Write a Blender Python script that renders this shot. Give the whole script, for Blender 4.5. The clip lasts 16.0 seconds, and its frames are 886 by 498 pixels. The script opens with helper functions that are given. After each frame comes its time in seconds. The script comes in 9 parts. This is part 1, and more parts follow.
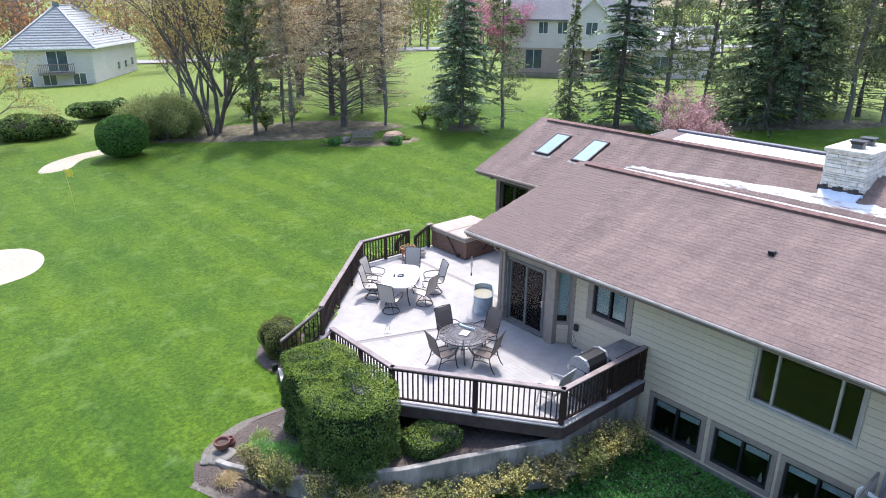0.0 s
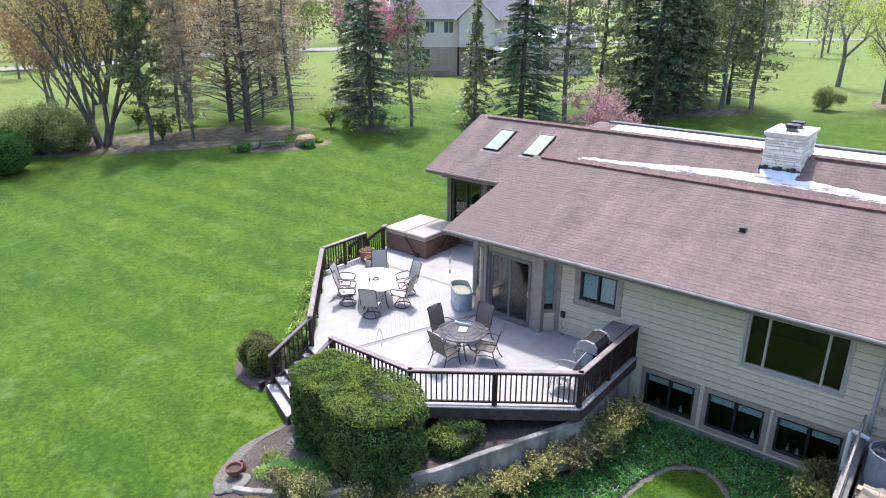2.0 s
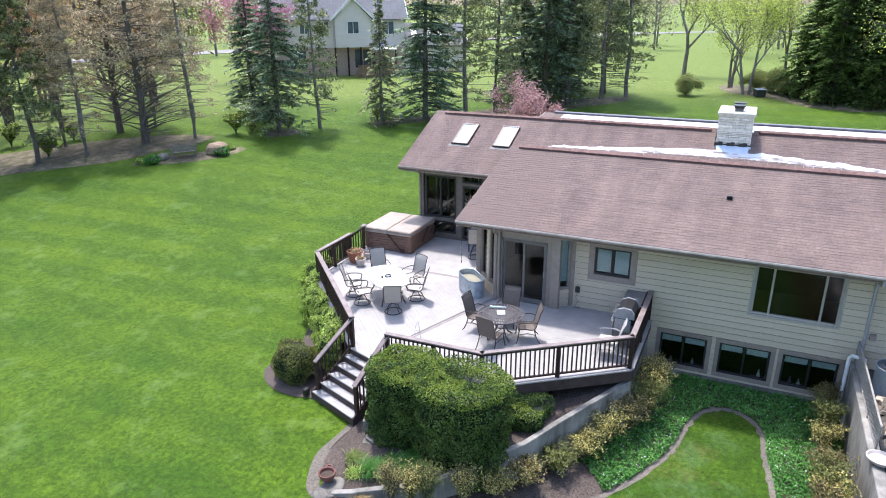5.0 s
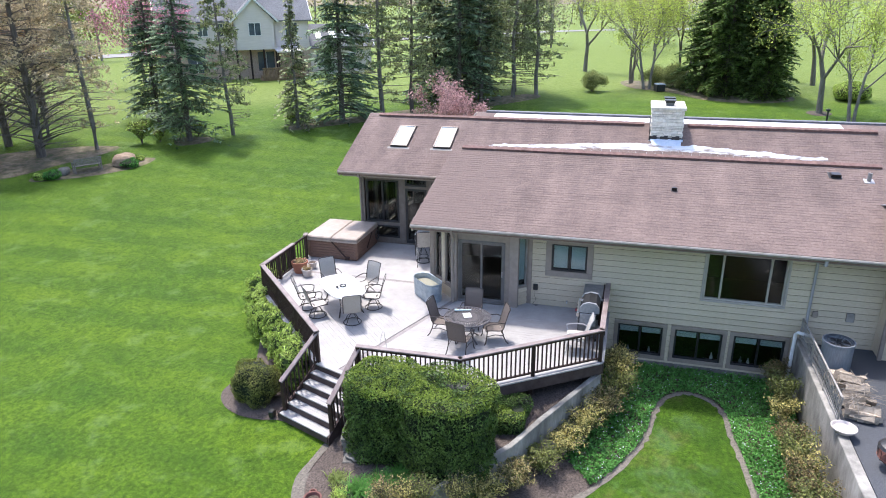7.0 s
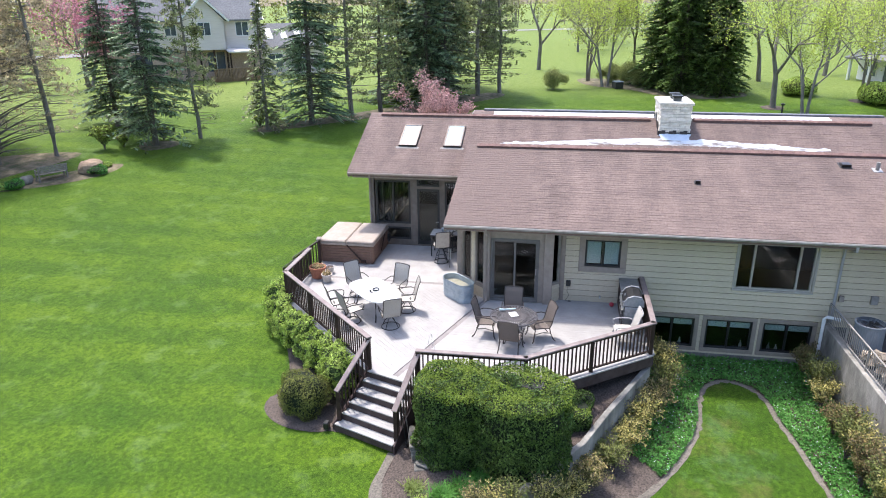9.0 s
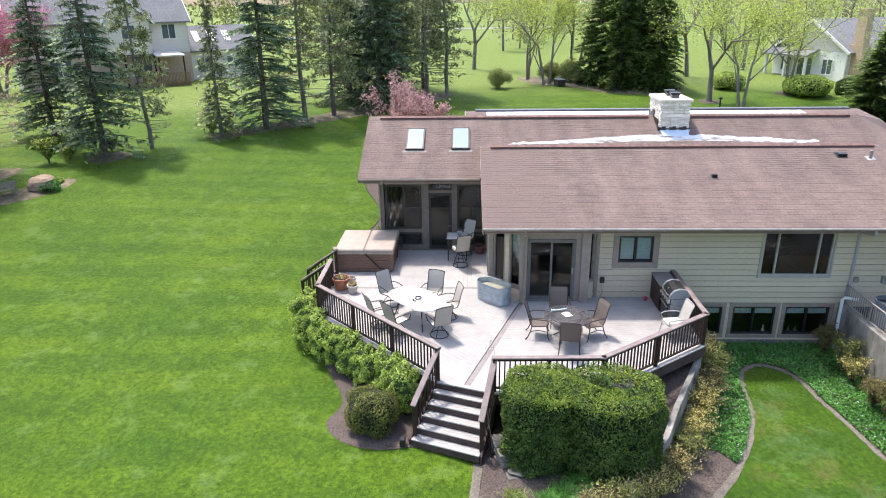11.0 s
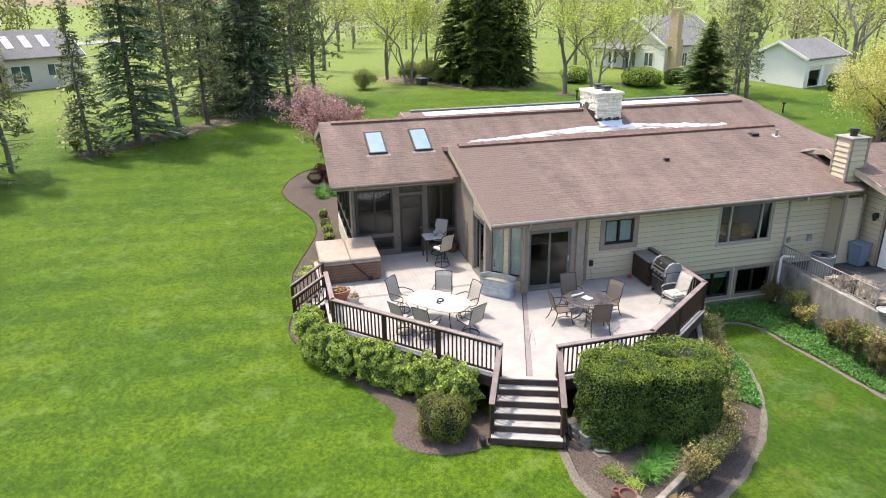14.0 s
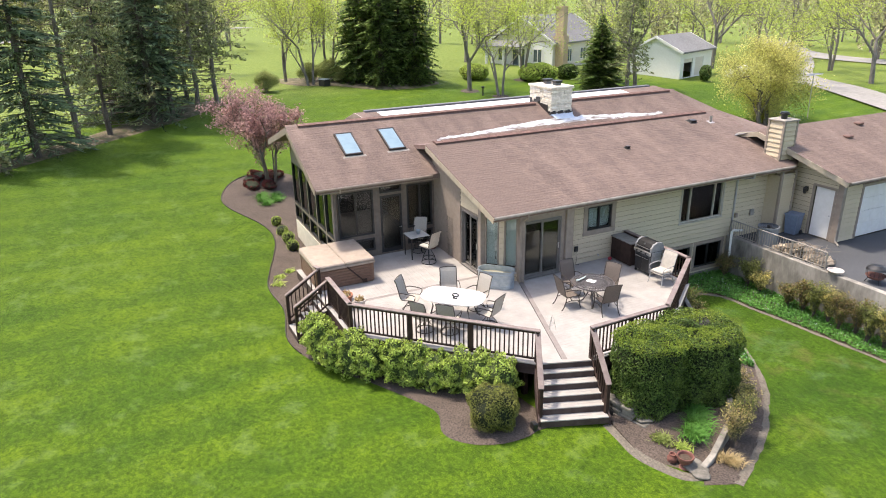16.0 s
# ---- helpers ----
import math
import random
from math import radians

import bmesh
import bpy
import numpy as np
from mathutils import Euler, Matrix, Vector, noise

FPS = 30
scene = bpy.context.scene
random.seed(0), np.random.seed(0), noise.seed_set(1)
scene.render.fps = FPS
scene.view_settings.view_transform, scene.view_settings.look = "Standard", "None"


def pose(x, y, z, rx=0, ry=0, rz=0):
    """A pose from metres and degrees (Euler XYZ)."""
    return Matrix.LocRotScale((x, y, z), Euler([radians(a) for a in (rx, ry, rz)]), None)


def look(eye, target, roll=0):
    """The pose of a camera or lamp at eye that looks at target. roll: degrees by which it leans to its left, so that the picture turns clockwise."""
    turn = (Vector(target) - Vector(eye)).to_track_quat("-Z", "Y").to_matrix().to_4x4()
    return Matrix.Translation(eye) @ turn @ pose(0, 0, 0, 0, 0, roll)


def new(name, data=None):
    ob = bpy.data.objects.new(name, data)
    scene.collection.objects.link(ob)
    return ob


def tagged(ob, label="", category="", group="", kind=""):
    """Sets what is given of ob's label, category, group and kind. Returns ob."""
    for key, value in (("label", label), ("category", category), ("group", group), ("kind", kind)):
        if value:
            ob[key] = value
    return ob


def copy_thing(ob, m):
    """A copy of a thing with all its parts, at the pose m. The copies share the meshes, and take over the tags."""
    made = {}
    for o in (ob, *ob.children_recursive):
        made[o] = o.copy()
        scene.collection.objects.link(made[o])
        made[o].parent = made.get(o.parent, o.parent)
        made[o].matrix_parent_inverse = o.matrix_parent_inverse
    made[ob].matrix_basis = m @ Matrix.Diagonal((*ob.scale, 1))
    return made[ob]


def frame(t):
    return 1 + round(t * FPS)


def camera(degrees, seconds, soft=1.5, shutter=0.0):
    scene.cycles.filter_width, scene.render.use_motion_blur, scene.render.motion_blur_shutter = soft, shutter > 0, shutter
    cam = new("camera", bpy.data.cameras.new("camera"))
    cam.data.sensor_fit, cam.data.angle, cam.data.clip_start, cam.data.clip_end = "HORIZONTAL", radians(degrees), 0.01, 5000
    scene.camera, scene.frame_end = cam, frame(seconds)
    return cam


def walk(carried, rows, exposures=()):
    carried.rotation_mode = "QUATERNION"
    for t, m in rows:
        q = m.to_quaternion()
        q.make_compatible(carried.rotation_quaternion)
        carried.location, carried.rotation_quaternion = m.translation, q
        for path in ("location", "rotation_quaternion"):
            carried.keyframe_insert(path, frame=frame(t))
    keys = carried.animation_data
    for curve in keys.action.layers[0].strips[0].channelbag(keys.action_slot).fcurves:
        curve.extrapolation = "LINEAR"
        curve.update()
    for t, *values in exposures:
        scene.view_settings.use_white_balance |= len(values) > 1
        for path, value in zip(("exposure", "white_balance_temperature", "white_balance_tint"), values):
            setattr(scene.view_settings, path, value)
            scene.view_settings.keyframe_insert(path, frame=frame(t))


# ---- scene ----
cam = camera(67.1, 16.0, soft=1.0)
METRES, EYE, TILT, LEAN, TURN = 27.0, 10.2, 0.0, 0.0, -40.1
ROWS = [
    (0.0, 0.0, 0.0, 0.0, 0.18, -20.22, -0.48),
    (0.5, -0.0271, 0.0022, -0.0003, -2.85, -20.19, -0.4),
    (1.0, -0.0553, 0.0043, -0.0008, -5.42, -20.18, -0.34),
    (1.5, -0.0844, 0.0065, -0.0012, -7.87, -20.17, -0.28),
    (2.0, -0.117, 0.0088, -0.0011, -11.3, -20.15, -0.25),
    (2.5, -0.1524, 0.0118, -0.0011, -14.36, -20.15, -0.17),
    (3.0, -0.1881, 0.0153, -0.0011, -16.65, -20.17, -0.08),
    (3.5, -0.2224, 0.0199, -0.0013, -18.61, -20.17, 0.02),
    (6.0, -0.3342, 0.0608, -0.001, -29.6, -20.18, 0.51),
    (6.5, -0.3423, 0.0713, -0.0009, -31.81, -20.19, 0.57),
    (7.0, -0.3504, 0.0841, -0.0013, -33.98, -20.21, 0.56),
    (7.5, -0.3622, 0.099, -0.002, -34.91, -20.23, 0.54),
    (8.0, -0.3811, 0.1169, -0.0032, -36.09, -20.22, 0.48),
    (8.5, -0.406, 0.1376, -0.0037, -37.86, -20.23, 0.46),
    (9.0, -0.4347, 0.1599, -0.0041, -39.86, -20.25, 0.48),
    (9.5, -0.4646, 0.1838, -0.0042, -42.04, -20.27, 0.51),
    (12.0, -0.5667, 0.3223, 0.0021, -52.17, -20.41, 0.8),
    (12.5, -0.5852, 0.3505, 0.0026, -54.64, -20.43, 0.79),
    (13.0, -0.6064, 0.3805, 0.0031, -56.92, -20.46, 0.78),
    (13.5, -0.6293, 0.4116, 0.0039, -59.89, -20.52, 0.79),
    (14.0, -0.6524, 0.4452, 0.004, -64.34, -20.57, 0.8),
    (14.5, -0.6732, 0.4801, 0.004, -67.94, -20.62, 0.84),
    (15.0, -0.6906, 0.516, 0.0038, -71.39, -20.66, 0.88),
    (15.5, -0.7035, 0.5523, 0.0041, -74.02, -20.71, 0.91),
    (16.0, -0.7114, 0.5862, 0.0045, -75.97, -20.75, 0.95),
]
walk(cam, [(t, pose(0, 0, EYE, TILT, LEAN, TURN) @ pose(METRES * x, METRES * y, METRES * z, 90 + pitch, roll, yaw)) for t, x, y, z, yaw, pitch, roll in ROWS],
     exposures=[(0.0, 1.42, 5950, 14), (9.0, 1.45, 6250, 13), (12.5, 1.44, 6700, 12), (16.0, 1.41, 7250, 13)])
# ---------------------------------------------------------------- world and sun
SUN = Vector((0.76, 0.62, 2.2)).normalized()
world = bpy.data.worlds.new("sky")
scene.world = world
world.use_nodes = True
sky = world.node_tree.nodes.new("ShaderNodeTexSky")
sky.sky_type = "NISHITA"
sky.sun_disc = False
sky.sun_elevation = math.asin(SUN.z)
sky.sun_rotation = math.atan2(SUN.x, SUN.y)
sky.dust_density = 2.5
back = world.node_tree.nodes["Background"]
world.node_tree.links.new(sky.outputs[0], back.inputs[0])
back.inputs[1].default_value = 0.15
lamp = bpy.data.lights.new("sun", "SUN")
lamp.energy, lamp.angle, lamp.color = 2.1, radians(4.0), (1.0, 0.95, 0.87)
sun = new("sun", lamp)
sun.matrix_world = look(SUN * 300, (0, 0, 0))


# ---------------------------------------------------------------- mesh helper
class Mesh:
    """Collects corners and faces of one part."""

    def __init__(self):
        self.v, self.f = [], []

    def add(self, vs, fs):
        n = len(self.v)
        self.v.extend(tuple(p) for p in vs)
        self.f.extend(tuple(i + n for i in f) for f in fs)
        return self

    def box(self, x0, x1, y0, y1, z0, z1, c=0.0, m=None):
        """A box, its edges chamfered by c, under the matrix m."""
        cx, cy, cz = (x0 + x1) / 2, (y0 + y1) / 2, (z0 + z1) / 2
        hx, hy, hz = abs(x1 - x0) / 2, abs(y1 - y0) / 2, abs(z1 - z0) / 2
        c = min(c, hx * 0.9, hy * 0.9, hz * 0.9)
        if c <= 0:
            vs = [(cx + i * hx, cy + j * hy, cz + k * hz) for i in (-1, 1) for j in (-1, 1) for k in (-1, 1)]
            fs = [(0, 1, 3, 2), (4, 6, 7, 5), (0, 4, 5, 1), (2, 3, 7, 6), (0, 2, 6, 4), (1, 5, 7, 3)]
        else:
            vs, at = [], {}
            for i in (-1, 1):
                for j in (-1, 1):
                    for k in (-1, 1):
                        for a in range(3):
                            h = [hx - c, hy - c, hz - c]
                            h[a] += c
                            at[i, j, k, a] = len(vs)
                            vs.append((cx + i * h[0], cy + j * h[1], cz + k * h[2]))
            fs = []
            for s in (-1, 1):
                o = 1 if s > 0 else -1
                fs.append([at[s, j, k, 0] for j, k in ((-1, -1), (1, -1), (1, 1), (-1, 1))][::o])
                fs.append([at[i, s, k, 1] for k, i in ((-1, -1), (1, -1), (1, 1), (-1, 1))][::o])
                fs.append([at[i, j, s, 2] for i, j in ((-1, -1), (1, -1), (1, 1), (-1, 1))][::o])
            for j in (-1, 1):
                for k in (-1, 1):
                    fs.append((at[-1, j, k, 1], at[1, j, k, 1], at[1, j, k, 2], at[-1, j, k, 2])[::j * k])
                    fs.append((at[j, -1, k, 2], at[j, 1, k, 2], at[j, 1, k, 0], at[j, -1, k, 0])[::j * k])
                    fs.append((at[j, k, -1, 0], at[j, k, 1, 0], at[j, k, 1, 1], at[j, k, -1, 1])[::j * k])
            for i in (-1, 1):
                for j in (-1, 1):
                    for k in (-1, 1):
                        fs.append(tuple(at[i, j, k, a] for a in range(3))[::i * j * k])
        if m is not None:
            vs = [m @ Vector(p) for p in vs]
        return self.add(vs, fs)

    def beam(self, p, q, w, h, c=0.0, up=(0, 0, 1)):
        """A bar from p to q, w wide and h high."""
        p, q = Vector(p), Vector(q)
        d = (q - p).normalized()
        side = d.cross(Vector(up))
        side = side.normalized() if side.length > 1e-4 else Vector((1, 0, 0))
        top = side.cross(d)
        m = Matrix((side, d, top)).transposed().to_4x4()
        m.translation = (p + q) / 2
        n = (q - p).length / 2
        return self.box(-w / 2, w / 2, -n, n, -h / 2, h / 2, c, m)

    def tube(self, pts, r, n=8, closed=False):
        """A round bar along pts; r is one radius or one for each point."""
        pts = [Vector(p) for p in pts]
        rs = r if isinstance(r, (list, tuple)) else [r] * len(pts)
        vs, fs, k = [], [], len(pts)
        ref = Vector((0, 0, 1))
        for i, p in enumerate(pts):
            d = (pts[(i + 1) % k] - pts[i - 1]) if closed else (pts[min(i + 1, k - 1)] - pts[max(i - 1, 0)])
            d = d.normalized() if d.length > 1e-9 else Vector((0, 0, 1))
            a = d.cross(ref)
            if a.length < 0.05:
                a = d.cross(Vector((1, 0, 0)))
            a.normalize()
            b = d.cross(a)
            vs += [p + (a * math.cos(u) + b * math.sin(u)) * rs[i] for u in [2 * math.pi * j / n for j in range(n)]]
        for i in range(k if closed else k - 1):
            o, e = i * n, ((i + 1) % k) * n
            fs += [(o + j, o + (j + 1) % n, e + (j + 1) % n, e + j) for j in range(n)]
        if not closed:
            fs += [tuple(range(n))[::-1], tuple(range((k - 1) * n, k * n))]
        return self.add(vs, fs)

    def lathe(self, profile, n=20, at=(0, 0, 0), sx=1.0, sy=1.0, stretch=0.0):
        """A turned shape: profile of (radius, height); stretch pulls it to a stadium along x."""
        vs, fs, k = [], [], len(profile)
        for r, z in profile:
            for j in range(n):
                u = 2 * math.pi * (j + 0.5) / n
                ex = stretch if math.cos(u) > 0 else -stretch
                vs.append((at[0] + math.cos(u) * r * sx + ex, at[1] + math.sin(u) * r * sy, at[2] + z))
        for i in range(k - 1):
            fs += [(i * n + j, i * n + (j + 1) % n, (i + 1) * n + (j + 1) % n, (i + 1) * n + j) for j in range(n)]
        if profile[0][0] > 1e-4:
            fs.append(tuple(range(n))[::-1])
        if profile[-1][0] > 1e-4:
            fs.append(tuple(range((k - 1) * n, k * n)))
        return self.add(vs, fs)

    def prism(self, poly, z0, z1):
        """An upright prism over the outline poly (x, y), anticlockwise."""
        n = len(poly)
        vs = [(x, y, z0) for x, y in poly] + [(x, y, z1) for x, y in poly]
        fs = [tuple(range(n))[::-1], tuple(range(n, 2 * n))] + [(i, (i + 1) % n, n + (i + 1) % n, n + i) for i in range(n)]
        return self.add(vs, fs)

    def slab(self, poly, thick):
        """A sheet through the 3D outline poly with its thickness straight down."""
        n = len(poly)
        vs = [(x, y, z - thick) for x, y, z in poly] + list(poly)
        fs = [tuple(range(n))[::-1], tuple(range(n, 2 * n))] + [(i, (i + 1) % n, n + (i + 1) % n, n + i) for i in range(n)]
        return self.add(vs, fs)

    def moved(self, m):
        self.v = [tuple(m @ Vector(p)) for p in self.v]
        if m.determinant() < 0:
            self.f = [f[::-1] for f in self.f]
        return self

    def data(self, name, smooth=False):
        me = bpy.data.meshes.new(name)
        me.from_pydata(self.v, [], self.f)
        if smooth:
            me.polygons.foreach_set("use_smooth", [True] * len(me.polygons))
        me.update()
        return me


def part(name, mesh, material, parent=None, label="", smooth=False):
    """One mesh object, under a thing or a part where one is given."""
    me = mesh.data(name, smooth) if isinstance(mesh, Mesh) else mesh
    if material and not me.materials:
        me.materials.append(material)
    ob = new(name, me)
    if parent:
        ob.parent = parent
    if label:
        ob["label"] = label
    return ob


def thing(name, label, category, at=None, group="", kind=""):
    """An Empty at a thing's base."""
    ob = tagged(new(name), label, category, group, kind)
    ob.empty_display_size = 0.2
    if at is not None:
        ob.matrix_basis = at
    return ob


def solo(name, mesh, material, label, category, at=None, group="", kind="", smooth=False):
    """A thing that is one mesh."""
    ob = tagged(part(name, mesh, material, smooth=smooth), label, category, group, kind)
    if at is not None:
        ob.matrix_basis = at
    return ob


# ---------------------------------------------------------------- materials
def material(name, stops, rough=0.8, scale=4.0, detail=5.0, bump=0.0, bump_scale=None, metal=0.0, big=0.0, big_scale=0.4, stretch=(1, 1, 1),
             per_object=0.0, per_island=0.0, spec=0.5, through_light=0.0, streak=None):
    """Noise-driven colour between the stops, with coarse blotches (big), spread by object or island, and relief."""
    mat = bpy.data.materials.new(name)
    mat.use_nodes = True
    nt = mat.node_tree
    N, L = nt.nodes, nt.links
    bsdf = N["Principled BSDF"]
    bsdf.inputs["Roughness"].default_value = rough
    bsdf.inputs["Metallic"].default_value = metal
    bsdf.inputs["Specular IOR Level"].default_value = spec
    tc = N.new("ShaderNodeTexCoord")
    mp = N.new("ShaderNodeMapping")
    mp.inputs["Scale"].default_value = stretch
    L.new(tc.outputs["Object"], mp.inputs["Vector"])
    no = N.new("ShaderNodeTexNoise")
    no.inputs["Scale"].default_value, no.inputs["Detail"].default_value, no.inputs["Roughness"].default_value = scale, detail, 0.65
    L.new(mp.outputs[0], no.inputs["Vector"])
    ramp = N.new("ShaderNodeValToRGB")
    el = ramp.color_ramp.elements
    while len(el) < len(stops):
        el.new(0.5)
    for e, (p, c) in zip(el, stops):
        e.position, e.color = p, (*c, 1)
    L.new(no.outputs[0], ramp.inputs[0])
    colour = ramp.outputs[0]

    def times(colour, source, low, high):
        rg = N.new("ShaderNodeMapRange")
        rg.inputs[3].default_value, rg.inputs[4].default_value = low, high
        L.new(source, rg.inputs[0])
        mx = N.new("ShaderNodeVectorMath")
        mx.operation = "SCALE"
        L.new(colour, mx.inputs[0])
        L.new(rg.outputs[0], mx.inputs["Scale"])
        return mx.outputs[0]

    if big:
        nb = N.new("ShaderNodeTexNoise")
        nb.inputs["Scale"].default_value, nb.inputs["Detail"].default_value = big_scale, 3.0
        L.new(tc.outputs["Object"], nb.inputs["Vector"])
        rb = N.new("ShaderNodeMapRange")
        rb.inputs[1].default_value, rb.inputs[2].default_value = 0.3, 0.7
        L.new(nb.outputs[0], rb.inputs[0])
        colour = times(colour, rb.outputs[0], 1 - big, 1 + big)
    if streak:
        ms = N.new("ShaderNodeMapping")
        ms.inputs["Scale"].default_value = streak[1]
        L.new(tc.outputs["Object"], ms.inputs["Vector"])
        ns = N.new("ShaderNodeTexNoise")
        ns.inputs["Scale"].default_value, ns.inputs["Detail"].default_value = 1.0, 6.0
        L.new(ms.outputs[0], ns.inputs["Vector"])
        rs = N.new("ShaderNodeMapRange")
        rs.inputs[1].default_value, rs.inputs[2].default_value = 0.32, 0.68
        L.new(ns.outputs[0], rs.inputs[0])
        colour = times(colour, rs.outputs[0], 1 - streak[0], 1 + streak[0])
    if per_object:
        colour = times(colour, N.new("ShaderNodeObjectInfo").outputs["Random"], 1 - per_object, 1 + per_object)
    if per_island:
        colour = times(colour, N.new("ShaderNodeNewGeometry").outputs["Random Per Island"], 1 - per_island, 1 + per_island)
    L.new(colour, bsdf.inputs["Base Color"])
    if bump:
        nn = N.new("ShaderNodeTexNoise")
        nn.inputs["Scale"].default_value, nn.inputs["Detail"].default_value = bump_scale or scale * 3, 4.0
        L.new(mp.outputs[0], nn.inputs["Vector"])
        bp = N.new("ShaderNodeBump")
        bp.inputs["Strength"].default_value, bp.inputs["Distance"].default_value = bump, 0.02
        L.new(nn.outputs[0], bp.inputs["Height"])
        L.new(bp.outputs[0], bsdf.inputs["Normal"])
    if through_light:
        tr = N.new("ShaderNodeBsdfTranslucent")
        L.new(colour, tr.inputs["Color"])
        mix = N.new("ShaderNodeMixShader")
        mix.inputs[0].default_value = through_light
        L.new(bsdf.outputs[0], mix.inputs[1])
        L.new(tr.outputs[0], mix.inputs[2])
        L.new(mix.outputs[0], N["Material Output"].inputs[0])
    return mat


def two(a, b, lo=0.35, hi=0.65):
    return [(lo, a), (hi, b)]


ROOF = material("shingle", two((0.136, 0.095, 0.081), (0.190, 0.137, 0.118)), 0.92, 14, 9, bump=0.5, bump_scale=90, big=0.10, big_scale=0.75, per_object=0.05, per_island=0.09, streak=(0.17, (0.35, 1.5, 0.35)))
ROOFBASE = material("roof_felt", two((0.16, 0.10, 0.09), (0.21, 0.14, 0.12)), 0.95, 6)
RIDGE = material("ridge_cap", two((0.13, 0.07, 0.06), (0.20, 0.12, 0.10)), 0.9, 8, bump=0.3, per_island=0.15)
MEMBRANE = material("white_coating", two((0.55, 0.58, 0.62), (0.82, 0.83, 0.84)), 0.6, 3, bump=0.3, big=0.1)
VALLEY = material("worn_white_coating", [(0.38, (0.13, 0.105, 0.095)), (0.45, (0.34, 0.33, 0.33)), (0.56, (0.60, 0.63, 0.66))], 0.6, 2.6, 9, bump=0.3, stretch=(2.4, 0.45, 1))
SIDING = material("tan_siding", two((0.520, 0.430, 0.300), (0.595, 0.500, 0.360)), 0.62, 3, bump=0.15, bump_scale=30, stretch=(3, 0.6, 8), per_object=0.05, big=0.06)
# near-black wall core: draws the laps' shadow lines through the siding gaps
JOINTSHADE = material("siding_joint_shade", two((0.06, 0.05, 0.04), (0.09, 0.075, 0.06)), 0.9, 4)
TRIM = material("taupe_trim", two((0.25, 0.20, 0.165), (0.31, 0.255, 0.21)), 0.6, 5, bump=0.1, big=0.06)
PALETRIM = material("pale_taupe_frame", two((0.36, 0.325, 0.28), (0.43, 0.39, 0.34)), 0.55, 5, bump=0.1)
GUTTER = material("white_gutter", two((0.22, 0.20, 0.175), (0.33, 0.305, 0.275)), 0.75, 4, big=0.08)
DOWNSPOUT = material("grey_downspout", two((0.33, 0.32, 0.32), (0.40, 0.39, 0.39)), 0.45, 4)
WHITE = material("white_paint", two((0.74, 0.73, 0.70), (0.80, 0.79, 0.77)), 0.5, 5)
BLACK = material("black_frame", two((0.012, 0.012, 0.013), (0.025, 0.025, 0.026)), 0.4, 6)
DECK = material("deck_board", two((0.305, 0.287, 0.270), (0.360, 0.340, 0.321)), 0.75, 2.5, bump=0.15, bump_scale=25, per_object=0.02, big=0.07, big_scale=0.7)
BAND = material("dark_deck_board", two((0.19, 0.165, 0.155), (0.25, 0.22, 0.21)), 0.75, 4, bump=0.2)
BROWN = material("dark_brown_stain", two((0.030, 0.017, 0.013), (0.055, 0.032, 0.026)), 0.65, 6, bump=0.15, big=0.15, spec=0.25)
CAP = material("rail_cap", two((0.17, 0.125, 0.115), (0.25, 0.20, 0.185)), 0.55, 4, bump=0.1, big=0.12)
FASCIA = material("deck_fascia", two((0.055, 0.035, 0.032), (0.085, 0.06, 0.055)), 0.75, 4, bump=0.15, big=0.15, spec=0.25)
CONCRETE = material("weathered_concrete", two((0.10, 0.094, 0.082), (0.38, 0.355, 0.315), 0.3, 0.7), 0.9, 2.0, 8, bump=0.6, bump_scale=22, big=0.25, big_scale=0.9, stretch=(1, 1, 0.35))
ASPHALT = material("asphalt", two((0.045, 0.048, 0.055), (0.075, 0.08, 0.09)), 0.85, 30, bump=0.4, bump_scale=120, big=0.15)
STONE = material("chimney_stone", two((0.58, 0.52, 0.42), (0.80, 0.75, 0.66)), 0.85, 7, bump=0.6, bump_scale=25, per_object=0.14)
MORTAR = material("mortar", two((0.36, 0.34, 0.31), (0.45, 0.43, 0.39)), 0.95, 10, bump=0.4)
METALGREY = material("galvanised", two((0.30, 0.36, 0.40), (0.42, 0.48, 0.52)), 0.42, 6, metal=0.55, big=0.12, big_scale=2)
STEEL = material("steel", two((0.42, 0.42, 0.42), (0.55, 0.55, 0.55)), 0.28, 6, metal=0.9)
DARKMETAL = material("bronze_metal", two((0.045, 0.036, 0.032), (0.075, 0.062, 0.056)), 0.4, 8, metal=0.4)
TABLEMETAL = material("cast_table", two((0.085, 0.075, 0.075), (0.13, 0.12, 0.12)), 0.4, 8, metal=0.3)
SLING = material("grey_sling", two((0.35, 0.32, 0.275), (0.43, 0.395, 0.345)), 0.7, 60, bump=0.3, bump_scale=200)
BROWNSLING = material("brown_sling", two((0.105, 0.083, 0.070), (0.155, 0.125, 0.105)), 0.7, 60, bump=0.3, bump_scale=200)
CREAM = material("cream_cushion", two((0.39, 0.36, 0.315), (0.47, 0.44, 0.39)), 0.85, 9, bump=0.2)
TUBSIDE = material("tub_cladding", two((0.14, 0.075, 0.05), (0.20, 0.115, 0.08)), 0.6, 6, bump=0.15, stretch=(1, 1, 6), big=0.1)
TUBCOVER = material("tub_cover", two((0.29, 0.235, 0.19), (0.36, 0.295, 0.24)), 0.6, 4, bump=0.15, big=0.06)
TERRA = material("terracotta", two((0.33, 0.12, 0.065), (0.42, 0.17, 0.10)), 0.8, 9, bump=0.2, big=0.15)
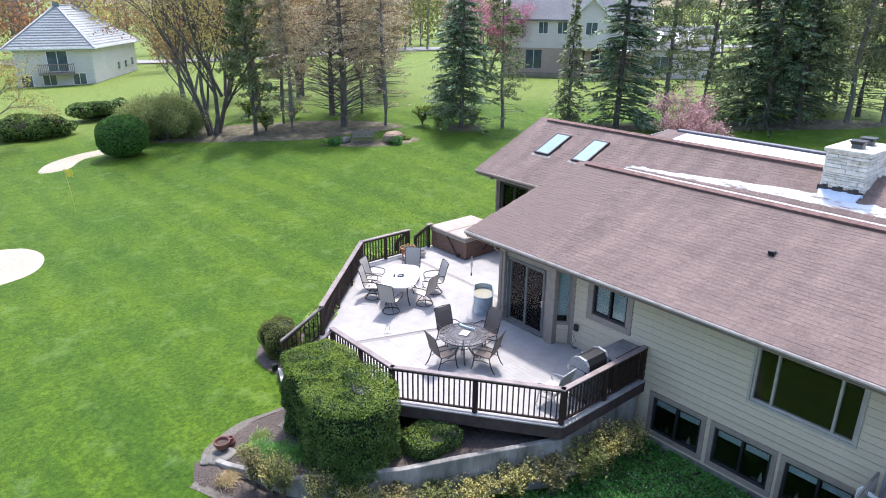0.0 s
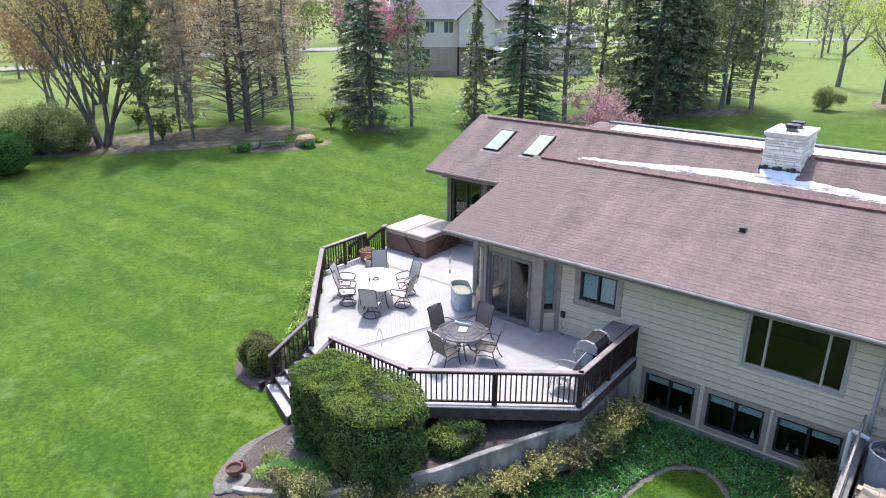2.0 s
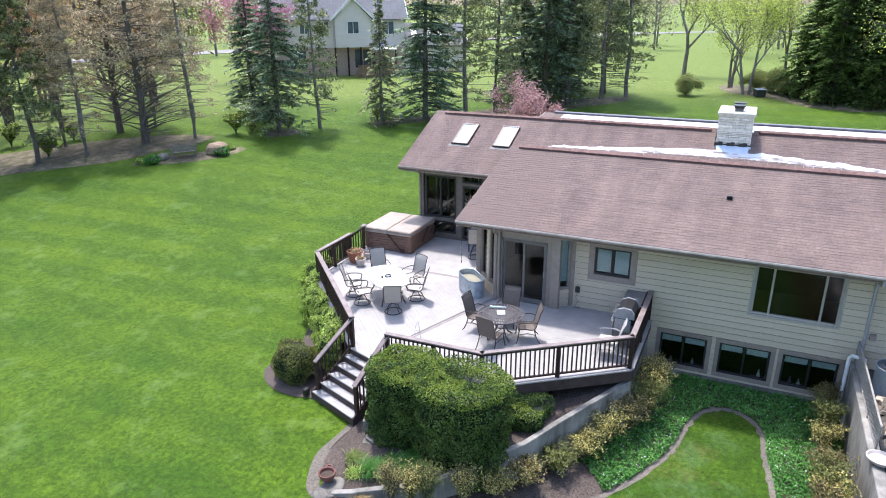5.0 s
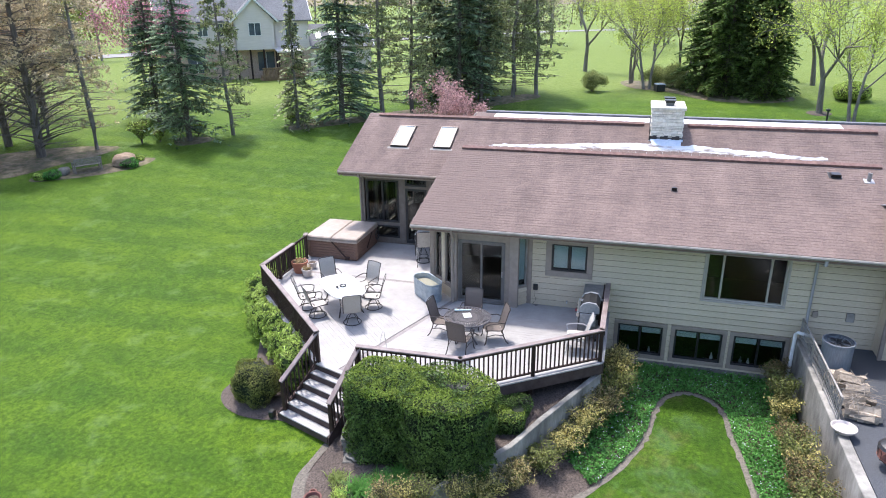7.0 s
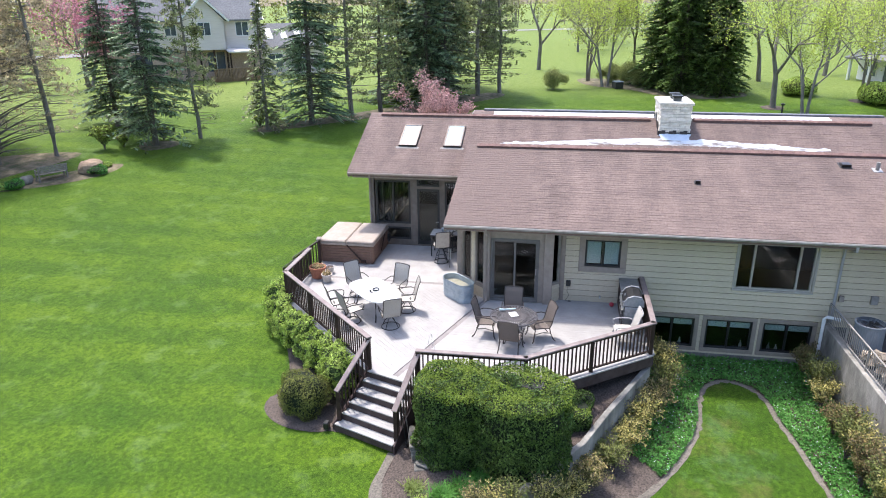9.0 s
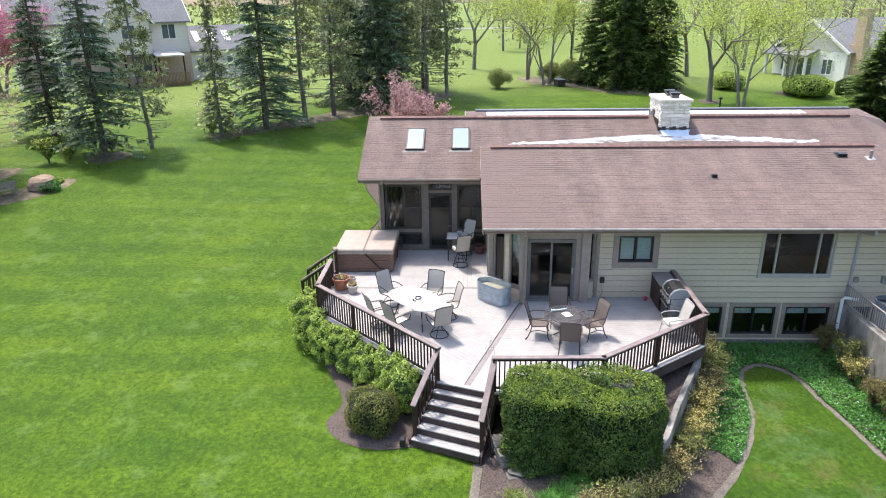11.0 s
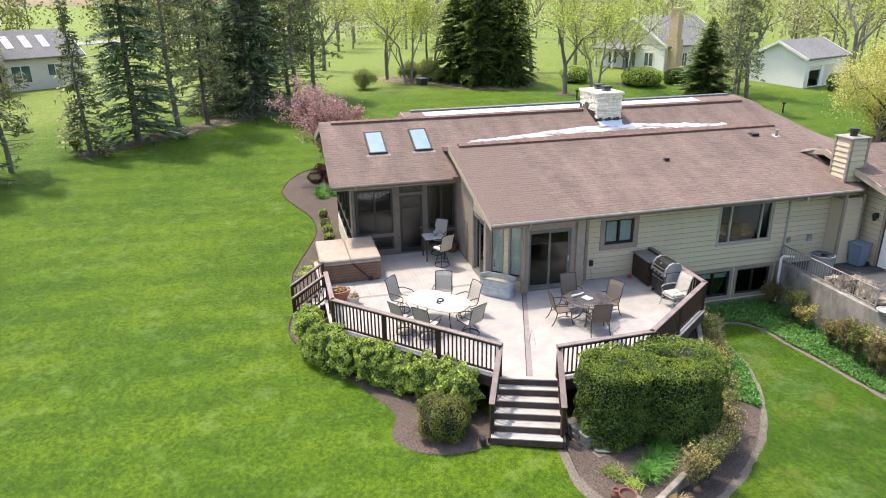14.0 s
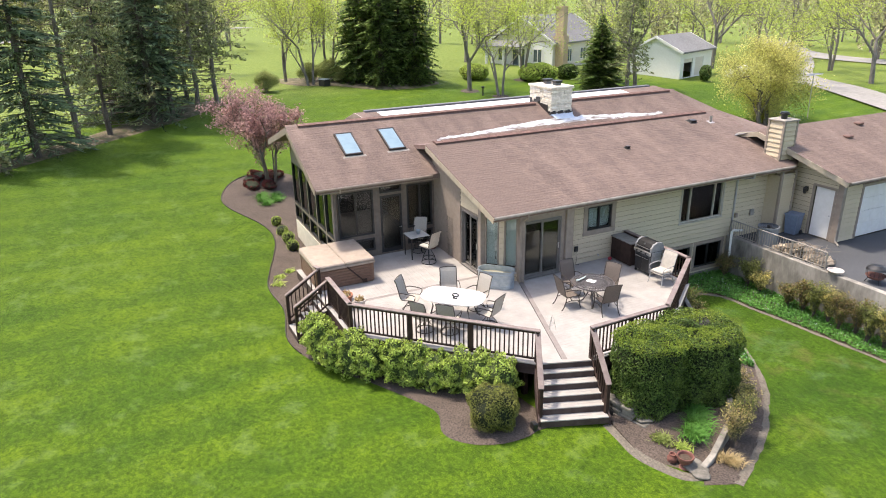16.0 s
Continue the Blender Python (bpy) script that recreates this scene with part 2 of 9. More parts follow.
OLDTERRA = material("dark_terracotta", two((0.13, 0.05, 0.04), (0.20, 0.085, 0.065)), 0.8, 9, bump=0.2)
PALEPOT = material("pale_pot", two((0.46, 0.40, 0.36), (0.56, 0.50, 0.46)), 0.8, 9, bump=0.2)
SOIL = material("soil", two((0.05, 0.035, 0.025), (0.10, 0.07, 0.05)), 0.95, 25, bump=0.6)
BLUEBIN = material("blue_grey_plastic", two((0.12, 0.16, 0.23), (0.15, 0.20, 0.28)), 0.5, 5)
BARK = material("bark", two((0.07, 0.056, 0.047), (0.165, 0.14, 0.12)), 0.95, 5, bump=0.8, bump_scale=14, stretch=(1, 1, 0.25))
GREYBARK = material("grey_bark", two((0.13, 0.112, 0.097), (0.25, 0.225, 0.20)), 0.95, 5, bump=0.8, bump_scale=14, stretch=(1, 1, 0.25))
FIREWOOD = material("split_wood", two((0.20, 0.155, 0.11), (0.42, 0.35, 0.27)), 0.9, 6, bump=0.4, per_object=0.3)
OLDWOOD = material("grey_wood", two((0.16, 0.135, 0.11), (0.26, 0.225, 0.19)), 0.9, 6, bump=0.3)
BOULDER = material("boulder", two((0.20, 0.13, 0.08), (0.36, 0.26, 0.18)), 0.9, 3, bump=0.6, bump_scale=8)
FLAG = material("flagstone", two((0.10, 0.092, 0.078), (0.21, 0.195, 0.168)), 0.9, 4, bump=0.5, bump_scale=14)


def leaf(name, a, b, spread=0.3, light=0.35, rough=0.6):
    return material(name, two(a, b, 0.3, 0.7), rough, 1.3, 3, per_island=spread, spec=0.25, through_light=light)


HEDGE = leaf("hedge_leaf", (0.038, 0.078, 0.016), (0.125, 0.185, 0.040), 0.75, 0.14)
# yellow-green top leaves: young tips with the sunlit top painted into them
LITHEDGE = leaf("lit_hedge_tip", (0.15, 0.225, 0.03), (0.24, 0.31, 0.05), 0.3, 0.35)
# filler colour for deck shrubs: their inner shade painted as dark green
SHRUBSHADE = material("shrub_core_shade", two((0.03, 0.05, 0.012), (0.08, 0.11, 0.03)), 0.95, 9)
FLASHING = material("blue_white_flashing", two((0.46, 0.55, 0.66), (0.62, 0.68, 0.76)), 0.5, 4, big=0.1)
LID = material("black_enamel", two((0.012, 0.012, 0.013), (0.02, 0.02, 0.021)), 0.5, 6, spec=0.25)
# deep shade between hedge leaves, put into the filler's near-black green
CORESHADE = material("hedge_core_shade", two((0.008, 0.013, 0.005), (0.02, 0.028, 0.010)), 0.95, 12)
SHRUB = leaf("shrub_leaf", (0.27, 0.38, 0.07), (0.47, 0.56, 0.15), 0.5)
ALU = material("aged_aluminium", two((0.13, 0.12, 0.112), (0.18, 0.165, 0.155)), 0.45, 5)
YEW = leaf("bronze_shrub_leaf", (0.125, 0.145, 0.03), (0.25, 0.25, 0.07), 0.5, 0.25)
SPRUCE = leaf("spruce_needle", (0.090, 0.150, 0.090), (0.31, 0.39, 0.23), 0.8, 0.48)
PINE = leaf("pine_needle", (0.15, 0.18, 0.08), (0.33, 0.35, 0.17), 0.7, 0.4)
RUST = leaf("rusty_needle", (0.40, 0.325, 0.20), (0.60, 0.50, 0.34), 0.45, 0.5)
CEDAR = leaf("cedar_leaf", (0.085, 0.145, 0.04), (0.22, 0.30, 0.09), 0.7, 0.42)
SPRING = leaf("spring_leaf", (0.34, 0.43, 0.07), (0.58, 0.63, 0.17), 0.45, 0.45)
GOLD = leaf("golden_bud", (0.36, 0.30, 0.09), (0.52, 0.44, 0.16), 0.3, 0.4)
RUSTBUD = leaf("russet_bud", (0.26, 0.14, 0.07), (0.36, 0.20, 0.11), 0.3, 0.4)
PINK = leaf("pink_blossom", (0.34, 0.185, 0.175), (0.57, 0.375, 0.36), 0.4, 0.35)
MAROON = leaf("maroon_leaf", (0.10, 0.022, 0.022), (0.17, 0.05, 0.04), 0.3, 0.3)
COVER = leaf("ground_cover_leaf", (0.07, 0.21, 0.04), (0.15, 0.35, 0.075), 0.5, 0.3)
FORSY = leaf("pale_yellow_blossom", (0.46, 0.40, 0.12), (0.68, 0.60, 0.25), 0.3, 0.35)
DAYLILY = leaf("strap_leaf", (0.07, 0.20, 0.03), (0.13, 0.31, 0.06), 0.3, 0.3)
DRYGRASS = leaf("dry_grass", (0.32, 0.24, 0.11), (0.48, 0.37, 0.19), 0.3, 0.2)
MULCH = material("bark_mulch", two((0.036, 0.027, 0.022), (0.130, 0.100, 0.082)), 0.95, 22, 6, bump=1.0, bump_scale=45, big=0.18, big_scale=1.0)
LITTER = material("needle_litter", [(0.34, (0.06, 0.085, 0.022)), (0.46, (0.11, 0.092, 0.05)), (0.68, (0.235, 0.185, 0.125))], 0.95, 2.2, 10, bump=0.8, bump_scale=25, big=0.3, big_scale=0.5)
SAND = material("sand", two((0.31, 0.27, 0.20), (0.42, 0.37, 0.29)), 0.95, 8, bump=0.4, big=0.08)
WOODCHIP = material("chip_edge", two((0.095, 0.082, 0.066), (0.195, 0.172, 0.140)), 0.95, 18, bump=0.9, bump_scale=40, big=0.2)


def glass_material(name, tint, rough=0.02):
    """Window glass: part clear, part mirror, by its angle."""
    mat = bpy.data.materials.new(name)
    mat.use_nodes = True
    nt = mat.node_tree
    nt.nodes.remove(nt.nodes["Principled BSDF"])
    clear, shine, mix = nt.nodes.new("ShaderNodeBsdfTransparent"), nt.nodes.new("ShaderNodeBsdfGlossy"), nt.nodes.new("ShaderNodeMixShader")
    clear.inputs[0].default_value = (*tint, 1)
    shine.inputs["Roughness"].default_value = rough
    fr = nt.nodes.new("ShaderNodeFresnel")
    fr.inputs[0].default_value = 1.45
    rg = nt.nodes.new("ShaderNodeMapRange")
    rg.inputs[3].default_value, rg.inputs[4].default_value = 0.0, 1.0
    nt.links.new(fr.outputs[0], rg.inputs[0])
    nt.links.new(rg.outputs[0], mix.inputs[0])
    nt.links.new(clear.outputs[0], mix.inputs[1])
    nt.links.new(shine.outputs[0], mix.inputs[2])
    nt.links.new(mix.outputs[0], nt.nodes["Material Output"].inputs[0])
    return mat


GLASS = glass_material("window_glass", (0.74, 0.79, 0.78))
# taupe trim again, darkened for the shade on the sunroom's west framing
SHADETRIM = material("shaded_taupe_trim", two((0.12, 0.095, 0.078), (0.17, 0.14, 0.115)), 0.6, 5, bump=0.1, big=0.06)
# indoor dimness put into a near-black surface colour
ROOMSHADE = material("room_shade", two((0.025, 0.022, 0.02), (0.05, 0.045, 0.04)), 0.9, 2)
GREYPANEL = material("grey_enamel", two((0.08, 0.085, 0.09), (0.13, 0.135, 0.14)), 0.45, 8)
LACE = material("lace_curtain", two((0.80, 0.77, 0.70), (0.90, 0.88, 0.82)), 0.8, 14, bump=0.2)
BLIND = material("window_blind", two((0.74, 0.80, 0.80), (0.84, 0.88, 0.88)), 0.7, 5)


def lawn_material():
    """Mown turf: fine grain, worn patches and diagonal mowing stripes."""
    mat = bpy.data.materials.new("lawn")
    mat.use_nodes = True
    nt = mat.node_tree
    N, L = nt.nodes, nt.links
    b = N["Principled BSDF"]
    b.inputs["Roughness"].default_value, b.inputs["Specular IOR Level"].default_value = 0.8, 0.15
    b.inputs["Sheen Weight"].default_value, b.inputs["Sheen Roughness"].default_value = 0.14, 0.5
    b.inputs["Sheen Tint"].default_value = (0.62, 0.70, 0.10, 1)
    tc = N.new("ShaderNodeTexCoord")

    def noise_at(scale, detail=5.0):
        n = N.new("ShaderNodeTexNoise")
        n.inputs["Scale"].default_value, n.inputs["Detail"].default_value, n.inputs["Roughness"].default_value = scale, detail, 0.65
        L.new(tc.outputs["Object"], n.inputs["Vector"])
        return n.outputs[0]

    def ramp(src, stops):
        r = N.new("ShaderNodeValToRGB")
        while len(r.color_ramp.elements) < len(stops):
            r.color_ramp.elements.new(0.5)
        for e, (p, c) in zip(r.color_ramp.elements, stops):
            e.position, e.color = p, (*c, 1)
        L.new(src, r.inputs[0])
        return r.outputs[0]

    def blend(kind, fac, a, c):
        m = N.new("ShaderNodeMix")
        m.data_type, m.blend_type = "RGBA", kind
        if isinstance(fac, float):
            m.inputs[0].default_value = fac
        else:
            L.new(fac, m.inputs[0])
        L.new(a, m.inputs[6])
        L.new(c, m.inputs[7])
        return m.outputs[2]

    grain = ramp(noise_at(30, 9), [(0.28, (0.016, 0.050, 0.002)), (0.5, (0.050, 0.107, 0.005)), (0.72, (0.106, 0.176, 0.013))])
    tuft = ramp(noise_at(8, 7), [(0.36, (0.50, 0.60, 0.52)), (0.64, (1.38, 1.31, 1.26))])
    grain = blend("MULTIPLY", 1.0, grain, tuft)
    broad = ramp(noise_at(0.22, 4), [(0.34, (0.72, 0.82, 0.8)), (0.66, (1.28, 1.13, 1.0))])
    c = blend("MULTIPLY", 1.0, grain, broad)
    mid = ramp(noise_at(1.8, 5), [(0.35, (0.80, 0.86, 0.80)), (0.65, (1.17, 1.13, 1.14))])
    c = blend("MULTIPLY", 1.0, c, mid)
    mp = N.new("ShaderNodeMapping")
    mp.inputs["Rotation"].default_value = (0, 0, radians(-4))
    L.new(tc.outputs["Object"], mp.inputs["Vector"])
    wave = N.new("ShaderNodeTexWave")
    wave.inputs["Scale"].default_value, wave.inputs["Distortion"].default_value, wave.inputs["Detail"].default_value = 0.145, 1.3, 3.0
    wave.inputs["Detail Scale"].default_value = 0.6
    L.new(mp.outputs[0], wave.inputs["Vector"])
    stripe = ramp(wave.outputs["Fac"], [(0.36, (0.82, 0.88, 0.94)), (0.64, (1.16, 1.09, 0.97))])
    c = blend("MULTIPLY", ramp(noise_at(0.10, 3), [(0.38, (0.35, 0.35, 0.35)), (0.62, (1, 1, 1))]), c, stripe)
    dry = ramp(noise_at(0.9, 10), [(0.55, (0, 0, 0)), (0.78, (0.46, 0.46, 0.46))])
    pale = N.new("ShaderNodeRGB")
    pale.outputs[0].default_value = (0.175, 0.25, 0.10, 1)
    c = blend("MIX", dry, c, pale.outputs[0])
    # the darker, bluer turf of the lower yard
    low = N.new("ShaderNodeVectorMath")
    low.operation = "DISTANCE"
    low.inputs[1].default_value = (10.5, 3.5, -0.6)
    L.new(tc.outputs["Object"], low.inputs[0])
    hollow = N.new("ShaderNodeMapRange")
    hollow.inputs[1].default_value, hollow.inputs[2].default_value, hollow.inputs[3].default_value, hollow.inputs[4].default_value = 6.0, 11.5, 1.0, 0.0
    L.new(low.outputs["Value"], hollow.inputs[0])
    low_tint = N.new("ShaderNodeRGB")
    low_tint.outputs[0].default_value = (0.66, 0.78, 1.0, 1)
    c = blend("MULTIPLY", hollow.outputs[0], c, low_tint.outputs[0])
    bare = N.new("ShaderNodeMath")
    bare.operation = "MULTIPLY"
    L.new(hollow.outputs[0], bare.inputs[0])
    L.new(ramp(noise_at(0.8, 8), [(0.54, (0, 0, 0)), (0.72, (0.5, 0.5, 0.5))]), bare.inputs[1])
    thatch = N.new("ShaderNodeRGB")
    thatch.outputs[0].default_value = (0.15, 0.125, 0.045, 1)
    c = blend("MIX", bare.outputs[0], c, thatch.outputs[0])
    # paler lawn up the slope, its sunlit grazing brightness put into the colour
    far = N.new("ShaderNodeVectorMath")
    far.operation = "LENGTH"
    L.new(tc.outputs["Object"], far.inputs[0])
    jag = N.new("ShaderNodeMath")
    jag.operation = "MULTIPLY_ADD"
    jag.inputs[1].default_value = 9.0
    L.new(noise_at(0.12, 4), jag.inputs[0])
    L.new(far.outputs["Value"], jag.inputs[2])
    beyond = N.new("ShaderNodeMapRange")
    beyond.inputs[1].default_value, beyond.inputs[2].default_value = 58.0, 66.0
    L.new(jag.outputs[0], beyond.inputs[0])
    far_bright = ramp(noise_at(3.0, 9), [(0.3, (0.074, 0.120, 0.020)), (0.5, (0.126, 0.172, 0.034)), (0.7, (0.190, 0.232, 0.060))])
    c = blend("MIX", beyond.outputs[0], c, far_bright)
    L.new(c, b.inputs["Base Color"])
    bp = N.new("ShaderNodeBump")
    bp.inputs["Strength"].default_value, bp.inputs["Distance"].default_value = 0.7, 0.04
    L.new(noise_at(45, 6), bp.inputs["Height"])
    L.new(bp.outputs[0], b.inputs["Normal"])
    return mat


LAWN = lawn_material()


# ---------------------------------------------------------------- ground
def smooth(a, b, x):
    t = min(1, max(0, (x - a) / (b - a)))
    return t * t * (3 - 2 * t)


def soft(v):
    return (v + math.sqrt(v * v + 16)) / 2


def rise(x, y):
    """The long slope that climbs away from the house."""
    r, a = math.hypot(x + 2, y), math.degrees(math.atan2(y, x + 2))
    return (0.083 - 0.066 * smooth(50, 80, a) - 0.035 * smooth(-12, -45, a)) * (soft(r - 27) - soft(r - 60))


def g(x, y):
    """Height of the ground."""
    z = -0.2 + 0.18 * math.exp(-((x - 8) ** 2 + (y - 16.5) ** 2) / 9)
    low = smooth(13.5, 9.0, y) * smooth(17.0, 14.0, x) * smooth(-14, -8, y)
    z -= 0.42 * low
    z += rise(x, y)
    z += 0.05 * noise.noise(Vector((x * 0.08, y * 0.08, 3.0)))
    return z


def ground_sheet():
    near_x, near_y = [i * 1.0 for i in range(-14, 41)], [i * 1.0 for i in range(-16, 50)]
    far = [60, 80, 110, 150, 220, 350, 600, 1200, 2500]
    xs = [-f - 14 for f in far[::-1]] + near_x + [43 + 3 * i for i in range(26)] + [80 + f for f in far]
    ys = [-f - 76 for f in far[::-1]] + [-76 + 3 * i for i in range(20)] + near_y + [53 + 3 * i for i in range(26)] + [90 + f for f in far]
    m = Mesh()
    m.v = [(x, y, g(x, y)) for y in ys for x in xs]
    n = len(xs)
    m.f = [(j * n + i, j * n + i + 1, (j + 1) * n + i + 1, (j + 1) * n + i) for j in range(len(ys) - 1) for i in range(n - 1)]
    return m


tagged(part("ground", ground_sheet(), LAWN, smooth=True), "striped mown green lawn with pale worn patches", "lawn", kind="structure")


def curve(pts, closed=True, step=6):
    """A smooth line through pts."""
    out, n = [], len(pts)
    for i in range(n if closed else n - 1):
        p = [Vector(pts[(i + k) % n] if closed else pts[min(max(i + k, 0), n - 1)]) for k in (-1, 0, 1, 2)]
        for s in range(step):
            t = s / step
            q = 0.5 * ((2 * p[1]) + (p[2] - p[0]) * t + (2 * p[0] - 5 * p[1] + 4 * p[2] - p[3]) * t * t + (3 * p[1] - p[0] - 3 * p[2] + p[3]) * t ** 3)
            out.append(tuple(q))
    if not closed:
        out.append(tuple(pts[-1]))
    return out


def inside(poly, x, y):
    hit, n = False, len(poly)
    for i in range(n):
        (x0, y0), (x1, y1) = poly[i][:2], poly[(i + 1) % n][:2]
        if (y0 > y) != (y1 > y) and x < (x1 - x0) * (y - y0) / (y1 - y0) + x0:
            hit = not hit
    return hit


def patch(poly, lift=0.035, grid=0.4, rough=0.03):
    """A flat sheet inside the outline that follows the ground, a little above it."""
    xs, ys = [p[0] for p in poly], [p[1] for p in poly]
    pts = [Vector(p) for p in poly]
    n = len(pts)
    x = min(xs) + grid / 2
    while x < max(xs):
        y = min(ys) + grid / 2
        while y < max(ys):
            if inside(poly, x, y):
                pts.append(Vector((x + random.uniform(-0.2, 0.2) * grid, y + random.uniform(-0.2, 0.2) * grid)))
            y += grid
        x += grid
    from mathutils.geometry import delaunay_2d_cdt
    vs, _, fs, _, _, _ = delaunay_2d_cdt(pts, [], [tuple(range(n))], 1, 1e-5)
    m = Mesh()
    for i, v in enumerate(vs):
        near = any((v - p).length < 1e-4 for p in pts[:n])
        m.v.append((v.x, v.y, g(v.x, v.y) + (0.006 if near else lift + random.uniform(0, rough))))
    m.f = [tuple(f) for f in fs]
    return m


def bed(name, poly, mat, label, category="flower bed", lift=0.035, grid=0.4, rough=0.03):
    return tagged(part(name, patch(poly, lift, grid, rough), mat, smooth=True), label, category, kind="structure")


WEST_BED = curve([(7.9, 15.7), (7.25, 16.3), (7.2, 17.2), (7.6, 18.0), (8.3, 18.4), (9.2, 18.15), (10.2, 18.5), (11.6, 19.2), (13.2, 20.2), (15.0, 20.7), (17.2, 20.3), (19.2, 20.4),
                  (20.8, 20.0), (22.3, 19.5), (24.1, 19.05), (26.0, 19.2), (29.3, 20.35), (31.8, 19.9), (33.6, 18.7), (34.2, 17.0), (32.6, 15.8), (27.9, 16.0), (24.0, 16.5), (18.0, 17.0), (13.0, 17.0)])
bed("mulch_bed", WEST_BED, MULCH, "curving bed of reddish-brown bark mulch round the deck")
tagged(part("garden_edging", Mesh().tube([(p[0], p[1], g(p[0], p[1]) + 0.03) for p in WEST_BED if p[1] > 18.2 and p[0] > 14], 0.022, 6), DARKMETAL), "thin black plastic edging round the mulch bed", "edging", kind="structure")
LOW_EDGE = [(5.6, 4.15), (8.1, 4.38), (9.4, 4.5), (10.5, 4.66), (11.6, 4.75), (12.2, 5.15), (12.4, 5.75), (11.9, 6.4), (10.9, 6.72), (10.1, 6.85), (9.1, 7.2), (7.7, 7.95), (6.4, 9.0), (5.2, 10.5), (4.3, 12.0), (3.7, 13.2)]
LOW_CURVE = curve([Vector(p) for p in LOW_EDGE], closed=False)
COVER_BED = [tuple(p) for p in LOW_CURVE if p[1] < 8.2] + [(8.5, 8.9), (10.5, 8.1), (13.7, 8.1), (13.7, 2.95), (5.6, 2.95)]
bed("ground_cover_bed", [(p[0], p[1]) for p in COVER_BED], SOIL, "dark soil bed beneath the basement windows")
FORS_BED = [tuple(p) for p in LOW_CURVE if p[1] >= 7.6] + [(4.0, 13.9), (4.7, 13.4), (5.2, 11.8), (7.2, 10.0), (8.45, 9.35)]
bed("mulch_bed", [(p[0], p[1]) for p in FORS_BED], MULCH, "narrow mulch bed below the retaining wall", lift=0.03)
edge_line = [Vector((p[0], p[1])) for p in LOW_CURVE]
ribbon = []
for i, p in enumerate(edge_line):
    d = (edge_line[min(i + 1, len(edge_line) - 1)] - edge_line[max(i - 1, 0)]).normalized()
    w = 0.13 + 0.09 * noise.noise(Vector((i * 0.9, 0, 0)))
    ribbon.append((p + Vector((-d.y, d.x)) * w, p - Vector((-d.y, d.x)) * w))
m = Mesh()
for i, (a, b) in enumerate(ribbon):
    mid = (a + b) / 2
    m.v += [(a.x, a.y, g(a.x, a.y) + 0.01), (mid.x, mid.y, g(mid.x, mid.y) + 0.014), (b.x, b.y, g(b.x, b.y) + 0.01)]
m.f = [q for i in range(len(ribbon) - 1) for q in ((i * 3, i * 3 + 1, i * 3 + 4, i * 3 + 3), (i * 3 + 1, i * 3 + 2, i * 3 + 5, i * 3 + 4))]
tagged(part("garden_edging", m, WOODCHIP, smooth=True), "pale wood-chip edging round the lower lawn", "edging", kind="structure")

# retaining wall between the deck's bed and the lower yard
WALL = [(13.4, 8.2, 0.78), (10.55, 8.22, 0.72), (8.38, 9.44, 0.50), (7.25, 10.0, 0.42), (5.35, 11.55, 0.18), (4.55, 13.1, 0.0), (4.4, 13.55, -0.06)]


def wall_run(line, thick, foot):
    """A concrete wall along a line of (x, y, top)."""
    m, n = Mesh(), len(line)
    for i, (x, y, z) in enumerate(line):
        a, b = Vector(line[max(i - 1, 0)][:2]), Vector(line[min(i + 1, n - 1)][:2])
        d = (b - a).normalized()
        o = Vector((-d.y, d.x)) * thick / 2
        m.v += [(x - o.x, y - o.y, foot), (x + o.x, y + o.y, foot), (x + o.x, y + o.y, z - 0.015), (x + o.x * 0.85, y + o.y * 0.85, z), (x - o.x * 0.85, y - o.y * 0.85, z), (x - o.x, y - o.y, z - 0.015)]
    for i in range(n - 1):
        m.f += [(i * 6 + k, i * 6 + (k + 1) % 6, i * 6 + 6 + (k + 1) % 6, i * 6 + 6 + k) for k in range(6)]
    m.f += [tuple(range(6))[::-1], tuple(range((n - 1) * 6, n * 6))]
    return m


tagged(part("retaining_wall", wall_run(WALL, 0.15, -1.0), CONCRETE), "weathered stained concrete retaining wall beneath the deck", "retaining wall", kind="structure")
upper = Mesh()
fill = [(x, y + 0.05, z - 0.1) for x, y, z in WALL] + [(4.6, 14.1, -0.17), (5.4, 14.5, -0.13), (6.0, 14.45, -0.05), (6.75, 14.35, 0.0), (8.2, 14.6, 0.05), (13.4, 14.0, 0.1)]
upper.slab(fill, 1.0)
tagged(part("raised_bed", upper, MULCH), "raised bed of grey-brown mulch behind the retaining wall", "flower bed", kind="structure")
EDGE2 = curve([(4.25, 13.6), (4.4, 14.05), (4.9, 14.35), (5.5, 14.55), (6.1, 14.5), (6.75, 14.45)], closed=False)
tagged(part("stone_edging", wall_run([(x, y, g(x, y) + 0.018) for x, y in EDGE2], 0.30, -0.6), WOODCHIP), "low pale gravel edge of the raised bed", "edging", kind="structure")

# driveway and its wall
DRIVE = 0.84
m = Mesh()
m.prism([(4.0, -14.0), (13.6, -14.0), (13.6, 2.55), (4.0, 2.55)], -0.9, DRIVE)
tagged(part("driveway", m, ASPHALT), "dark grey asphalt parking court beside the garage", "driveway", kind="structure")
tagged(part("retaining_wall", wall_run([(4.0, 2.74, 0.95), (7.0, 2.74, 0.95), (9.0, 2.74, 0.96), (13.62, 2.74, 0.98)], 0.24, -1.0), CONCRETE), "pale concrete retaining wall that holds up the driveway", "retaining wall", kind="structure")

# ---------------------------------------------------------------- house
D = 1.12          # deck and main floor


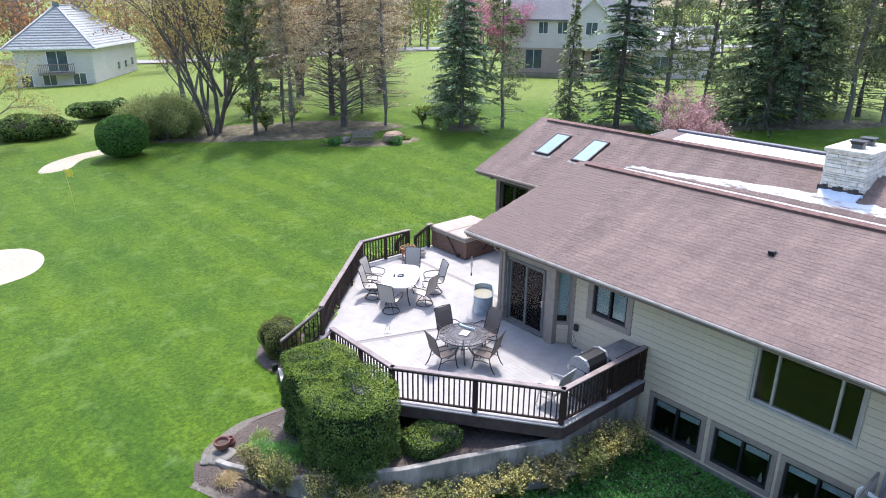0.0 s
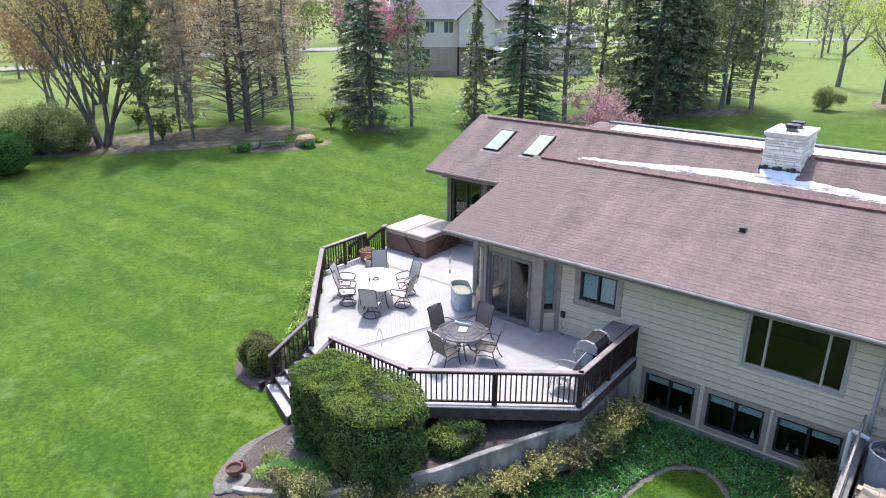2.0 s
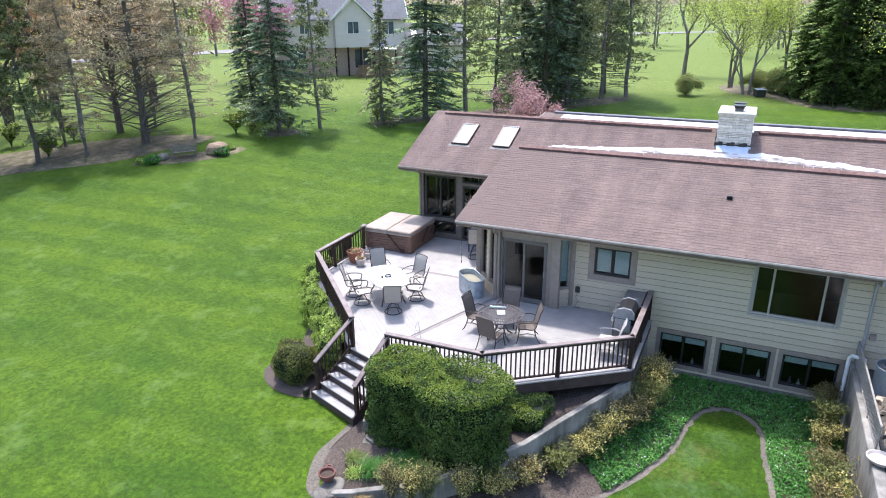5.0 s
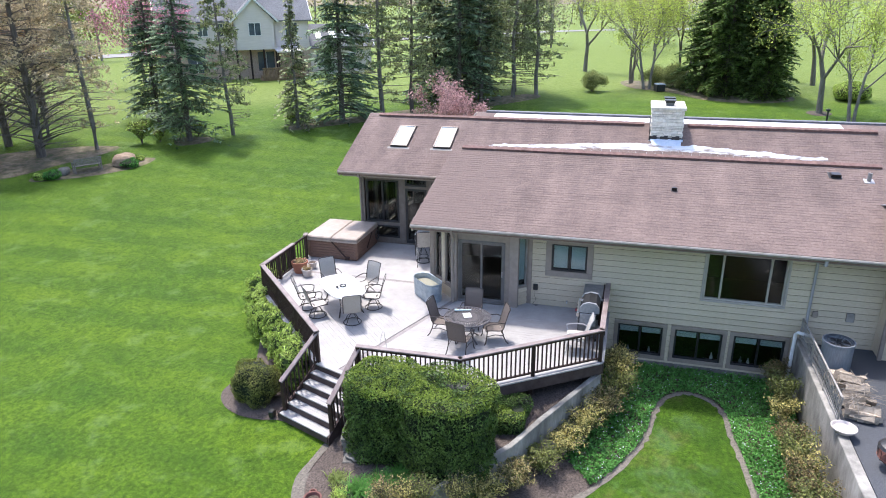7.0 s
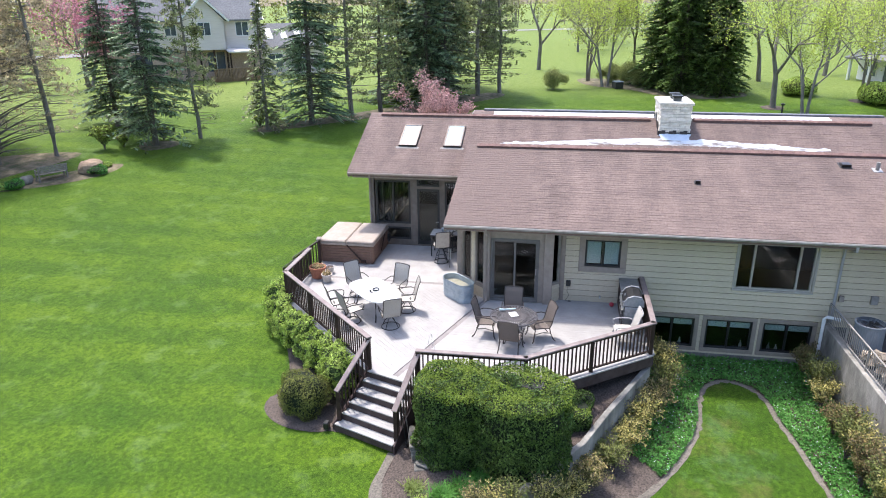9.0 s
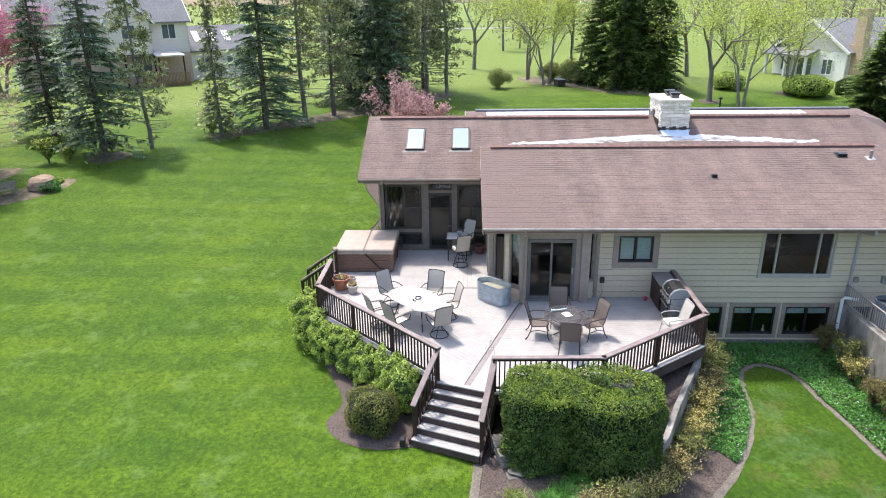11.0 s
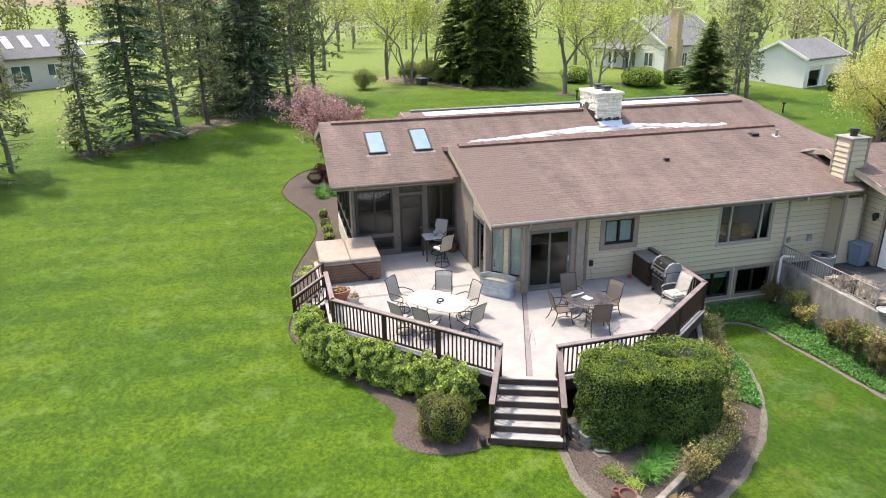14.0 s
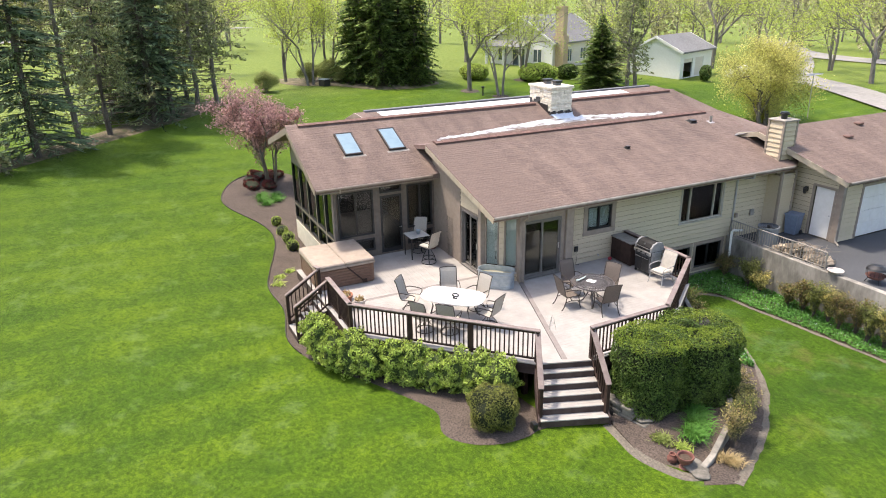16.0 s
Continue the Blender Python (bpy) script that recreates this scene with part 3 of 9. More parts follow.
class Frame:
    """A wall's own axes: u along it, out of it, and up."""

    def __init__(self, a, b):
        a, b = Vector((*a, 0)), Vector((*b, 0))
        self.length = (b - a).length
        u = (b - a).normalized()
        out = Vector((u.y, -u.x, 0))
        self.m = Matrix((u, out, Vector((0, 0, 1)))).transposed().to_4x4()
        self.m.translation = a


def solid(frame_, z0, z1, holes, thick=0.16, top=None):
    """The wall's core with rectangular holes through it; top(u) trims it."""
    seen, faces = {}, {}
    us = sorted({0, frame_.length, *[h for o in holes for h in o[:2]]})
    zs = sorted({z0, z1, *[h for o in holes for h in o[2:4]]})
    if top:
        us = sorted({*us, *[frame_.length * i / 12 for i in range(13)]})
    m = Mesh()
    for u0, u1 in zip(us, us[1:]):
        for a, b in zip(zs, zs[1:]):
            if any(o[0] <= (u0 + u1) / 2 <= o[1] and o[2] <= (a + b) / 2 <= o[3] for o in holes):
                continue
            ta, tb = (min(b, top(u0)), min(b, top(u1))) if top else (b, b)
            if max(ta, tb) <= a + 0.01:
                continue
            ta, tb = max(ta, a + 0.002), max(tb, a + 0.002)
            vs = [(u0, -thick, a), (u1, -thick, a), (u1, 0, a), (u0, 0, a), (u0, -thick, ta), (u1, -thick, tb), (u1, 0, tb), (u0, 0, ta)]
            ids = []
            for p in vs:
                k = tuple(round(q, 4) for q in p)
                if k not in seen:
                    seen[k] = len(m.v)
                    m.v.append(p)
                ids.append(seen[k])
            for f in ((0, 1, 2, 3), (4, 7, 6, 5), (0, 4, 5, 1), (1, 5, 6, 2), (2, 6, 7, 3), (3, 7, 4, 0)):
                q = tuple(ids[i] for i in f)
                key = tuple(sorted(q))
                faces[key] = None if key in faces else q
    m.f = [q for q in faces.values() if q]
    return m.moved(frame_.m)


boards_to_lay = []


def siding(parent, frame_, z0, z1, holes, step=0.19, top=None, u0=0.0, u1=None):
    """Keeps the runs of lap siding of one wall, to be laid last."""
    boards_to_lay.append((parent, frame_, z0, z1, holes, step, top, u0, frame_.length if u1 is None else u1))


def lay_siding():
    made = {}
    for parent, fr, z0, z1, holes, step, top, a0, a1 in boards_to_lay:
        z = z0
        while z < z1 - 0.04:
            zt = min(z + step, z1)
            runs = [(a0, a1)]
            if top:
                good = [a0 + (a1 - a0) * i / 200 for i in range(201) if top(a0 + (a1 - a0) * i / 200) > zt]
                runs = [(good[0], good[-1])] if good else []
            rows = [(a, b, z, zt) for a, b in runs]
            for h in holes:
                cut = []
                for a, b, lo, hi in rows:
                    if h[2] >= hi - 0.005 or h[3] <= lo + 0.005 or h[0] >= b or h[1] <= a:
                        cut.append((a, b, lo, hi))
                        continue
                    cut += [(a, h[0], lo, hi), (h[1], b, lo, hi), (max(a, h[0]), min(b, h[1]), lo, h[2]), (max(a, h[0]), min(b, h[1]), h[3], hi)]
                rows = [r for r in cut if r[1] - r[0] > 0.03 and r[3] - r[2] > 0.028]
            for a, b, lo, hi in rows:
                key = (round(b - a, 3), round(hi - lo, 3))
                if key not in made:
                    n, h = key
                    # gap under the next board bares the core's painted lap shadow
                    h -= 0.022 if hi == zt else 0.004
                    me = Mesh().add([(0, 0.002, 0), (n, 0.002, 0), (n, 0.038, 0.0), (0, 0.038, 0.0), (0, 0.040, min(0.012, h * 0.5)), (n, 0.040, min(0.012, h * 0.5)), (0, 0.010, h), (n, 0.010, h), (0, 0.002, h), (n, 0.002, h)],
                                    [(0, 3, 2, 1), (3, 4, 5, 2), (4, 6, 7, 5), (6, 8, 9, 7), (0, 8, 6, 4, 3), (1, 2, 5, 7, 9)]).data("board")
                    made[key] = me
                ob = part("board", made[key], SIDING, parent)
                ob.matrix_basis = parent.matrix_basis.inverted() @ fr.m @ Matrix.Translation((a, 0, lo))
            z += step


def glazing(name, fr, u0, u1, z0, z1, cols=2, rows=1, casing=0.12, casing_mat=None, frame_mat=None, w=0.055, label="", kind="structure", category="window", blind=0.0, depth=0.02, widths=None, blind_mat=None):
    """A window set into a wall: casing boards, sash frame, and each pane of glass."""
    casing_mat, frame_mat = casing_mat or TRIM, frame_mat or BLACK
    ob = thing(name, label, category, kind=kind)
    if casing:
        m = Mesh()
        m.box(u0 - casing, u1 + casing, 0.003, 0.052, z1, z1 + casing, 0.006)
        m.box(u0 - casing, u1 + casing, 0.003, 0.056, z0 - casing, z0, 0.006)
        m.box(u0 - casing, u0, 0.003, 0.05, z0, z1, 0.006)
        m.box(u1, u1 + casing, 0.003, 0.05, z0, z1, 0.006)
        part("casing", m.moved(fr.m), casing_mat, ob)
    edges = [u0]
    widths = widths or [1] * cols
    for k in widths:
        edges.append(edges[-1] + (u1 - u0) * k / sum(widths))
    m = Mesh()
    for i, e in enumerate(edges):
        a = e if i == 0 else (e - w if i == len(edges) - 1 else e - w / 2)
        m.box(a, a + w, -0.09, depth, z0, z1, 0.006)
    for j in range(rows + 1):
        zz = z0 + (z1 - z0 - w) * j / rows
        for a, b in zip(edges, edges[1:]):
            m.box(a + w * 0.5, b - w * 0.5, -0.088, depth - 0.003, zz, zz + w, 0.004)
    part("window_frame", m.moved(fr.m), frame_mat, ob)
    for a, b in zip(edges, edges[1:]):
        for j in range(rows):
            za, zb = z0 + (z1 - z0 - w) * j / rows + w * 0.5, z0 + (z1 - z0 - w) * (j + 1) / rows + w * 0.5
            pane = part("pane", Mesh().box(a + w * 0.4, b - w * 0.4, -0.05, -0.042, za, zb).moved(fr.m), GLASS, ob)
            pane.visible_shadow = False
            if blind:
                part("blind", Mesh().box(a + w, b - w, -0.078, -0.066, zb - (zb - za) * blind, zb - 0.02).moved(fr.m), blind_mat or BLIND, ob, "pale window blind")
    return ob


EAVE_X, EAVE_Z, RIDGE_X, RIDGE_Z, GABLE_Y = 12.93, 3.73, 18.06, 5.12, 14.28
SLOPE = (RIDGE_Z - EAVE_Z) / (RIDGE_X - EAVE_X)


def roof_z(x):
    return EAVE_Z + (x - EAVE_X) * SLOPE


# west front
front = thing("wall_west", "tan lap-sided west wall above basement windows", "wall", kind="structure")
FX = 13.72
west = Frame((FX, 10.65), (FX, 0.55))
SMALL, BIG = (10.65 - 9.96, 10.65 - 8.88, 2.32, 3.20), (10.65 - 5.48, 10.65 - 3.30, 1.86, 3.36)
BASE = [(10.65 - a, 10.65 - b, -0.21, 0.78) for a, b in ((7.80, 6.47), (6.12, 4.76), (4.45, 3.05))]
holes = [SMALL, BIG, *BASE]
part("core", solid(west, -1.0, roof_z(FX) - 0.12, holes), JOINTSHADE, front)
grown = [(h[0] - c, h[1] + c, h[2] - c, h[3] + c) for h, c in ((SMALL, 0.18), *[(b, 0.12) for b in BASE])] + [(BIG[0] - 0.06, BIG[1] + 0.06, BIG[2] - 0.06, BIG[3] + 0.06)]
siding(front, west, -0.40, roof_z(FX) - 0.16, grown)
glazing("window_1", west, *SMALL, cols=2, casing=0.18, label="black-framed double casement in wide taupe casing", blind=0.94)
glazing("window_2", west, *BIG, cols=3, casing=0.06, casing_mat=PALETRIM, widths=[1, 2.75, 0.95], frame_mat=PALETRIM, label="wide three-light picture window in taupe frame")
for i, h in enumerate(BASE):
    glazing(f"window_{3 + i}", west, *h, cols=2, casing=0.12, label="black basement window with short raised pale blinds", blind=0.26)
for i, (u, h, mat) in enumerate(((BASE[0][0] + 0.35, 0.16, STEEL), (BASE[0][1] - 0.35, 0.20, LACE), (BASE[1][1] - 0.22, 0.24, LACE), (BASE[2][0] + 0.30, 0.22, STEEL), (BASE[2][0] + 0.52, 0.18, LACE))):
    p = west.m @ Vector((u, -0.17, BASE[0][2] + 0.004))
    tagged(part("bottle", Mesh().lathe([(0.0, 0.0), (0.045, 0.005), (0.05, h * 0.3), (0.03, h * 0.62), (0.018, h * 0.75), (0.02, h), (0.0, h)], 10, p), mat), "small pale bottle on a basement window sill", "bottle", group="bottles on the basement sills")
    tagged(part("window_sill", Mesh().box(u - 0.22, u + 0.22, -0.24, -0.10, BASE[0][2] - 0.03, BASE[0][2]).moved(west.m), TRIM), "narrow inner sill of a basement window", "sill", kind="structure")
m = Mesh().box(0, west.length, 0.0, 0.05, -1.0, -0.40).moved(west.m)
part("foundation", m, CONCRETE, front)

# bay with the deck's sliding door, and the chamfered corner
bay = thing("wall_bay", "taupe panelled bay with a sliding glass door", "wall", kind="structure")
b0, b1, b2, b3 = (14.28, 13.97), (13.34, 12.98), (13.34, 11.06), (FX + 0.02, 10.64)
side_n, side_w, side_s = Frame(b0, b1), Frame(b1, b2), Frame(b2, b3)
TOPZ = roof_z(13.34) - 0.14
for fr, hole in ((side_n, [(0.13, 0.60, 1.55, TOPZ - 0.12), (0.80, 1.24, 1.55, TOPZ - 0.12)]), (side_w, [(0.12, 1.62, D + 0.04, 3.22)]), (side_s, [(0.12, 0.46, 1.75, TOPZ - 0.1)])):
    part("core", solid(fr, -0.5, TOPZ, hole, 0.14), TRIM, bay)
glazing("window_6", side_n, 0.13, 0.60, 1.55, TOPZ - 0.12, cols=1, casing=0, frame_mat=TRIM, w=0.04, label="narrow corner window with a drawn lace blind", blind=0.97, blind_mat=LACE)
glazing("window_7", side_n, 0.80, 1.24, 1.55, TOPZ - 0.12, cols=1, casing=0, frame_mat=TRIM, w=0.04, label="narrow corner window with a pale drawn blind", blind=0.97, blind_mat=LACE)
glazing("window_8", side_s, 0.12, 0.46, 1.75, TOPZ - 0.1, cols=1, casing=0, frame_mat=GUTTER, w=0.035, label="narrow angled window with a drawn blind", blind=0.9)
siding(bay, side_n, 0.9, 1.5, [])
siding(bay, side_n, 1.5, TOPZ - 0.1, [], u0=0.62, u1=0.78)
siding(bay, side_s, 1.0, 1.7, [], u0=0.10, u1=0.48)
for (x, y), w in ((b1, 0.1), (b2, 0.14)):
    part("corner_post", Mesh().box(x - 0.11, x + 0.09, y - w, y + w, D - 0.1, TOPZ, 0.012), TRIM, bay)
part("corner_post", Mesh().box(FX - 0.05, FX + 0.05, 10.56, 10.68, D - 0.1, TOPZ + 0.05, 0.01), TRIM, bay)
part("corner_post", Mesh().box(14.18, 14.38, 13.90, 14.06, D - 0.1, roof_z(14.3) - 0.16, 0.012), TRIM, bay)


def slider(name, fr, u0, u1, z0, z1, label):
    """A two-leaf sliding glass door."""
    ob = thing(name, label, "sliding door", kind="structure")
    m = Mesh()
    m.box(u0, u1, -0.12, 0.03, z1 - 0.06, z1, 0.006)
    m.box(u0, u1, -0.12, 0.06, z0, z0 + 0.05, 0.006)
    m.box(u0, u0 + 0.05, -0.12, 0.03, z0, z1, 0.006)
    m.box(u1 - 0.05, u1, -0.12, 0.03, z0, z1, 0.006)
    part("door_frame", m.moved(fr.m), ALU, ob, "grey aluminium frame")
    mid = (u0 + u1) / 2
    for a, b, y in ((u0 + 0.05, mid + 0.03, -0.08), (mid - 0.03, u1 - 0.05, -0.03)):
        m = Mesh()
        m.box(a, a + 0.06, y - 0.018, y + 0.018, z0 + 0.05, z1 - 0.06, 0.004)
        m.box(b - 0.06, b, y - 0.018, y + 0.018, z0 + 0.05, z1 - 0.06, 0.004)
        m.box(a + 0.06, b - 0.06, y - 0.018, y + 0.018, z1 - 0.13, z1 - 0.06, 0.004)
        m.box(a + 0.06, b - 0.06, y - 0.018, y + 0.018, z0 + 0.05, z0 + 0.13, 0.004)
        leaf_ = part("sliding_leaf", m.moved(fr.m), ALU, ob)
        pane = part("pane", Mesh().box(a + 0.05, b - 0.05, y - 0.005, y + 0.005, z0 + 0.1, z1 - 0.1).moved(fr.m), GLASS, leaf_)
        pane.visible_shadow = False
    part("door_handle", Mesh().box(u1 - 0.1, u1 - 0.07, -0.01, 0.03, z0 + 0.92, z0 + 1.12, 0.006).moved(fr.m), STEEL, ob)
    return ob


slider("door_1", side_w, 0.12, 1.62, D + 0.02, 3.22, "closed sliding glass door with a grey aluminium frame")

# north gable of the front wing
gable = thing("wall_north", "tan lap-sided gable wall with a sliding glass door", "wall", kind="structure")
north = Frame((18.05, 14.0), (14.28, 14.0))
gtop = lambda u: roof_z(18.05 - u) - 0.15
ghole = (18.05 - 15.66, 18.05 - 14.46, D + 0.04, 3.25)
part("core", solid(north, -0.4, 5.1, [ghole], 0.15, gtop), TRIM, gable)
siding(gable, north, 3.36, 4.9, [], step=0.17, top=gtop, u0=18.05 - 15.74)
slider("door_2", north, ghole[0], ghole[1], D + 0.02, 3.25, "closed sliding glass door in the gable wall")
part("corner_board", Mesh().box(15.70, 15.84, 13.99, 14.05, D - 0.1, roof_z(15.75) - 0.17, 0.01), TRIM, gable)

# sunroom
sunroom = thing("wall_sunroom", "glazed sunroom with taupe framing above a cream knee wall", "wall", kind="structure")
SX, SY, SEAVE, SSLOPE = 18.0, 18.0, 4.13, 0.444
sw = Frame((SX, SY), (SX, 14.0))
sun_z = lambda x: SEAVE + (x - 17.44) * SSLOPE if x < 21.04 else SEAVE + 3.6 * SSLOPE - (x - 21.04) * 0.30
STOP = sun_z(SX) - 0.2
win_a, win_al, door_s, over, win_b, win_bl = (0.16, 1.52, 2.0, 3.72), (0.16, 1.52, 1.36, 1.86), (1.78, 2.66, D + 0.05, 3.42), (1.78, 2.66, 3.52, 3.84), (2.86, 3.92, 2.0, 3.72), (2.86, 3.92, 1.36, 1.86)
part("core", solid(sw, -0.4, STOP, [win_a, win_al, door_s, over, win_b, win_bl], 0.14), SHADETRIM, sunroom)
for i, (o, c) in enumerate(((win_a, 2), (win_al, 1), (over, 1), (win_b, 2), (win_bl, 1))):
    glazing(f"window_{9 + i}", sw, *o, cols=c, casing=0, w=0.07, label="dark-framed sunroom window")
ob = thing("door_3", "closed full-glass sunroom door with a black frame", "door", kind="structure")
m = Mesh()
u0, u1, z0, z1 = door_s
for a in ((u0, u0 + 0.09, z0, z1), (u1 - 0.09, u1, z0, z1), (u0 + 0.09, u1 - 0.09, z1 - 0.1, z1), (u0 + 0.09, u1 - 0.09, z0, z0 + 0.16)):
    m.box(a[0], a[1], -0.06, -0.01, a[2], a[3], 0.005)
part("door_frame", m.moved(sw.m), BLACK, ob)
part("pane", Mesh().box(u0 + 0.08, u1 - 0.08, -0.04, -0.03, z0 + 0.15, z1 - 0.09).moved(sw.m), GLASS, ob).visible_shadow = False
part("door_handle", Mesh().tube([Vector((u1 - 0.05, 0.0, z0 + 0.95)), Vector((u1 - 0.05, 0.04, z0 + 0.95)), Vector((u1 - 0.15, 0.04, z0 + 0.95))], 0.01).moved(sw.m), STEEL, ob)
sn = Frame((24.0, SY), (SX, SY))
bays, pw = [], 6.0 / 5
ntop = lambda u: sun_z(24.0 - u) - 0.2
for i in range(5):
    a, b = i * pw + 0.09, (i + 1) * pw - 0.09
    hi = min(3.75, min(ntop(a), ntop(b)) - 0.1)
    bays += [(a, b, 1.95, hi), (a, b, 1.22, 1.85)]
part("core", solid(sn, 1.1, 5.8, bays, 0.14, ntop), TRIM, sunroom)
part("knee_wall", Mesh().box(0, 6.0, -0.13, 0.02, -0.5, 1.1).moved(sn.m), material("cream_stucco", two((0.55, 0.51, 0.41), (0.63, 0.59, 0.49)), 0.85, 4, bump=0.3, big=0.1), sunroom, "cream stucco knee wall")
for i, o in enumerate(bays):
    glazing(f"window_{14 + i}", sn, *o, cols=1, casing=0, w=0.04, label="sunroom window in taupe framing")
part("core", Mesh().box(23.9, 24.05, 14.0, 17.9, -0.4, 4.4), TRIM, sunroom)

part("corner_post", Mesh().box(17.94, 18.12, 17.90, 18.05, 1.1, STOP, 0.01), SHADETRIM, sunroom)
# added boxes, painted with the sunroom's shade, behind its glass
part("inner_lining", Mesh().box(23.74, 23.86, 14.12, 17.8, D, 4.3), ROOMSHADE, sunroom)
part("inner_lining", Mesh().box(18.2, 23.7, 14.02, 14.12, D, 4.0), ROOMSHADE, sunroom)

# closing walls and floors
m = Mesh()
m.box(27.6, 27.8, -1.5, 14.6, -0.5, 4.2)
m.box(18.1, 27.6, -1.4, -1.2, -0.5, 4.5)
m.box(24.06, 27.6, 14.4, 14.6, -0.5, 4.3)
tagged(part("wall_east", m, SIDING), "tan lap-sided rear walls of the house", "wall", kind="structure")
# floor colours lowered as well, so the rooms read dim through the glass
tagged(part("floor", Mesh().box(13.9, 27.5, -1.1, 13.8, D - 0.12, D - 0.02), material("floor_oak", two((0.10, 0.065, 0.04), (0.17, 0.11, 0.065)), 0.5, 5)), "brown timber floor inside the house", "floor", kind="structure")
tagged(part("floor", Mesh().box(18.1, 23.9, 13.9, 17.9, D - 0.12, D - 0.02), material("floor_tile", two((0.06, 0.05, 0.045), (0.10, 0.09, 0.08)), 0.3, 5)), "tiled sunroom floor darkened for the shade of the room", "floor", kind="structure")
tagged(part("floor", Mesh().box(13.9, 27.5, -1.1, 13.8, -0.92, -0.85), ROOMSHADE), "basement floor coloured near black for the shade down there", "floor", kind="structure")
tagged(part("wall_inner", Mesh().box(17.5, 17.6, -1.1, 13.8, -0.85, 4.6), ROOMSHADE), "inner wall coloured near black for the shade of the rooms", "wall", kind="structure")
tagged(part("ceiling", Mesh().box(13.9, 17.5, -1.1, 13.8, 3.72, 3.76), ROOMSHADE), "ceiling coloured near black for the shade of the front rooms", "ceiling", kind="structure")


# ---------------------------------------------------------------- roofs
def shingles(name, parent, origin, u, v, width, height, keep=None, near=None, mat=None, tab=0.33, show=0.145):
    """Courses of tabs on a slope: those near are pieces, the rest one sheet of real tabs."""
    u, v = Vector(u).normalized(), Vector(v).normalized()
    n = u.cross(v).normalized()
    if n.z < 0:
        n = -n
    basis = Matrix((u, v, n)).transposed().to_4x4()
    basis.translation = Vector(origin)
    rng = random.Random(7)
    rest, pieces = Mesh(), []
    row = 0
    while row * show < height:
        x = -rng.uniform(0, tab)
        while x < width:
            w = tab * rng.uniform(0.75, 1.2)
            a, b = max(0, x), min(width, x + w - 0.006)
            y = row * show
            if b - a > 0.05 and (keep is None or keep((a + b) / 2, y)):
                if near and near(a, y):
                    pieces.append((a, b, y, rng.uniform(0.005, 0.010)))
                else:
                    t = rng.uniform(0.005, 0.010)
                    vs = [(a, y, t), (b, y, t), (b, y + show * 1.1, 0.003), (a, y + show * 1.1, 0.003), (a, y, 0), (b, y, 0)]
                    rest.add([basis @ Vector(p) for p in vs], [(0, 1, 2, 3), (4, 5, 1, 0), (0, 3, 4), (1, 5, 2)])
            x += w
        row += 1
    tagged(part("shingle_courses", rest, mat or ROOF, parent), kind="stuff")
    shingle_pieces.append((parent, basis, pieces, show))


shingle_pieces = []


def lay_shingles():
    made = {}
    for parent, basis, pieces, show in shingle_pieces:
        for a, b, y, t in pieces[:300]:
            key = (round((b - a) / 0.03) * 0.03, round(t, 3))
            if key not in made:
                w = key[0]
                made[key] = Mesh().add([(0, 0, t), (w, 0, t), (w, show * 1.1, 0.003), (0, show * 1.1, 0.003), (0, 0, 0), (w, 0, 0)], [(0, 1, 2, 3), (4, 5, 1, 0), (0, 3, 4), (1, 5, 2)]).data("shingle")
            ob = part("shingle", made[key], ROOF, parent)
            ob.matrix_basis = basis @ Matrix.Translation((a, y, 0))


roof = thing("roof", "brown asphalt-shingle roof with low pitched wings and white coated valleys", "roof", kind="structure")
S_END = -0.8
# front wing: eave to first ridge, then down to the valley
VX, VZ = 19.25, 4.90
m = Mesh()
m.slab([(EAVE_X, GABLE_Y, EAVE_Z), (EAVE_X, 0.35, EAVE_Z), (RIDGE_X, S_END, RIDGE_Z), (RIDGE_X, GABLE_Y, RIDGE_Z)], 0.16)
m.slab([(RIDGE_X, GABLE_Y, RIDGE_Z), (RIDGE_X, S_END, RIDGE_Z), (VX, S_END, VZ), (VX, GABLE_Y, VZ)], 0.16)
part("deck_sheet", m, ROOFBASE, roof)
UZ = SEAVE + 3.6 * SSLOPE
m = Mesh()
m.slab([(17.44, 18.77, SEAVE), (17.44, 14.0, SEAVE), (21.04, 14.0, UZ), (21.04, 18.77, UZ)], 0.16)
m.slab([(VX - 0.3, 14.0, sun_z(VX - 0.3)), (VX - 0.3, S_END, sun_z(VX - 0.3)), (21.04, S_END, UZ), (21.04, 14.0, UZ)], 0.16)
m.slab([(21.04, 18.77, UZ), (21.04, 14.0, UZ), (24.6, 14.0, UZ - 3.56 * 0.30), (24.6, 18.77, UZ - 3.56 * 0.30)], 0.16)
RX, RZ = 24.4, 5.48
m.slab([(21.04, 14.4, UZ), (21.04, S_END, UZ), (22.5, S_END, 5.30), (22.5, 14.4, 5.30)], 0.16)
REAR = -2.6
m.slab([(22.5, 14.8, 5.30), (22.5, REAR, 5.30), (RX, REAR, RZ), (RX, 14.8, RZ)], 0.16)
m.slab([(RX, 14.8, RZ), (RX, REAR, RZ), (28.4, REAR, 4.1), (28.4, 14.8, 4.1)], 0.16)
# south slopes
m.slab([(RIDGE_X, S_END, RIDGE_Z), (EAVE_X, 0.35, EAVE_Z), (15.0, -3.5, 3.9), (18.5, -3.6, 4.1)], 0.14)
m.slab([(21.04, S_END, UZ), (VX - 0.3, S_END, sun_z(VX - 0.3)), (18.4, -3.6, 4.1), (22.4, -4.2, 4.1)], 0.14)
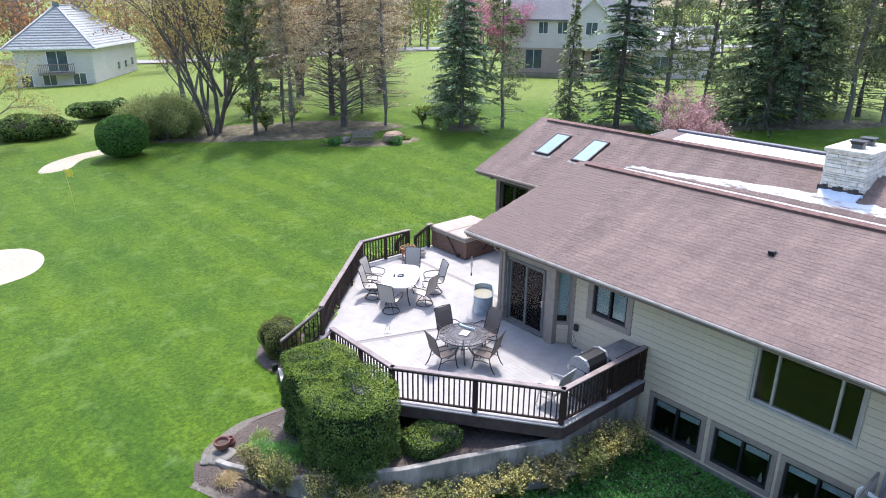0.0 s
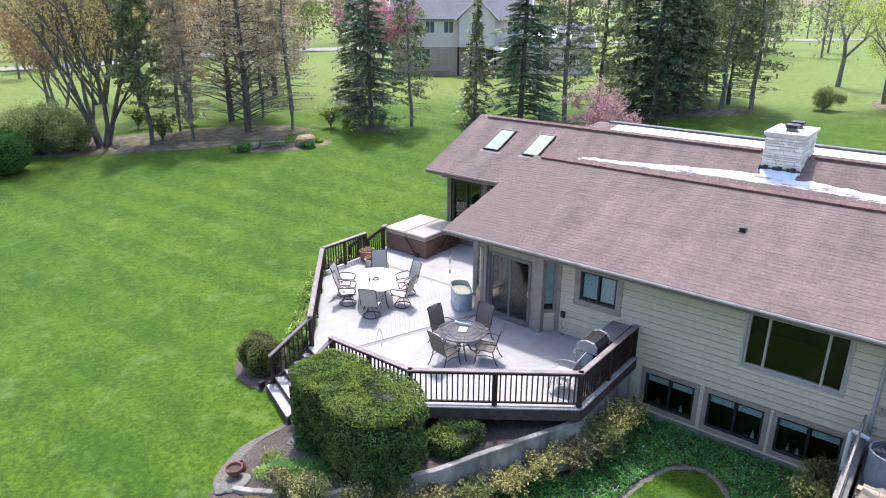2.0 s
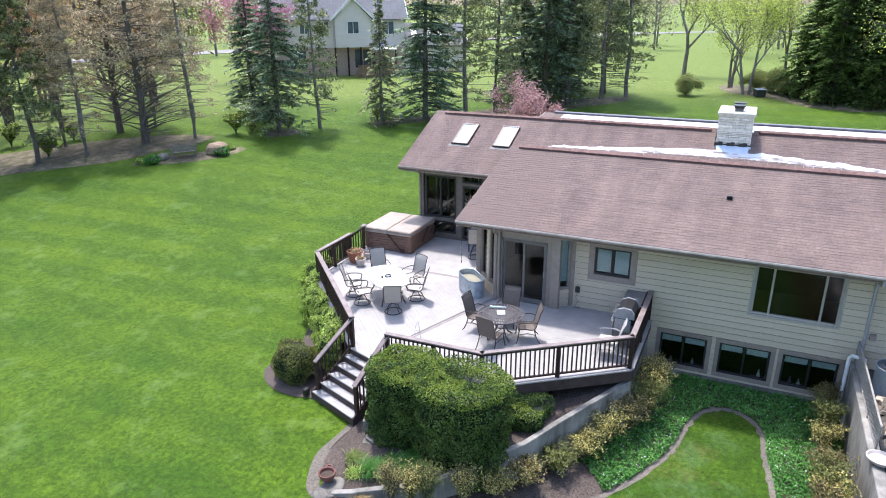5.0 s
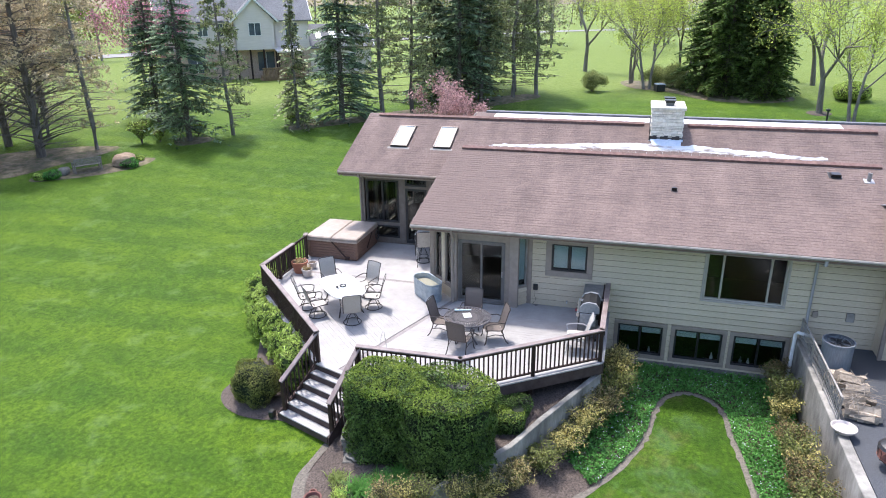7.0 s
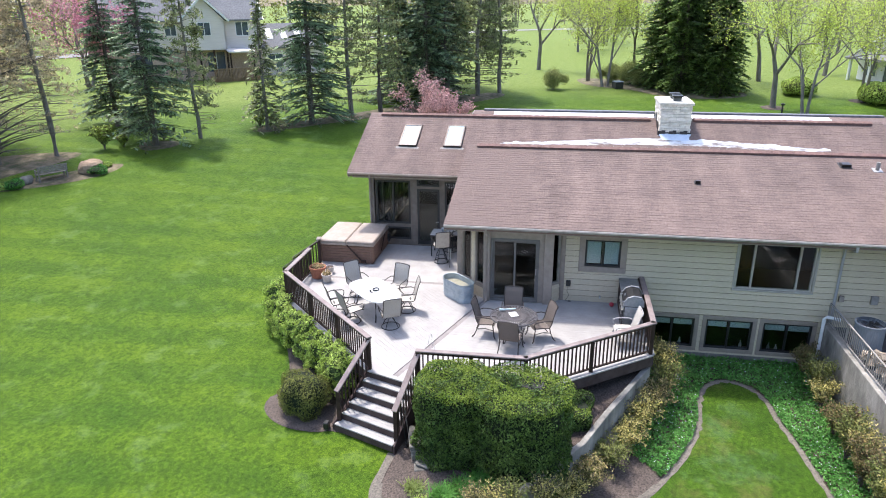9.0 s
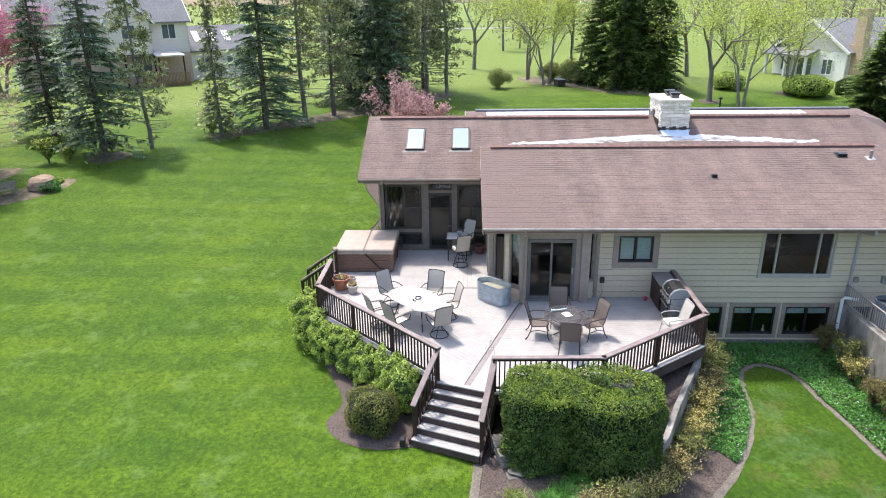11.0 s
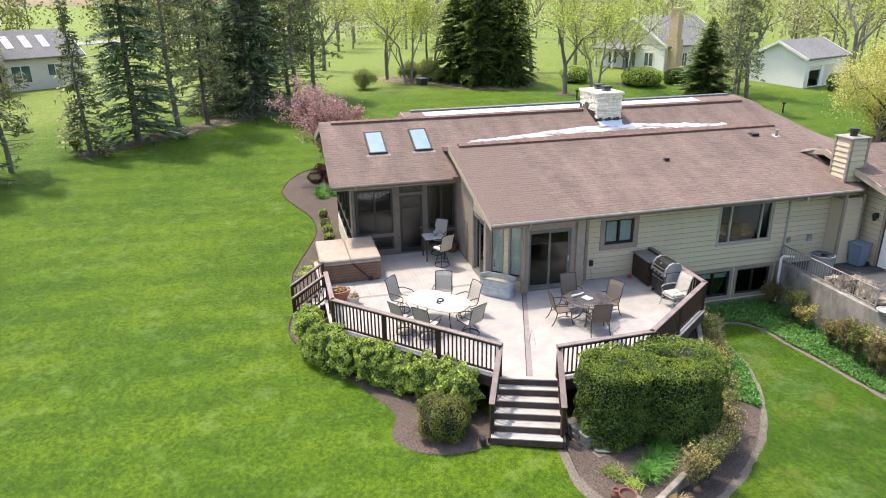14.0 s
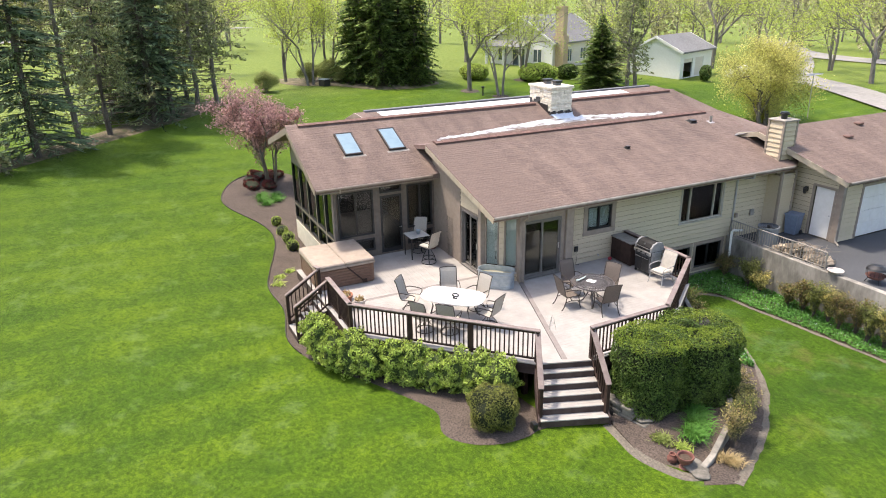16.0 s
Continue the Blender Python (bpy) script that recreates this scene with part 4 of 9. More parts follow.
m.slab([(21.04, S_END, UZ), (22.4, -4.2, 4.1), (22.5, REAR, 5.30), (22.5, S_END, 5.30)], 0.14)
m.slab([(22.5, REAR, 5.30), (22.4, -4.2, 4.1), (28.4, -4.4, 4.0), (RX, REAR, RZ)], 0.14)
m.slab([(RX, REAR, RZ), (28.4, -4.4, 4.0), (28.4, REAR, 4.1)], 0.14)
part("deck_sheet", m, ROOF, roof)
slope_v = Vector((RIDGE_X - EAVE_X, 0, RIDGE_Z - EAVE_Z))
shingles("front", roof, (EAVE_X - 0.02, 0.35 - 1.15, EAVE_Z + 0.004), (0, 1, 0), slope_v, GABLE_Y + 0.8, slope_v.length, keep=lambda u, v: u > 1.15 * (1 - v / slope_v.length), near=lambda u, v: u > GABLE_Y + 0.8 - 2.6)
up_v = Vector((3.6, 0, 3.6 * SSLOPE))
SK = [(18.98, 20.27, 16.42, 17.13), (19.0, 20.3, 14.66, 15.36)]
shingles("sunroom", roof, (17.42, 14.0, SEAVE + 0.004), (0, 1, 0), up_v, 4.77, up_v.length, near=None, keep=lambda u, v: not any(a < 17.44 + v * 0.914 < b and c < u + 14.0 < d for a, b, c, d in SK))
start = (VX - 0.1 - 17.44) / 3.6 * up_v.length
shingles("upper", roof, (VX - 0.1, S_END, sun_z(VX - 0.1) + 0.004), (0, 1, 0), up_v, 14.0 - S_END, up_v.length - start, keep=lambda u, v: not (6.1 < u + S_END < 7.3 and v > 0.9))


def ridge_cap(parent, x, z, y0, y1, w=0.3, mat=None, dx=0.0):
    m, y = Mesh(), y0
    while y < y1:
        e = min(y + 0.24, y1)
        m.add([(x - w / 2, y, z - 0.02), (x, y, z + 0.035), (x + w / 2, y, z - 0.02), (x - w / 2, e, z - 0.008), (x, e, z + 0.047), (x + w / 2, e, z - 0.008)], [(0, 1, 4, 3), (1, 2, 5, 4), (3, 4, 5), (0, 2, 1)])
        y += 0.235
    return part("ridge_cap", m, mat or RIDGE, parent)


ridge_cap(roof, RIDGE_X, RIDGE_Z + 0.06, 0.2, 13.9, 0.34)
part("ridge_vent", Mesh().box(RIDGE_X - 0.15, RIDGE_X + 0.15, 0.2, 13.9, RIDGE_Z - 0.03, RIDGE_Z + 0.05, 0.01), RIDGE, roof)
for a, b in ((7.5, 18.3), (-0.4, 5.9)):
    ridge_cap(roof, 21.04, UZ + 0.05, a, b, 0.3)
    part("ridge_vent", Mesh().box(20.91, 21.17, a, b, UZ - 0.05, UZ + 0.04, 0.01), RIDGE, roof)
part("ridge_vent", Mesh().box(RX - 0.13, RX + 0.13, -2.2, 14.4, RZ - 0.04, RZ + 0.07, 0.015), material("grey_vent", two((0.10, 0.10, 0.11), (0.17, 0.17, 0.18)), 0.6, 6), roof)
# white coating in the valleys
m = Mesh()
ys = [S_END + 2.2 + (13.2 - S_END - 2.2) * i / 60 for i in range(61)]
for i, y in enumerate(ys):
    k = math.exp(-((y - 6.8) / 4.6) ** 2)
    n1, n2 = noise.noise(Vector((y * 2.3, 0, 0))), noise.noise(Vector((y * 2.9, 5, 0)))
    wa, wb = 0.08 + 0.58 * k + 0.14 * n1, 0.05 + 0.55 * k + 0.14 * n2
    xa, xb = VX - wa, VX + wb
    m.v += [(xa, y, RIDGE_Z + (VZ - RIDGE_Z) * (xa - RIDGE_X) / (VX - RIDGE_X) + 0.018), (VX, y, VZ + 0.03), (xb, y, sun_z(xb) + 0.03)]
m.f = [q for i in range(60) for q in ((i * 3, i * 3 + 3, i * 3 + 4, i * 3 + 1), (i * 3 + 1, i * 3 + 4, i * 3 + 5, i * 3 + 2))]
part("valley_coating", m, VALLEY, roof, "patchy white roof coating in the valley")
m = Mesh()
m.add([(21.4, 0.6, 5.595), (21.4, 13.2, 5.595), (22.5, 13.9, 5.312), (22.5, 0.0, 5.312), (RX - 0.25, 13.9, RZ - 0.005), (RX - 0.25, 0.0, RZ - 0.005)], [(0, 1, 2, 3), (3, 2, 4, 5)])
part("valley_coating", m, MEMBRANE, roof, "white roof coating in the rear valley")
# fascias, rakes and gutter
m = Mesh()
m.beam((EAVE_X + 0.02, GABLE_Y - 0.02, EAVE_Z - 0.13), (RIDGE_X, GABLE_Y - 0.02, RIDGE_Z - 0.13), 0.05, 0.22, 0.008)
part("rake_board", m, material("rake_paint", two((0.34, 0.29, 0.22), (0.42, 0.36, 0.28)), 0.6, 4), roof)
m = Mesh()
m.beam((17.5, 18.75, SEAVE - 0.13), (21.04, 18.75, UZ - 0.13), 0.05, 0.24, 0.008)
m.beam((21.04, 18.75, UZ - 0.13), (24.6, 18.75, UZ - 3.56 * 0.3 - 0.13), 0.05, 0.24, 0.008)
part("rake_board", m, TRIM, roof)
m = Mesh()
m.beam((24.4, 14.85, RZ - 0.12), (28.4, 14.85, 3.98), 0.05, 0.24, 0.008)
m.beam((22.0, 14.85, 5.2), (24.4, 14.85, RZ - 0.12), 0.05, 0.24, 0.008)
part("rake_board", m, TRIM, roof)
part("soffit", Mesh().box(17.5, 18.0, 14.0, 18.6, SEAVE - 0.22, SEAVE - 0.18), TRIM, roof)
part("soffit", Mesh().box(EAVE_X + 0.05, FX, 0.5, 14.2, EAVE_Z - 0.2, EAVE_Z - 0.165), TRIM, roof)


def gutter(parent, x, z, y0, y1, mat):
    m = Mesh()
    prof = [(0.0, 0.0), (-0.10, 0.0), (-0.12, -0.035), (-0.085, -0.09), (0.0, -0.09), (0.0, -0.075), (-0.08, -0.075), (-0.105, -0.035), (-0.09, -0.012), (0.0, -0.012)]
    n = len(prof)
    for y in (y0, y1):
        m.v += [(x + a, y, z + b) for a, b in prof]
    m.f = [(i, (i + 1) % n, n + (i + 1) % n, n + i) for i in range(n)] + [tuple(range(n)), tuple(range(n, 2 * n))[::-1]]
    return part("gutter", m, mat, parent, "white aluminium gutter" if mat == GUTTER else "dark gutter")


gutter(roof, EAVE_X + 0.03, EAVE_Z - 0.005, 0.35, GABLE_Y, GUTTER)
gutter(roof, 17.47, SEAVE - 0.005, 14.3, 18.75, TRIM)
for y, x, z in ((2.62, FX - 0.06, 0.3), (12.98, 13.22, D)):
    m = Mesh()
    m.tube([(EAVE_X - 0.02, y, EAVE_Z - 0.1), (EAVE_X - 0.02, y, EAVE_Z - 0.22), (x, y, EAVE_Z - 0.42), (x, y, z + 0.12), (x - 0.12, y, z + 0.03)], 0.042 if y < 5 else 0.032, 8)
    part("downspout", m, DOWNSPOUT if y < 5 else TRIM, roof)
m = Mesh().tube([(17.4, 17.9, SEAVE - 0.1), (17.4, 17.9, SEAVE - 0.2), (17.93, 18.06, SEAVE - 0.35), (17.93, 18.06, 0.3)], 0.035, 8)
part("downspout", m, TRIM, roof)

# skylights, vents
for i, (x0, x1, y0, y1) in enumerate(SK):
    ob = thing("skylight", "bronze-framed skylight with the sky's reflection put into the pane colour", "skylight", group="skylights", at=pose(x0, y0, sun_z(x0)) @ Matrix.Rotation(-math.atan(SSLOPE), 4, "Y"))
    n, w = (x1 - x0) * math.sqrt(1 + SSLOPE ** 2), y1 - y0
    m = Mesh()
    for a in ((0, 0.06, 0, w), (n - 0.06, n, 0, w), (0.06, n - 0.06, 0, 0.06), (0.06, n - 0.06, w - 0.06, w)):
        m.box(*a, -0.02, 0.10, 0.008)
    part("frame", m, DARKMETAL, ob)
    # opaque pane whose blue base colour carries the reflected sky
    glass = bpy.data.materials.get("skylight_sky_tint") or material("skylight_sky_tint", two((0.17, 0.26, 0.32), (0.22, 0.32, 0.38)), 0.04, 1, spec=1.0)
    part("pane", Mesh().box(0.05, n - 0.05, 0.05, w - 0.05, 0.05, 0.085, 0.004), glass, ob)
    part("flashing", Mesh().box(-0.12, 0.0, -0.1, w + 0.1, 0.004, 0.02), GUTTER, ob)
up = Matrix.Rotation(-math.atan(SLOPE), 4, "Y")
for x, y, k in ((15.9, 6.47, 0), (17.35, 1.65, 1)):
    ob = thing("roof_vent", "small black roof vent on the brown shingles", "roof vent", at=pose(x, y, roof_z(x) + 0.01) @ up)
    s = 0.10 if k == 0 else 0.19
    part("base", Mesh().box(-s, s, -s, s, 0, 0.02, 0.004), BLACK, ob)
    part("hood", Mesh().add([(-s * 0.8, -s * 0.8, 0.02), (s * 0.8, -s * 0.8, 0.02), (s * 0.8, s * 0.8, 0.02), (-s * 0.8, s * 0.8, 0.02), (-s * 0.9, -s * 0.7, 0.13), (s * 0.3, -s * 0.6, 0.10), (s * 0.3, s * 0.6, 0.10), (-s * 0.9, s * 0.7, 0.13)],
                            [(0, 3, 2, 1), (4, 5, 6, 7), (0, 1, 5, 4), (1, 2, 6, 5), (2, 3, 7, 6), (3, 0, 4, 7)]), BLACK, ob)
ob = thing("vent_pipe", "grey metal plumbing vent pipe on the roof", "vent pipe", at=pose(17.1, 0.75, roof_z(17.1)))
part("pipe", Mesh().tube([(0, 0, -0.05), (0, 0, 0.28)], 0.06, 12), GUTTER, ob)
part("flashing", Mesh().box(-0.14, 0.14, -0.14, 0.14, -0.01, 0.03, 0.005).moved(up), DOWNSPOUT, ob)

# stone chimney
ob = thing("chimney", "pale coursed limestone chimney with a flat cap and two flues", "chimney", at=pose(20.1, 6.15, 0))
CW, CL = 1.7, 1.1
part("core", Mesh().box(0.03, CW - 0.03, 0.03, CL - 0.03, 4.6, 6.42), MORTAR, ob)
rng = random.Random(3)
z = 5.02
while z < 6.40:
    h = min(rng.choice((0.06, 0.085, 0.11, 0.14)), 6.42 - z)
    for side in range(4):
        n = (CL, CW, CL, CW)[side]
        a = 0.0
        while a < n - 0.02:
            w = min(rng.uniform(0.16, 0.60), n - a)
            if n - a - w < 0.09:
                w = n - a
            d = rng.uniform(0.0, 0.035)
            bx = Mesh().box(a + 0.005, a + w - 0.005, -d, 0.05, z + 0.005, z + h - 0.005, 0.008)
            turn = (pose(0, CL, 0, 0, 0, -90), pose(0, 0, 0), pose(CW, 0, 0, 0, 0, 90), pose(CW, CL, 0, 0, 0, 180))[side]
            part("stone", bx.moved(turn), STONE, ob)
            a += w
    z += h
part("cap", Mesh().box(-0.07, CW + 0.07, -0.07, CL + 0.07, 6.42, 6.53, 0.02), STONE, ob, "thin pale stone cap slab")
for x in (0.48, 1.2):
    flue = part("flue", Mesh().box(x - 0.13, x + 0.13, 0.36, 0.64, 6.53, 6.64, 0.01), GREYPANEL, ob)
    part("flue_cap", Mesh().box(x - 0.19, x + 0.19, 0.30, 0.70, 6.70, 6.74, 0.01).box(x - 0.15, x + 0.15, 0.34, 0.66, 6.64, 6.70), BLACK, flue)
m = Mesh()
m.box(-0.055, -0.04, -0.05, CL + 0.05, 5.0, 5.40).slab([(-0.34, 0.05, 5.19), (-0.03, -0.02, 5.38), (-0.03, CL + 0.02, 5.38), (-0.34, CL - 0.1, 5.19)], 0.03)
part("flashing", m, FLASHING, ob, "pale blue-white metal flashing")
for k in range(9):
    part("tar_seal", Mesh().box(-0.062, -0.03, -0.05 + k * 0.133, 0.09 + k * 0.133, 5.38 - 0.03 * (k % 3), 5.43 + 0.035 * ((k * 5) % 3), 0.006), BLACK, ob)
for k in range(10):
    x = 0.02 + k * 0.16
    z = sun_z(20.1 + x)
    part("tar_seal", Mesh().box(x, x + 0.17, CL + 0.03, CL + 0.05, z - 0.02 + 0.05 * (k % 2), z + 0.17 + 0.06 * ((k * 3) % 4), 0.006), BLACK, ob)

# ---------------------------------------------------------------- garage
GX, GY, GE, GP, GRX = 11.2, -0.4, 3.50, 4.82, 14.75
gs = (GP - GE) / (GRX - 10.72)
garage = thing("garage", "tan lap-sided attached garage with white doors", "garage", kind="structure")
gn, gw = Frame((14.3, GY), (GX, GY)), Frame((GX, GY), (GX, -10.0))
gt = lambda u: GE + (14.3 - u - 10.72) * gs - 0.24
DOORH = (14.3 - 12.38, 14.3 - 11.52, DRIVE + 0.04, 2.92)
part("core", solid(gn, 0.5, 4.6, [DOORH], 0.15, gt), JOINTSHADE, garage)
siding(garage, gn, 0.86, 4.4, [(DOORH[0] - 0.1, DOORH[1] + 0.1, 0, DOORH[3] + 0.1)], top=gt)
ROLL = (1.2, 5.9, DRIVE, 3.0)
part("core", solid(gw, 0.5, GE + 0.0, [ROLL], 0.15), JOINTSHADE, garage)
siding(garage, gw, 0.86, GE - 0.05, [(ROLL[0] - 0.12, ROLL[1] + 0.12, 0, ROLL[3] + 0.12)])
ob = thing("door_4", "closed white side door of the garage", "door", kind="structure")
part("door_leaf", Mesh().box(DOORH[0] + 0.02, DOORH[1] - 0.02, -0.08, -0.035, DOORH[2], DOORH[3] - 0.02, 0.006).moved(gn.m), WHITE, ob)
m = Mesh()
m.box(DOORH[0] - 0.1, DOORH[0], 0.003, 0.045, DOORH[2], DOORH[3] + 0.1, 0.006).box(DOORH[1], DOORH[1] + 0.1, 0.003, 0.045, DOORH[2], DOORH[3] + 0.1, 0.006).box(DOORH[0], DOORH[1], 0.003, 0.044, DOORH[3], DOORH[3] + 0.1, 0.006)
part("casing", m.moved(gn.m), TRIM, ob)
part("door_handle", Mesh().lathe([(0.0, 0), (0.025, 0.01), (0.03, 0.03), (0.0, 0.05)], 10).moved(gn.m @ pose(DOORH[1] - 0.1, -0.03, DRIVE + 1.0, -90)), STEEL, ob)
ob = thing("garage_door", "wide closed white panelled garage door", "garage door", kind="structure")
for k in range(4):
    z0 = ROLL[2] + (ROLL[3] - ROLL[2]) * k / 4
    m = Mesh().box(ROLL[0], ROLL[1], -0.1, -0.06, z0 + 0.006, z0 + 0.534, 0.01)
    for j in range(6):
        a = ROLL[0] + 0.1 + j * 0.77
        m.box(a, a + 0.65, -0.06, -0.052, z0 + 0.08, z0 + 0.46, 0.006)
    part("panel", m.moved(gw.m), WHITE, ob)
part("handle", Mesh().box(3.4, 3.55, -0.06, -0.03, 1.45, 1.48, 0.005).moved(gw.m), BLACK, ob)
m = Mesh().box(ROLL[0] - 0.12, ROLL[0], 0.003, 0.045, DRIVE, ROLL[3] + 0.12, 0.006).box(ROLL[1], ROLL[1] + 0.12, 0.003, 0.045, DRIVE, ROLL[3] + 0.12, 0.006).box(ROLL[0], ROLL[1], 0.003, 0.044, ROLL[3], ROLL[3] + 0.12, 0.006)
part("casing", m.moved(gw.m), TRIM, ob)
part("corner_board", Mesh().box(GX - 0.055, GX + 0.21, GY - 0.12, GY + 0.055, DRIVE, GE + 0.02, 0.01), TRIM, garage)
groof = thing("roof", "brown asphalt-shingle garage roof", "roof", kind="structure")
m = Mesh()
m.slab([(10.72, 0.1, GE), (10.72, -11.0, GE), (GRX, -11.0, GP), (GRX, 0.5, GP)], 0.15)
m.slab([(GRX, 0.5, GP), (GRX, -11.0, GP), (19.0, -11.0, GE), (19.0, -1.0, GE)], 0.15)
part("deck_sheet", m, ROOF, groof)
gv = Vector((GRX - 10.72, 0, GP - GE))
shingles("garage", groof, (10.70, -11.0, GE + 0.004), (0, 1, 0), gv, 11.4, gv.length, keep=lambda u, v: u < 11.1 + 0.4 * v / gv.length)
m = Mesh()
m.beam((10.74, 0.12, GE - 0.12), (GRX, 0.52, GP - 0.12), 0.05, 0.22, 0.008)
m.beam((GRX, 0.52, GP - 0.12), (15.75, 0.50, GP - 0.32), 0.05, 0.20, 0.008)

part("rake_board", m, bpy.data.materials["rake_paint"], groof)
part("saddle_flashing", Mesh().slab([(15.0, 0.45, GP - 0.06), (15.85, 0.35, GP - 0.22), (15.75, 0.75, GP - 0.32)], 0.03), ALU, groof)
gutter(groof, 10.75, GE - 0.005, -11.0, 0.1, GUTTER)
part("downspout", Mesh().tube([(10.72, -0.2, GE - 0.1), (11.12, -0.32, GE - 0.35), (11.12, -0.32, DRIVE + 0.12), (10.8, -0.1, DRIVE + 0.04)], 0.04, 8), GUTTER, groof)
# sided chimney
ob = thing("chimney", "tan lap-sided chimney with a black metal cap", "chimney", at=pose(0, 0.36, 0))
part("core", Mesh().box(13.05, 13.95, -0.38, 0.48, 0.6, 3.3).box(13.40, 14.1, -0.36, 0.36, 3.2, 5.42), SIDING, ob)
for x, y, z0, z1 in ((13.05, 0.48, 0.8, 3.5), (13.40, 0.36, 3.6, 5.42), (14.1, 0.36, 3.9, 5.42), (13.40, -0.36, 3.7, 5.42), (13.05, -0.3, 0.8, 3.5)):
    part("corner_board", Mesh().box(x - 0.05, x + 0.05, y - 0.05, y + 0.05, z0, z1, 0.008), TRIM, ob)
siding(ob, Frame((14.1, 0.722), (13.40, 0.722)), 3.8, 5.35, [], u0=0.05, u1=0.65)
siding(ob, Frame((13.398, 0.72), (13.398, 0.0)), 3.7, 5.35, [], u0=0.05, u1=0.67)
siding(ob, Frame((13.048, 0.84), (13.048, -0.02)), 0.86, 3.4, [], u0=0.05, u1=0.81)
part("cap", Mesh().box(13.33, 14.17, -0.43, 0.43, 5.42, 5.48, 0.01), GUTTER, ob)
part("flue_cap", Mesh().lathe([(0.12, 0), (0.12, 0.16), (0.19, 0.17), (0.19, 0.22), (0.16, 0.23), (0.16, 0.27), (0.0, 0.30)], 16, (13.75, 0, 5.48)), BLACK, ob)


# ---------------------------------------------------------------- deck
deck = thing("deck", "pale grey board deck with dark border bands and dark fascia", "deck")


def clip(poly, a, b, c):
    """The part of poly where a*x + b*y <= c."""
    out = []
    for i, p in enumerate(poly):
        q = poly[(i + 1) % len(poly)]
        dp, dq = a * p[0] + b * p[1] - c, a * q[0] + b * q[1] - c
        if dp <= 0:
            out.append(p)
        if dp * dq < 0:
            t = dp / (dp - dq)
            out.append((p[0] + (q[0] - p[0]) * t, p[1] + (q[1] - p[1]) * t))
    return out


def planks(parent, poly, angle, width=0.14, gap=0.0025, top=D, thick=0.035, mat=None, name="plank"):
    """Boards laid across a convex outline at an angle."""
    ca, sa = math.cos(radians(angle)), math.sin(radians(angle))
    vs = [-sa * x + ca * y for x, y in poly]
    v = min(vs)
    while v < max(vs):
        p = clip(poly, sa, -ca, -(v + gap))
        p = clip(p, -sa, ca, v + width) if len(p) > 2 else p
        if len(p) > 2:
            area = sum(p[i][0] * p[(i + 1) % len(p)][1] - p[(i + 1) % len(p)][0] * p[i][1] for i in range(len(p)))
            if abs(area) > 0.004:
                if area < 0:
                    p = p[::-1]
                part(name, Mesh().prism(p, top - thick, top), mat or DECK, parent)
        v += width


PW1, PW2, PW3, PR, PL, PA, PB, PC = (13.66, 8.2), (10.5, 8.2), (8.08, 11.43), (8.02, 14.08), (8.52, 15.49), (12.42, 19.35), (14.55, 19.35), (15.56, 19.38)
SOUTH = [(13.72, 8.12), (13.72, 12.75), (8.22, 14.68), (7.94, 14.06), (8.0, 11.40), (10.46, 8.12)]
WESTP = [(8.27, 14.84), (14.29, 12.72), (14.29, 19.43), (12.40, 19.43), (8.44, 15.50)]
EASTP = [(14.43, 13.9), (17.98, 13.9), (17.98, 19.48), (14.43, 19.48)]
planks(deck, SOUTH, 90)
planks(deck, WESTP, 45)
planks(deck, EASTP, 0)
part("border_board", Mesh().beam((8.22, 14.76, D - 0.017), (13.3, 12.96, D - 0.017), 0.15, 0.03, 0.004), BAND, deck, "dark grey border board")
part("border_board", Mesh().beam((14.36, 13.9, D - 0.017), (14.36, 19.4, D - 0.017), 0.13, 0.03, 0.004), BAND, deck, "dark grey border board")
RIM = [PW1, PW2, PW3, PR, PL, PA, PB, PC, (17.98, 19.45)]
for a, b in zip(RIM, RIM[1:]):
    a, b = Vector((*a, 0)), Vector((*b, 0))
    d = (b - a).normalized()
    o = Vector((-d.y, d.x, 0)) * 0.075
    part("fascia", Mesh().beam(a + o - d * 0.03 + Vector((0, 0, D - 0.19)), b + o + d * 0.03 + Vector((0, 0, D - 0.19)), 0.04, 0.30, 0.006), FASCIA, deck)
    part("edge_board", Mesh().beam(a + o * 0.6 - d * 0.02 + Vector((0, 0, D - 0.012)), b + o * 0.6 + d * 0.02 + Vector((0, 0, D - 0.012)), 0.14, 0.04, 0.006), DECK, deck)
for x, y in ((8.4, 11.6), (8.4, 13.8), (9.6, 9.9), (10.8, 8.6), (8.9, 15.6), (10.6, 17.2), (12.4, 19.0), (14.4, 19.1), (17.7, 19.2), (12.0, 11.0)):
    part("footing_post", Mesh().box(x - 0.07, x + 0.07, y - 0.07, y + 0.07, -0.6, D - 0.05, 0.008), BROWN, deck)
part("joist_frame", Mesh().prism([(13.5, 8.35), (13.5, 13.8), (17.9, 13.9), (17.9, 19.3), (12.5, 19.2), (8.7, 15.4), (8.2, 14.1), (8.2, 11.5), (10.55, 8.35)], D - 0.2, D - 0.04), BROWN, deck)


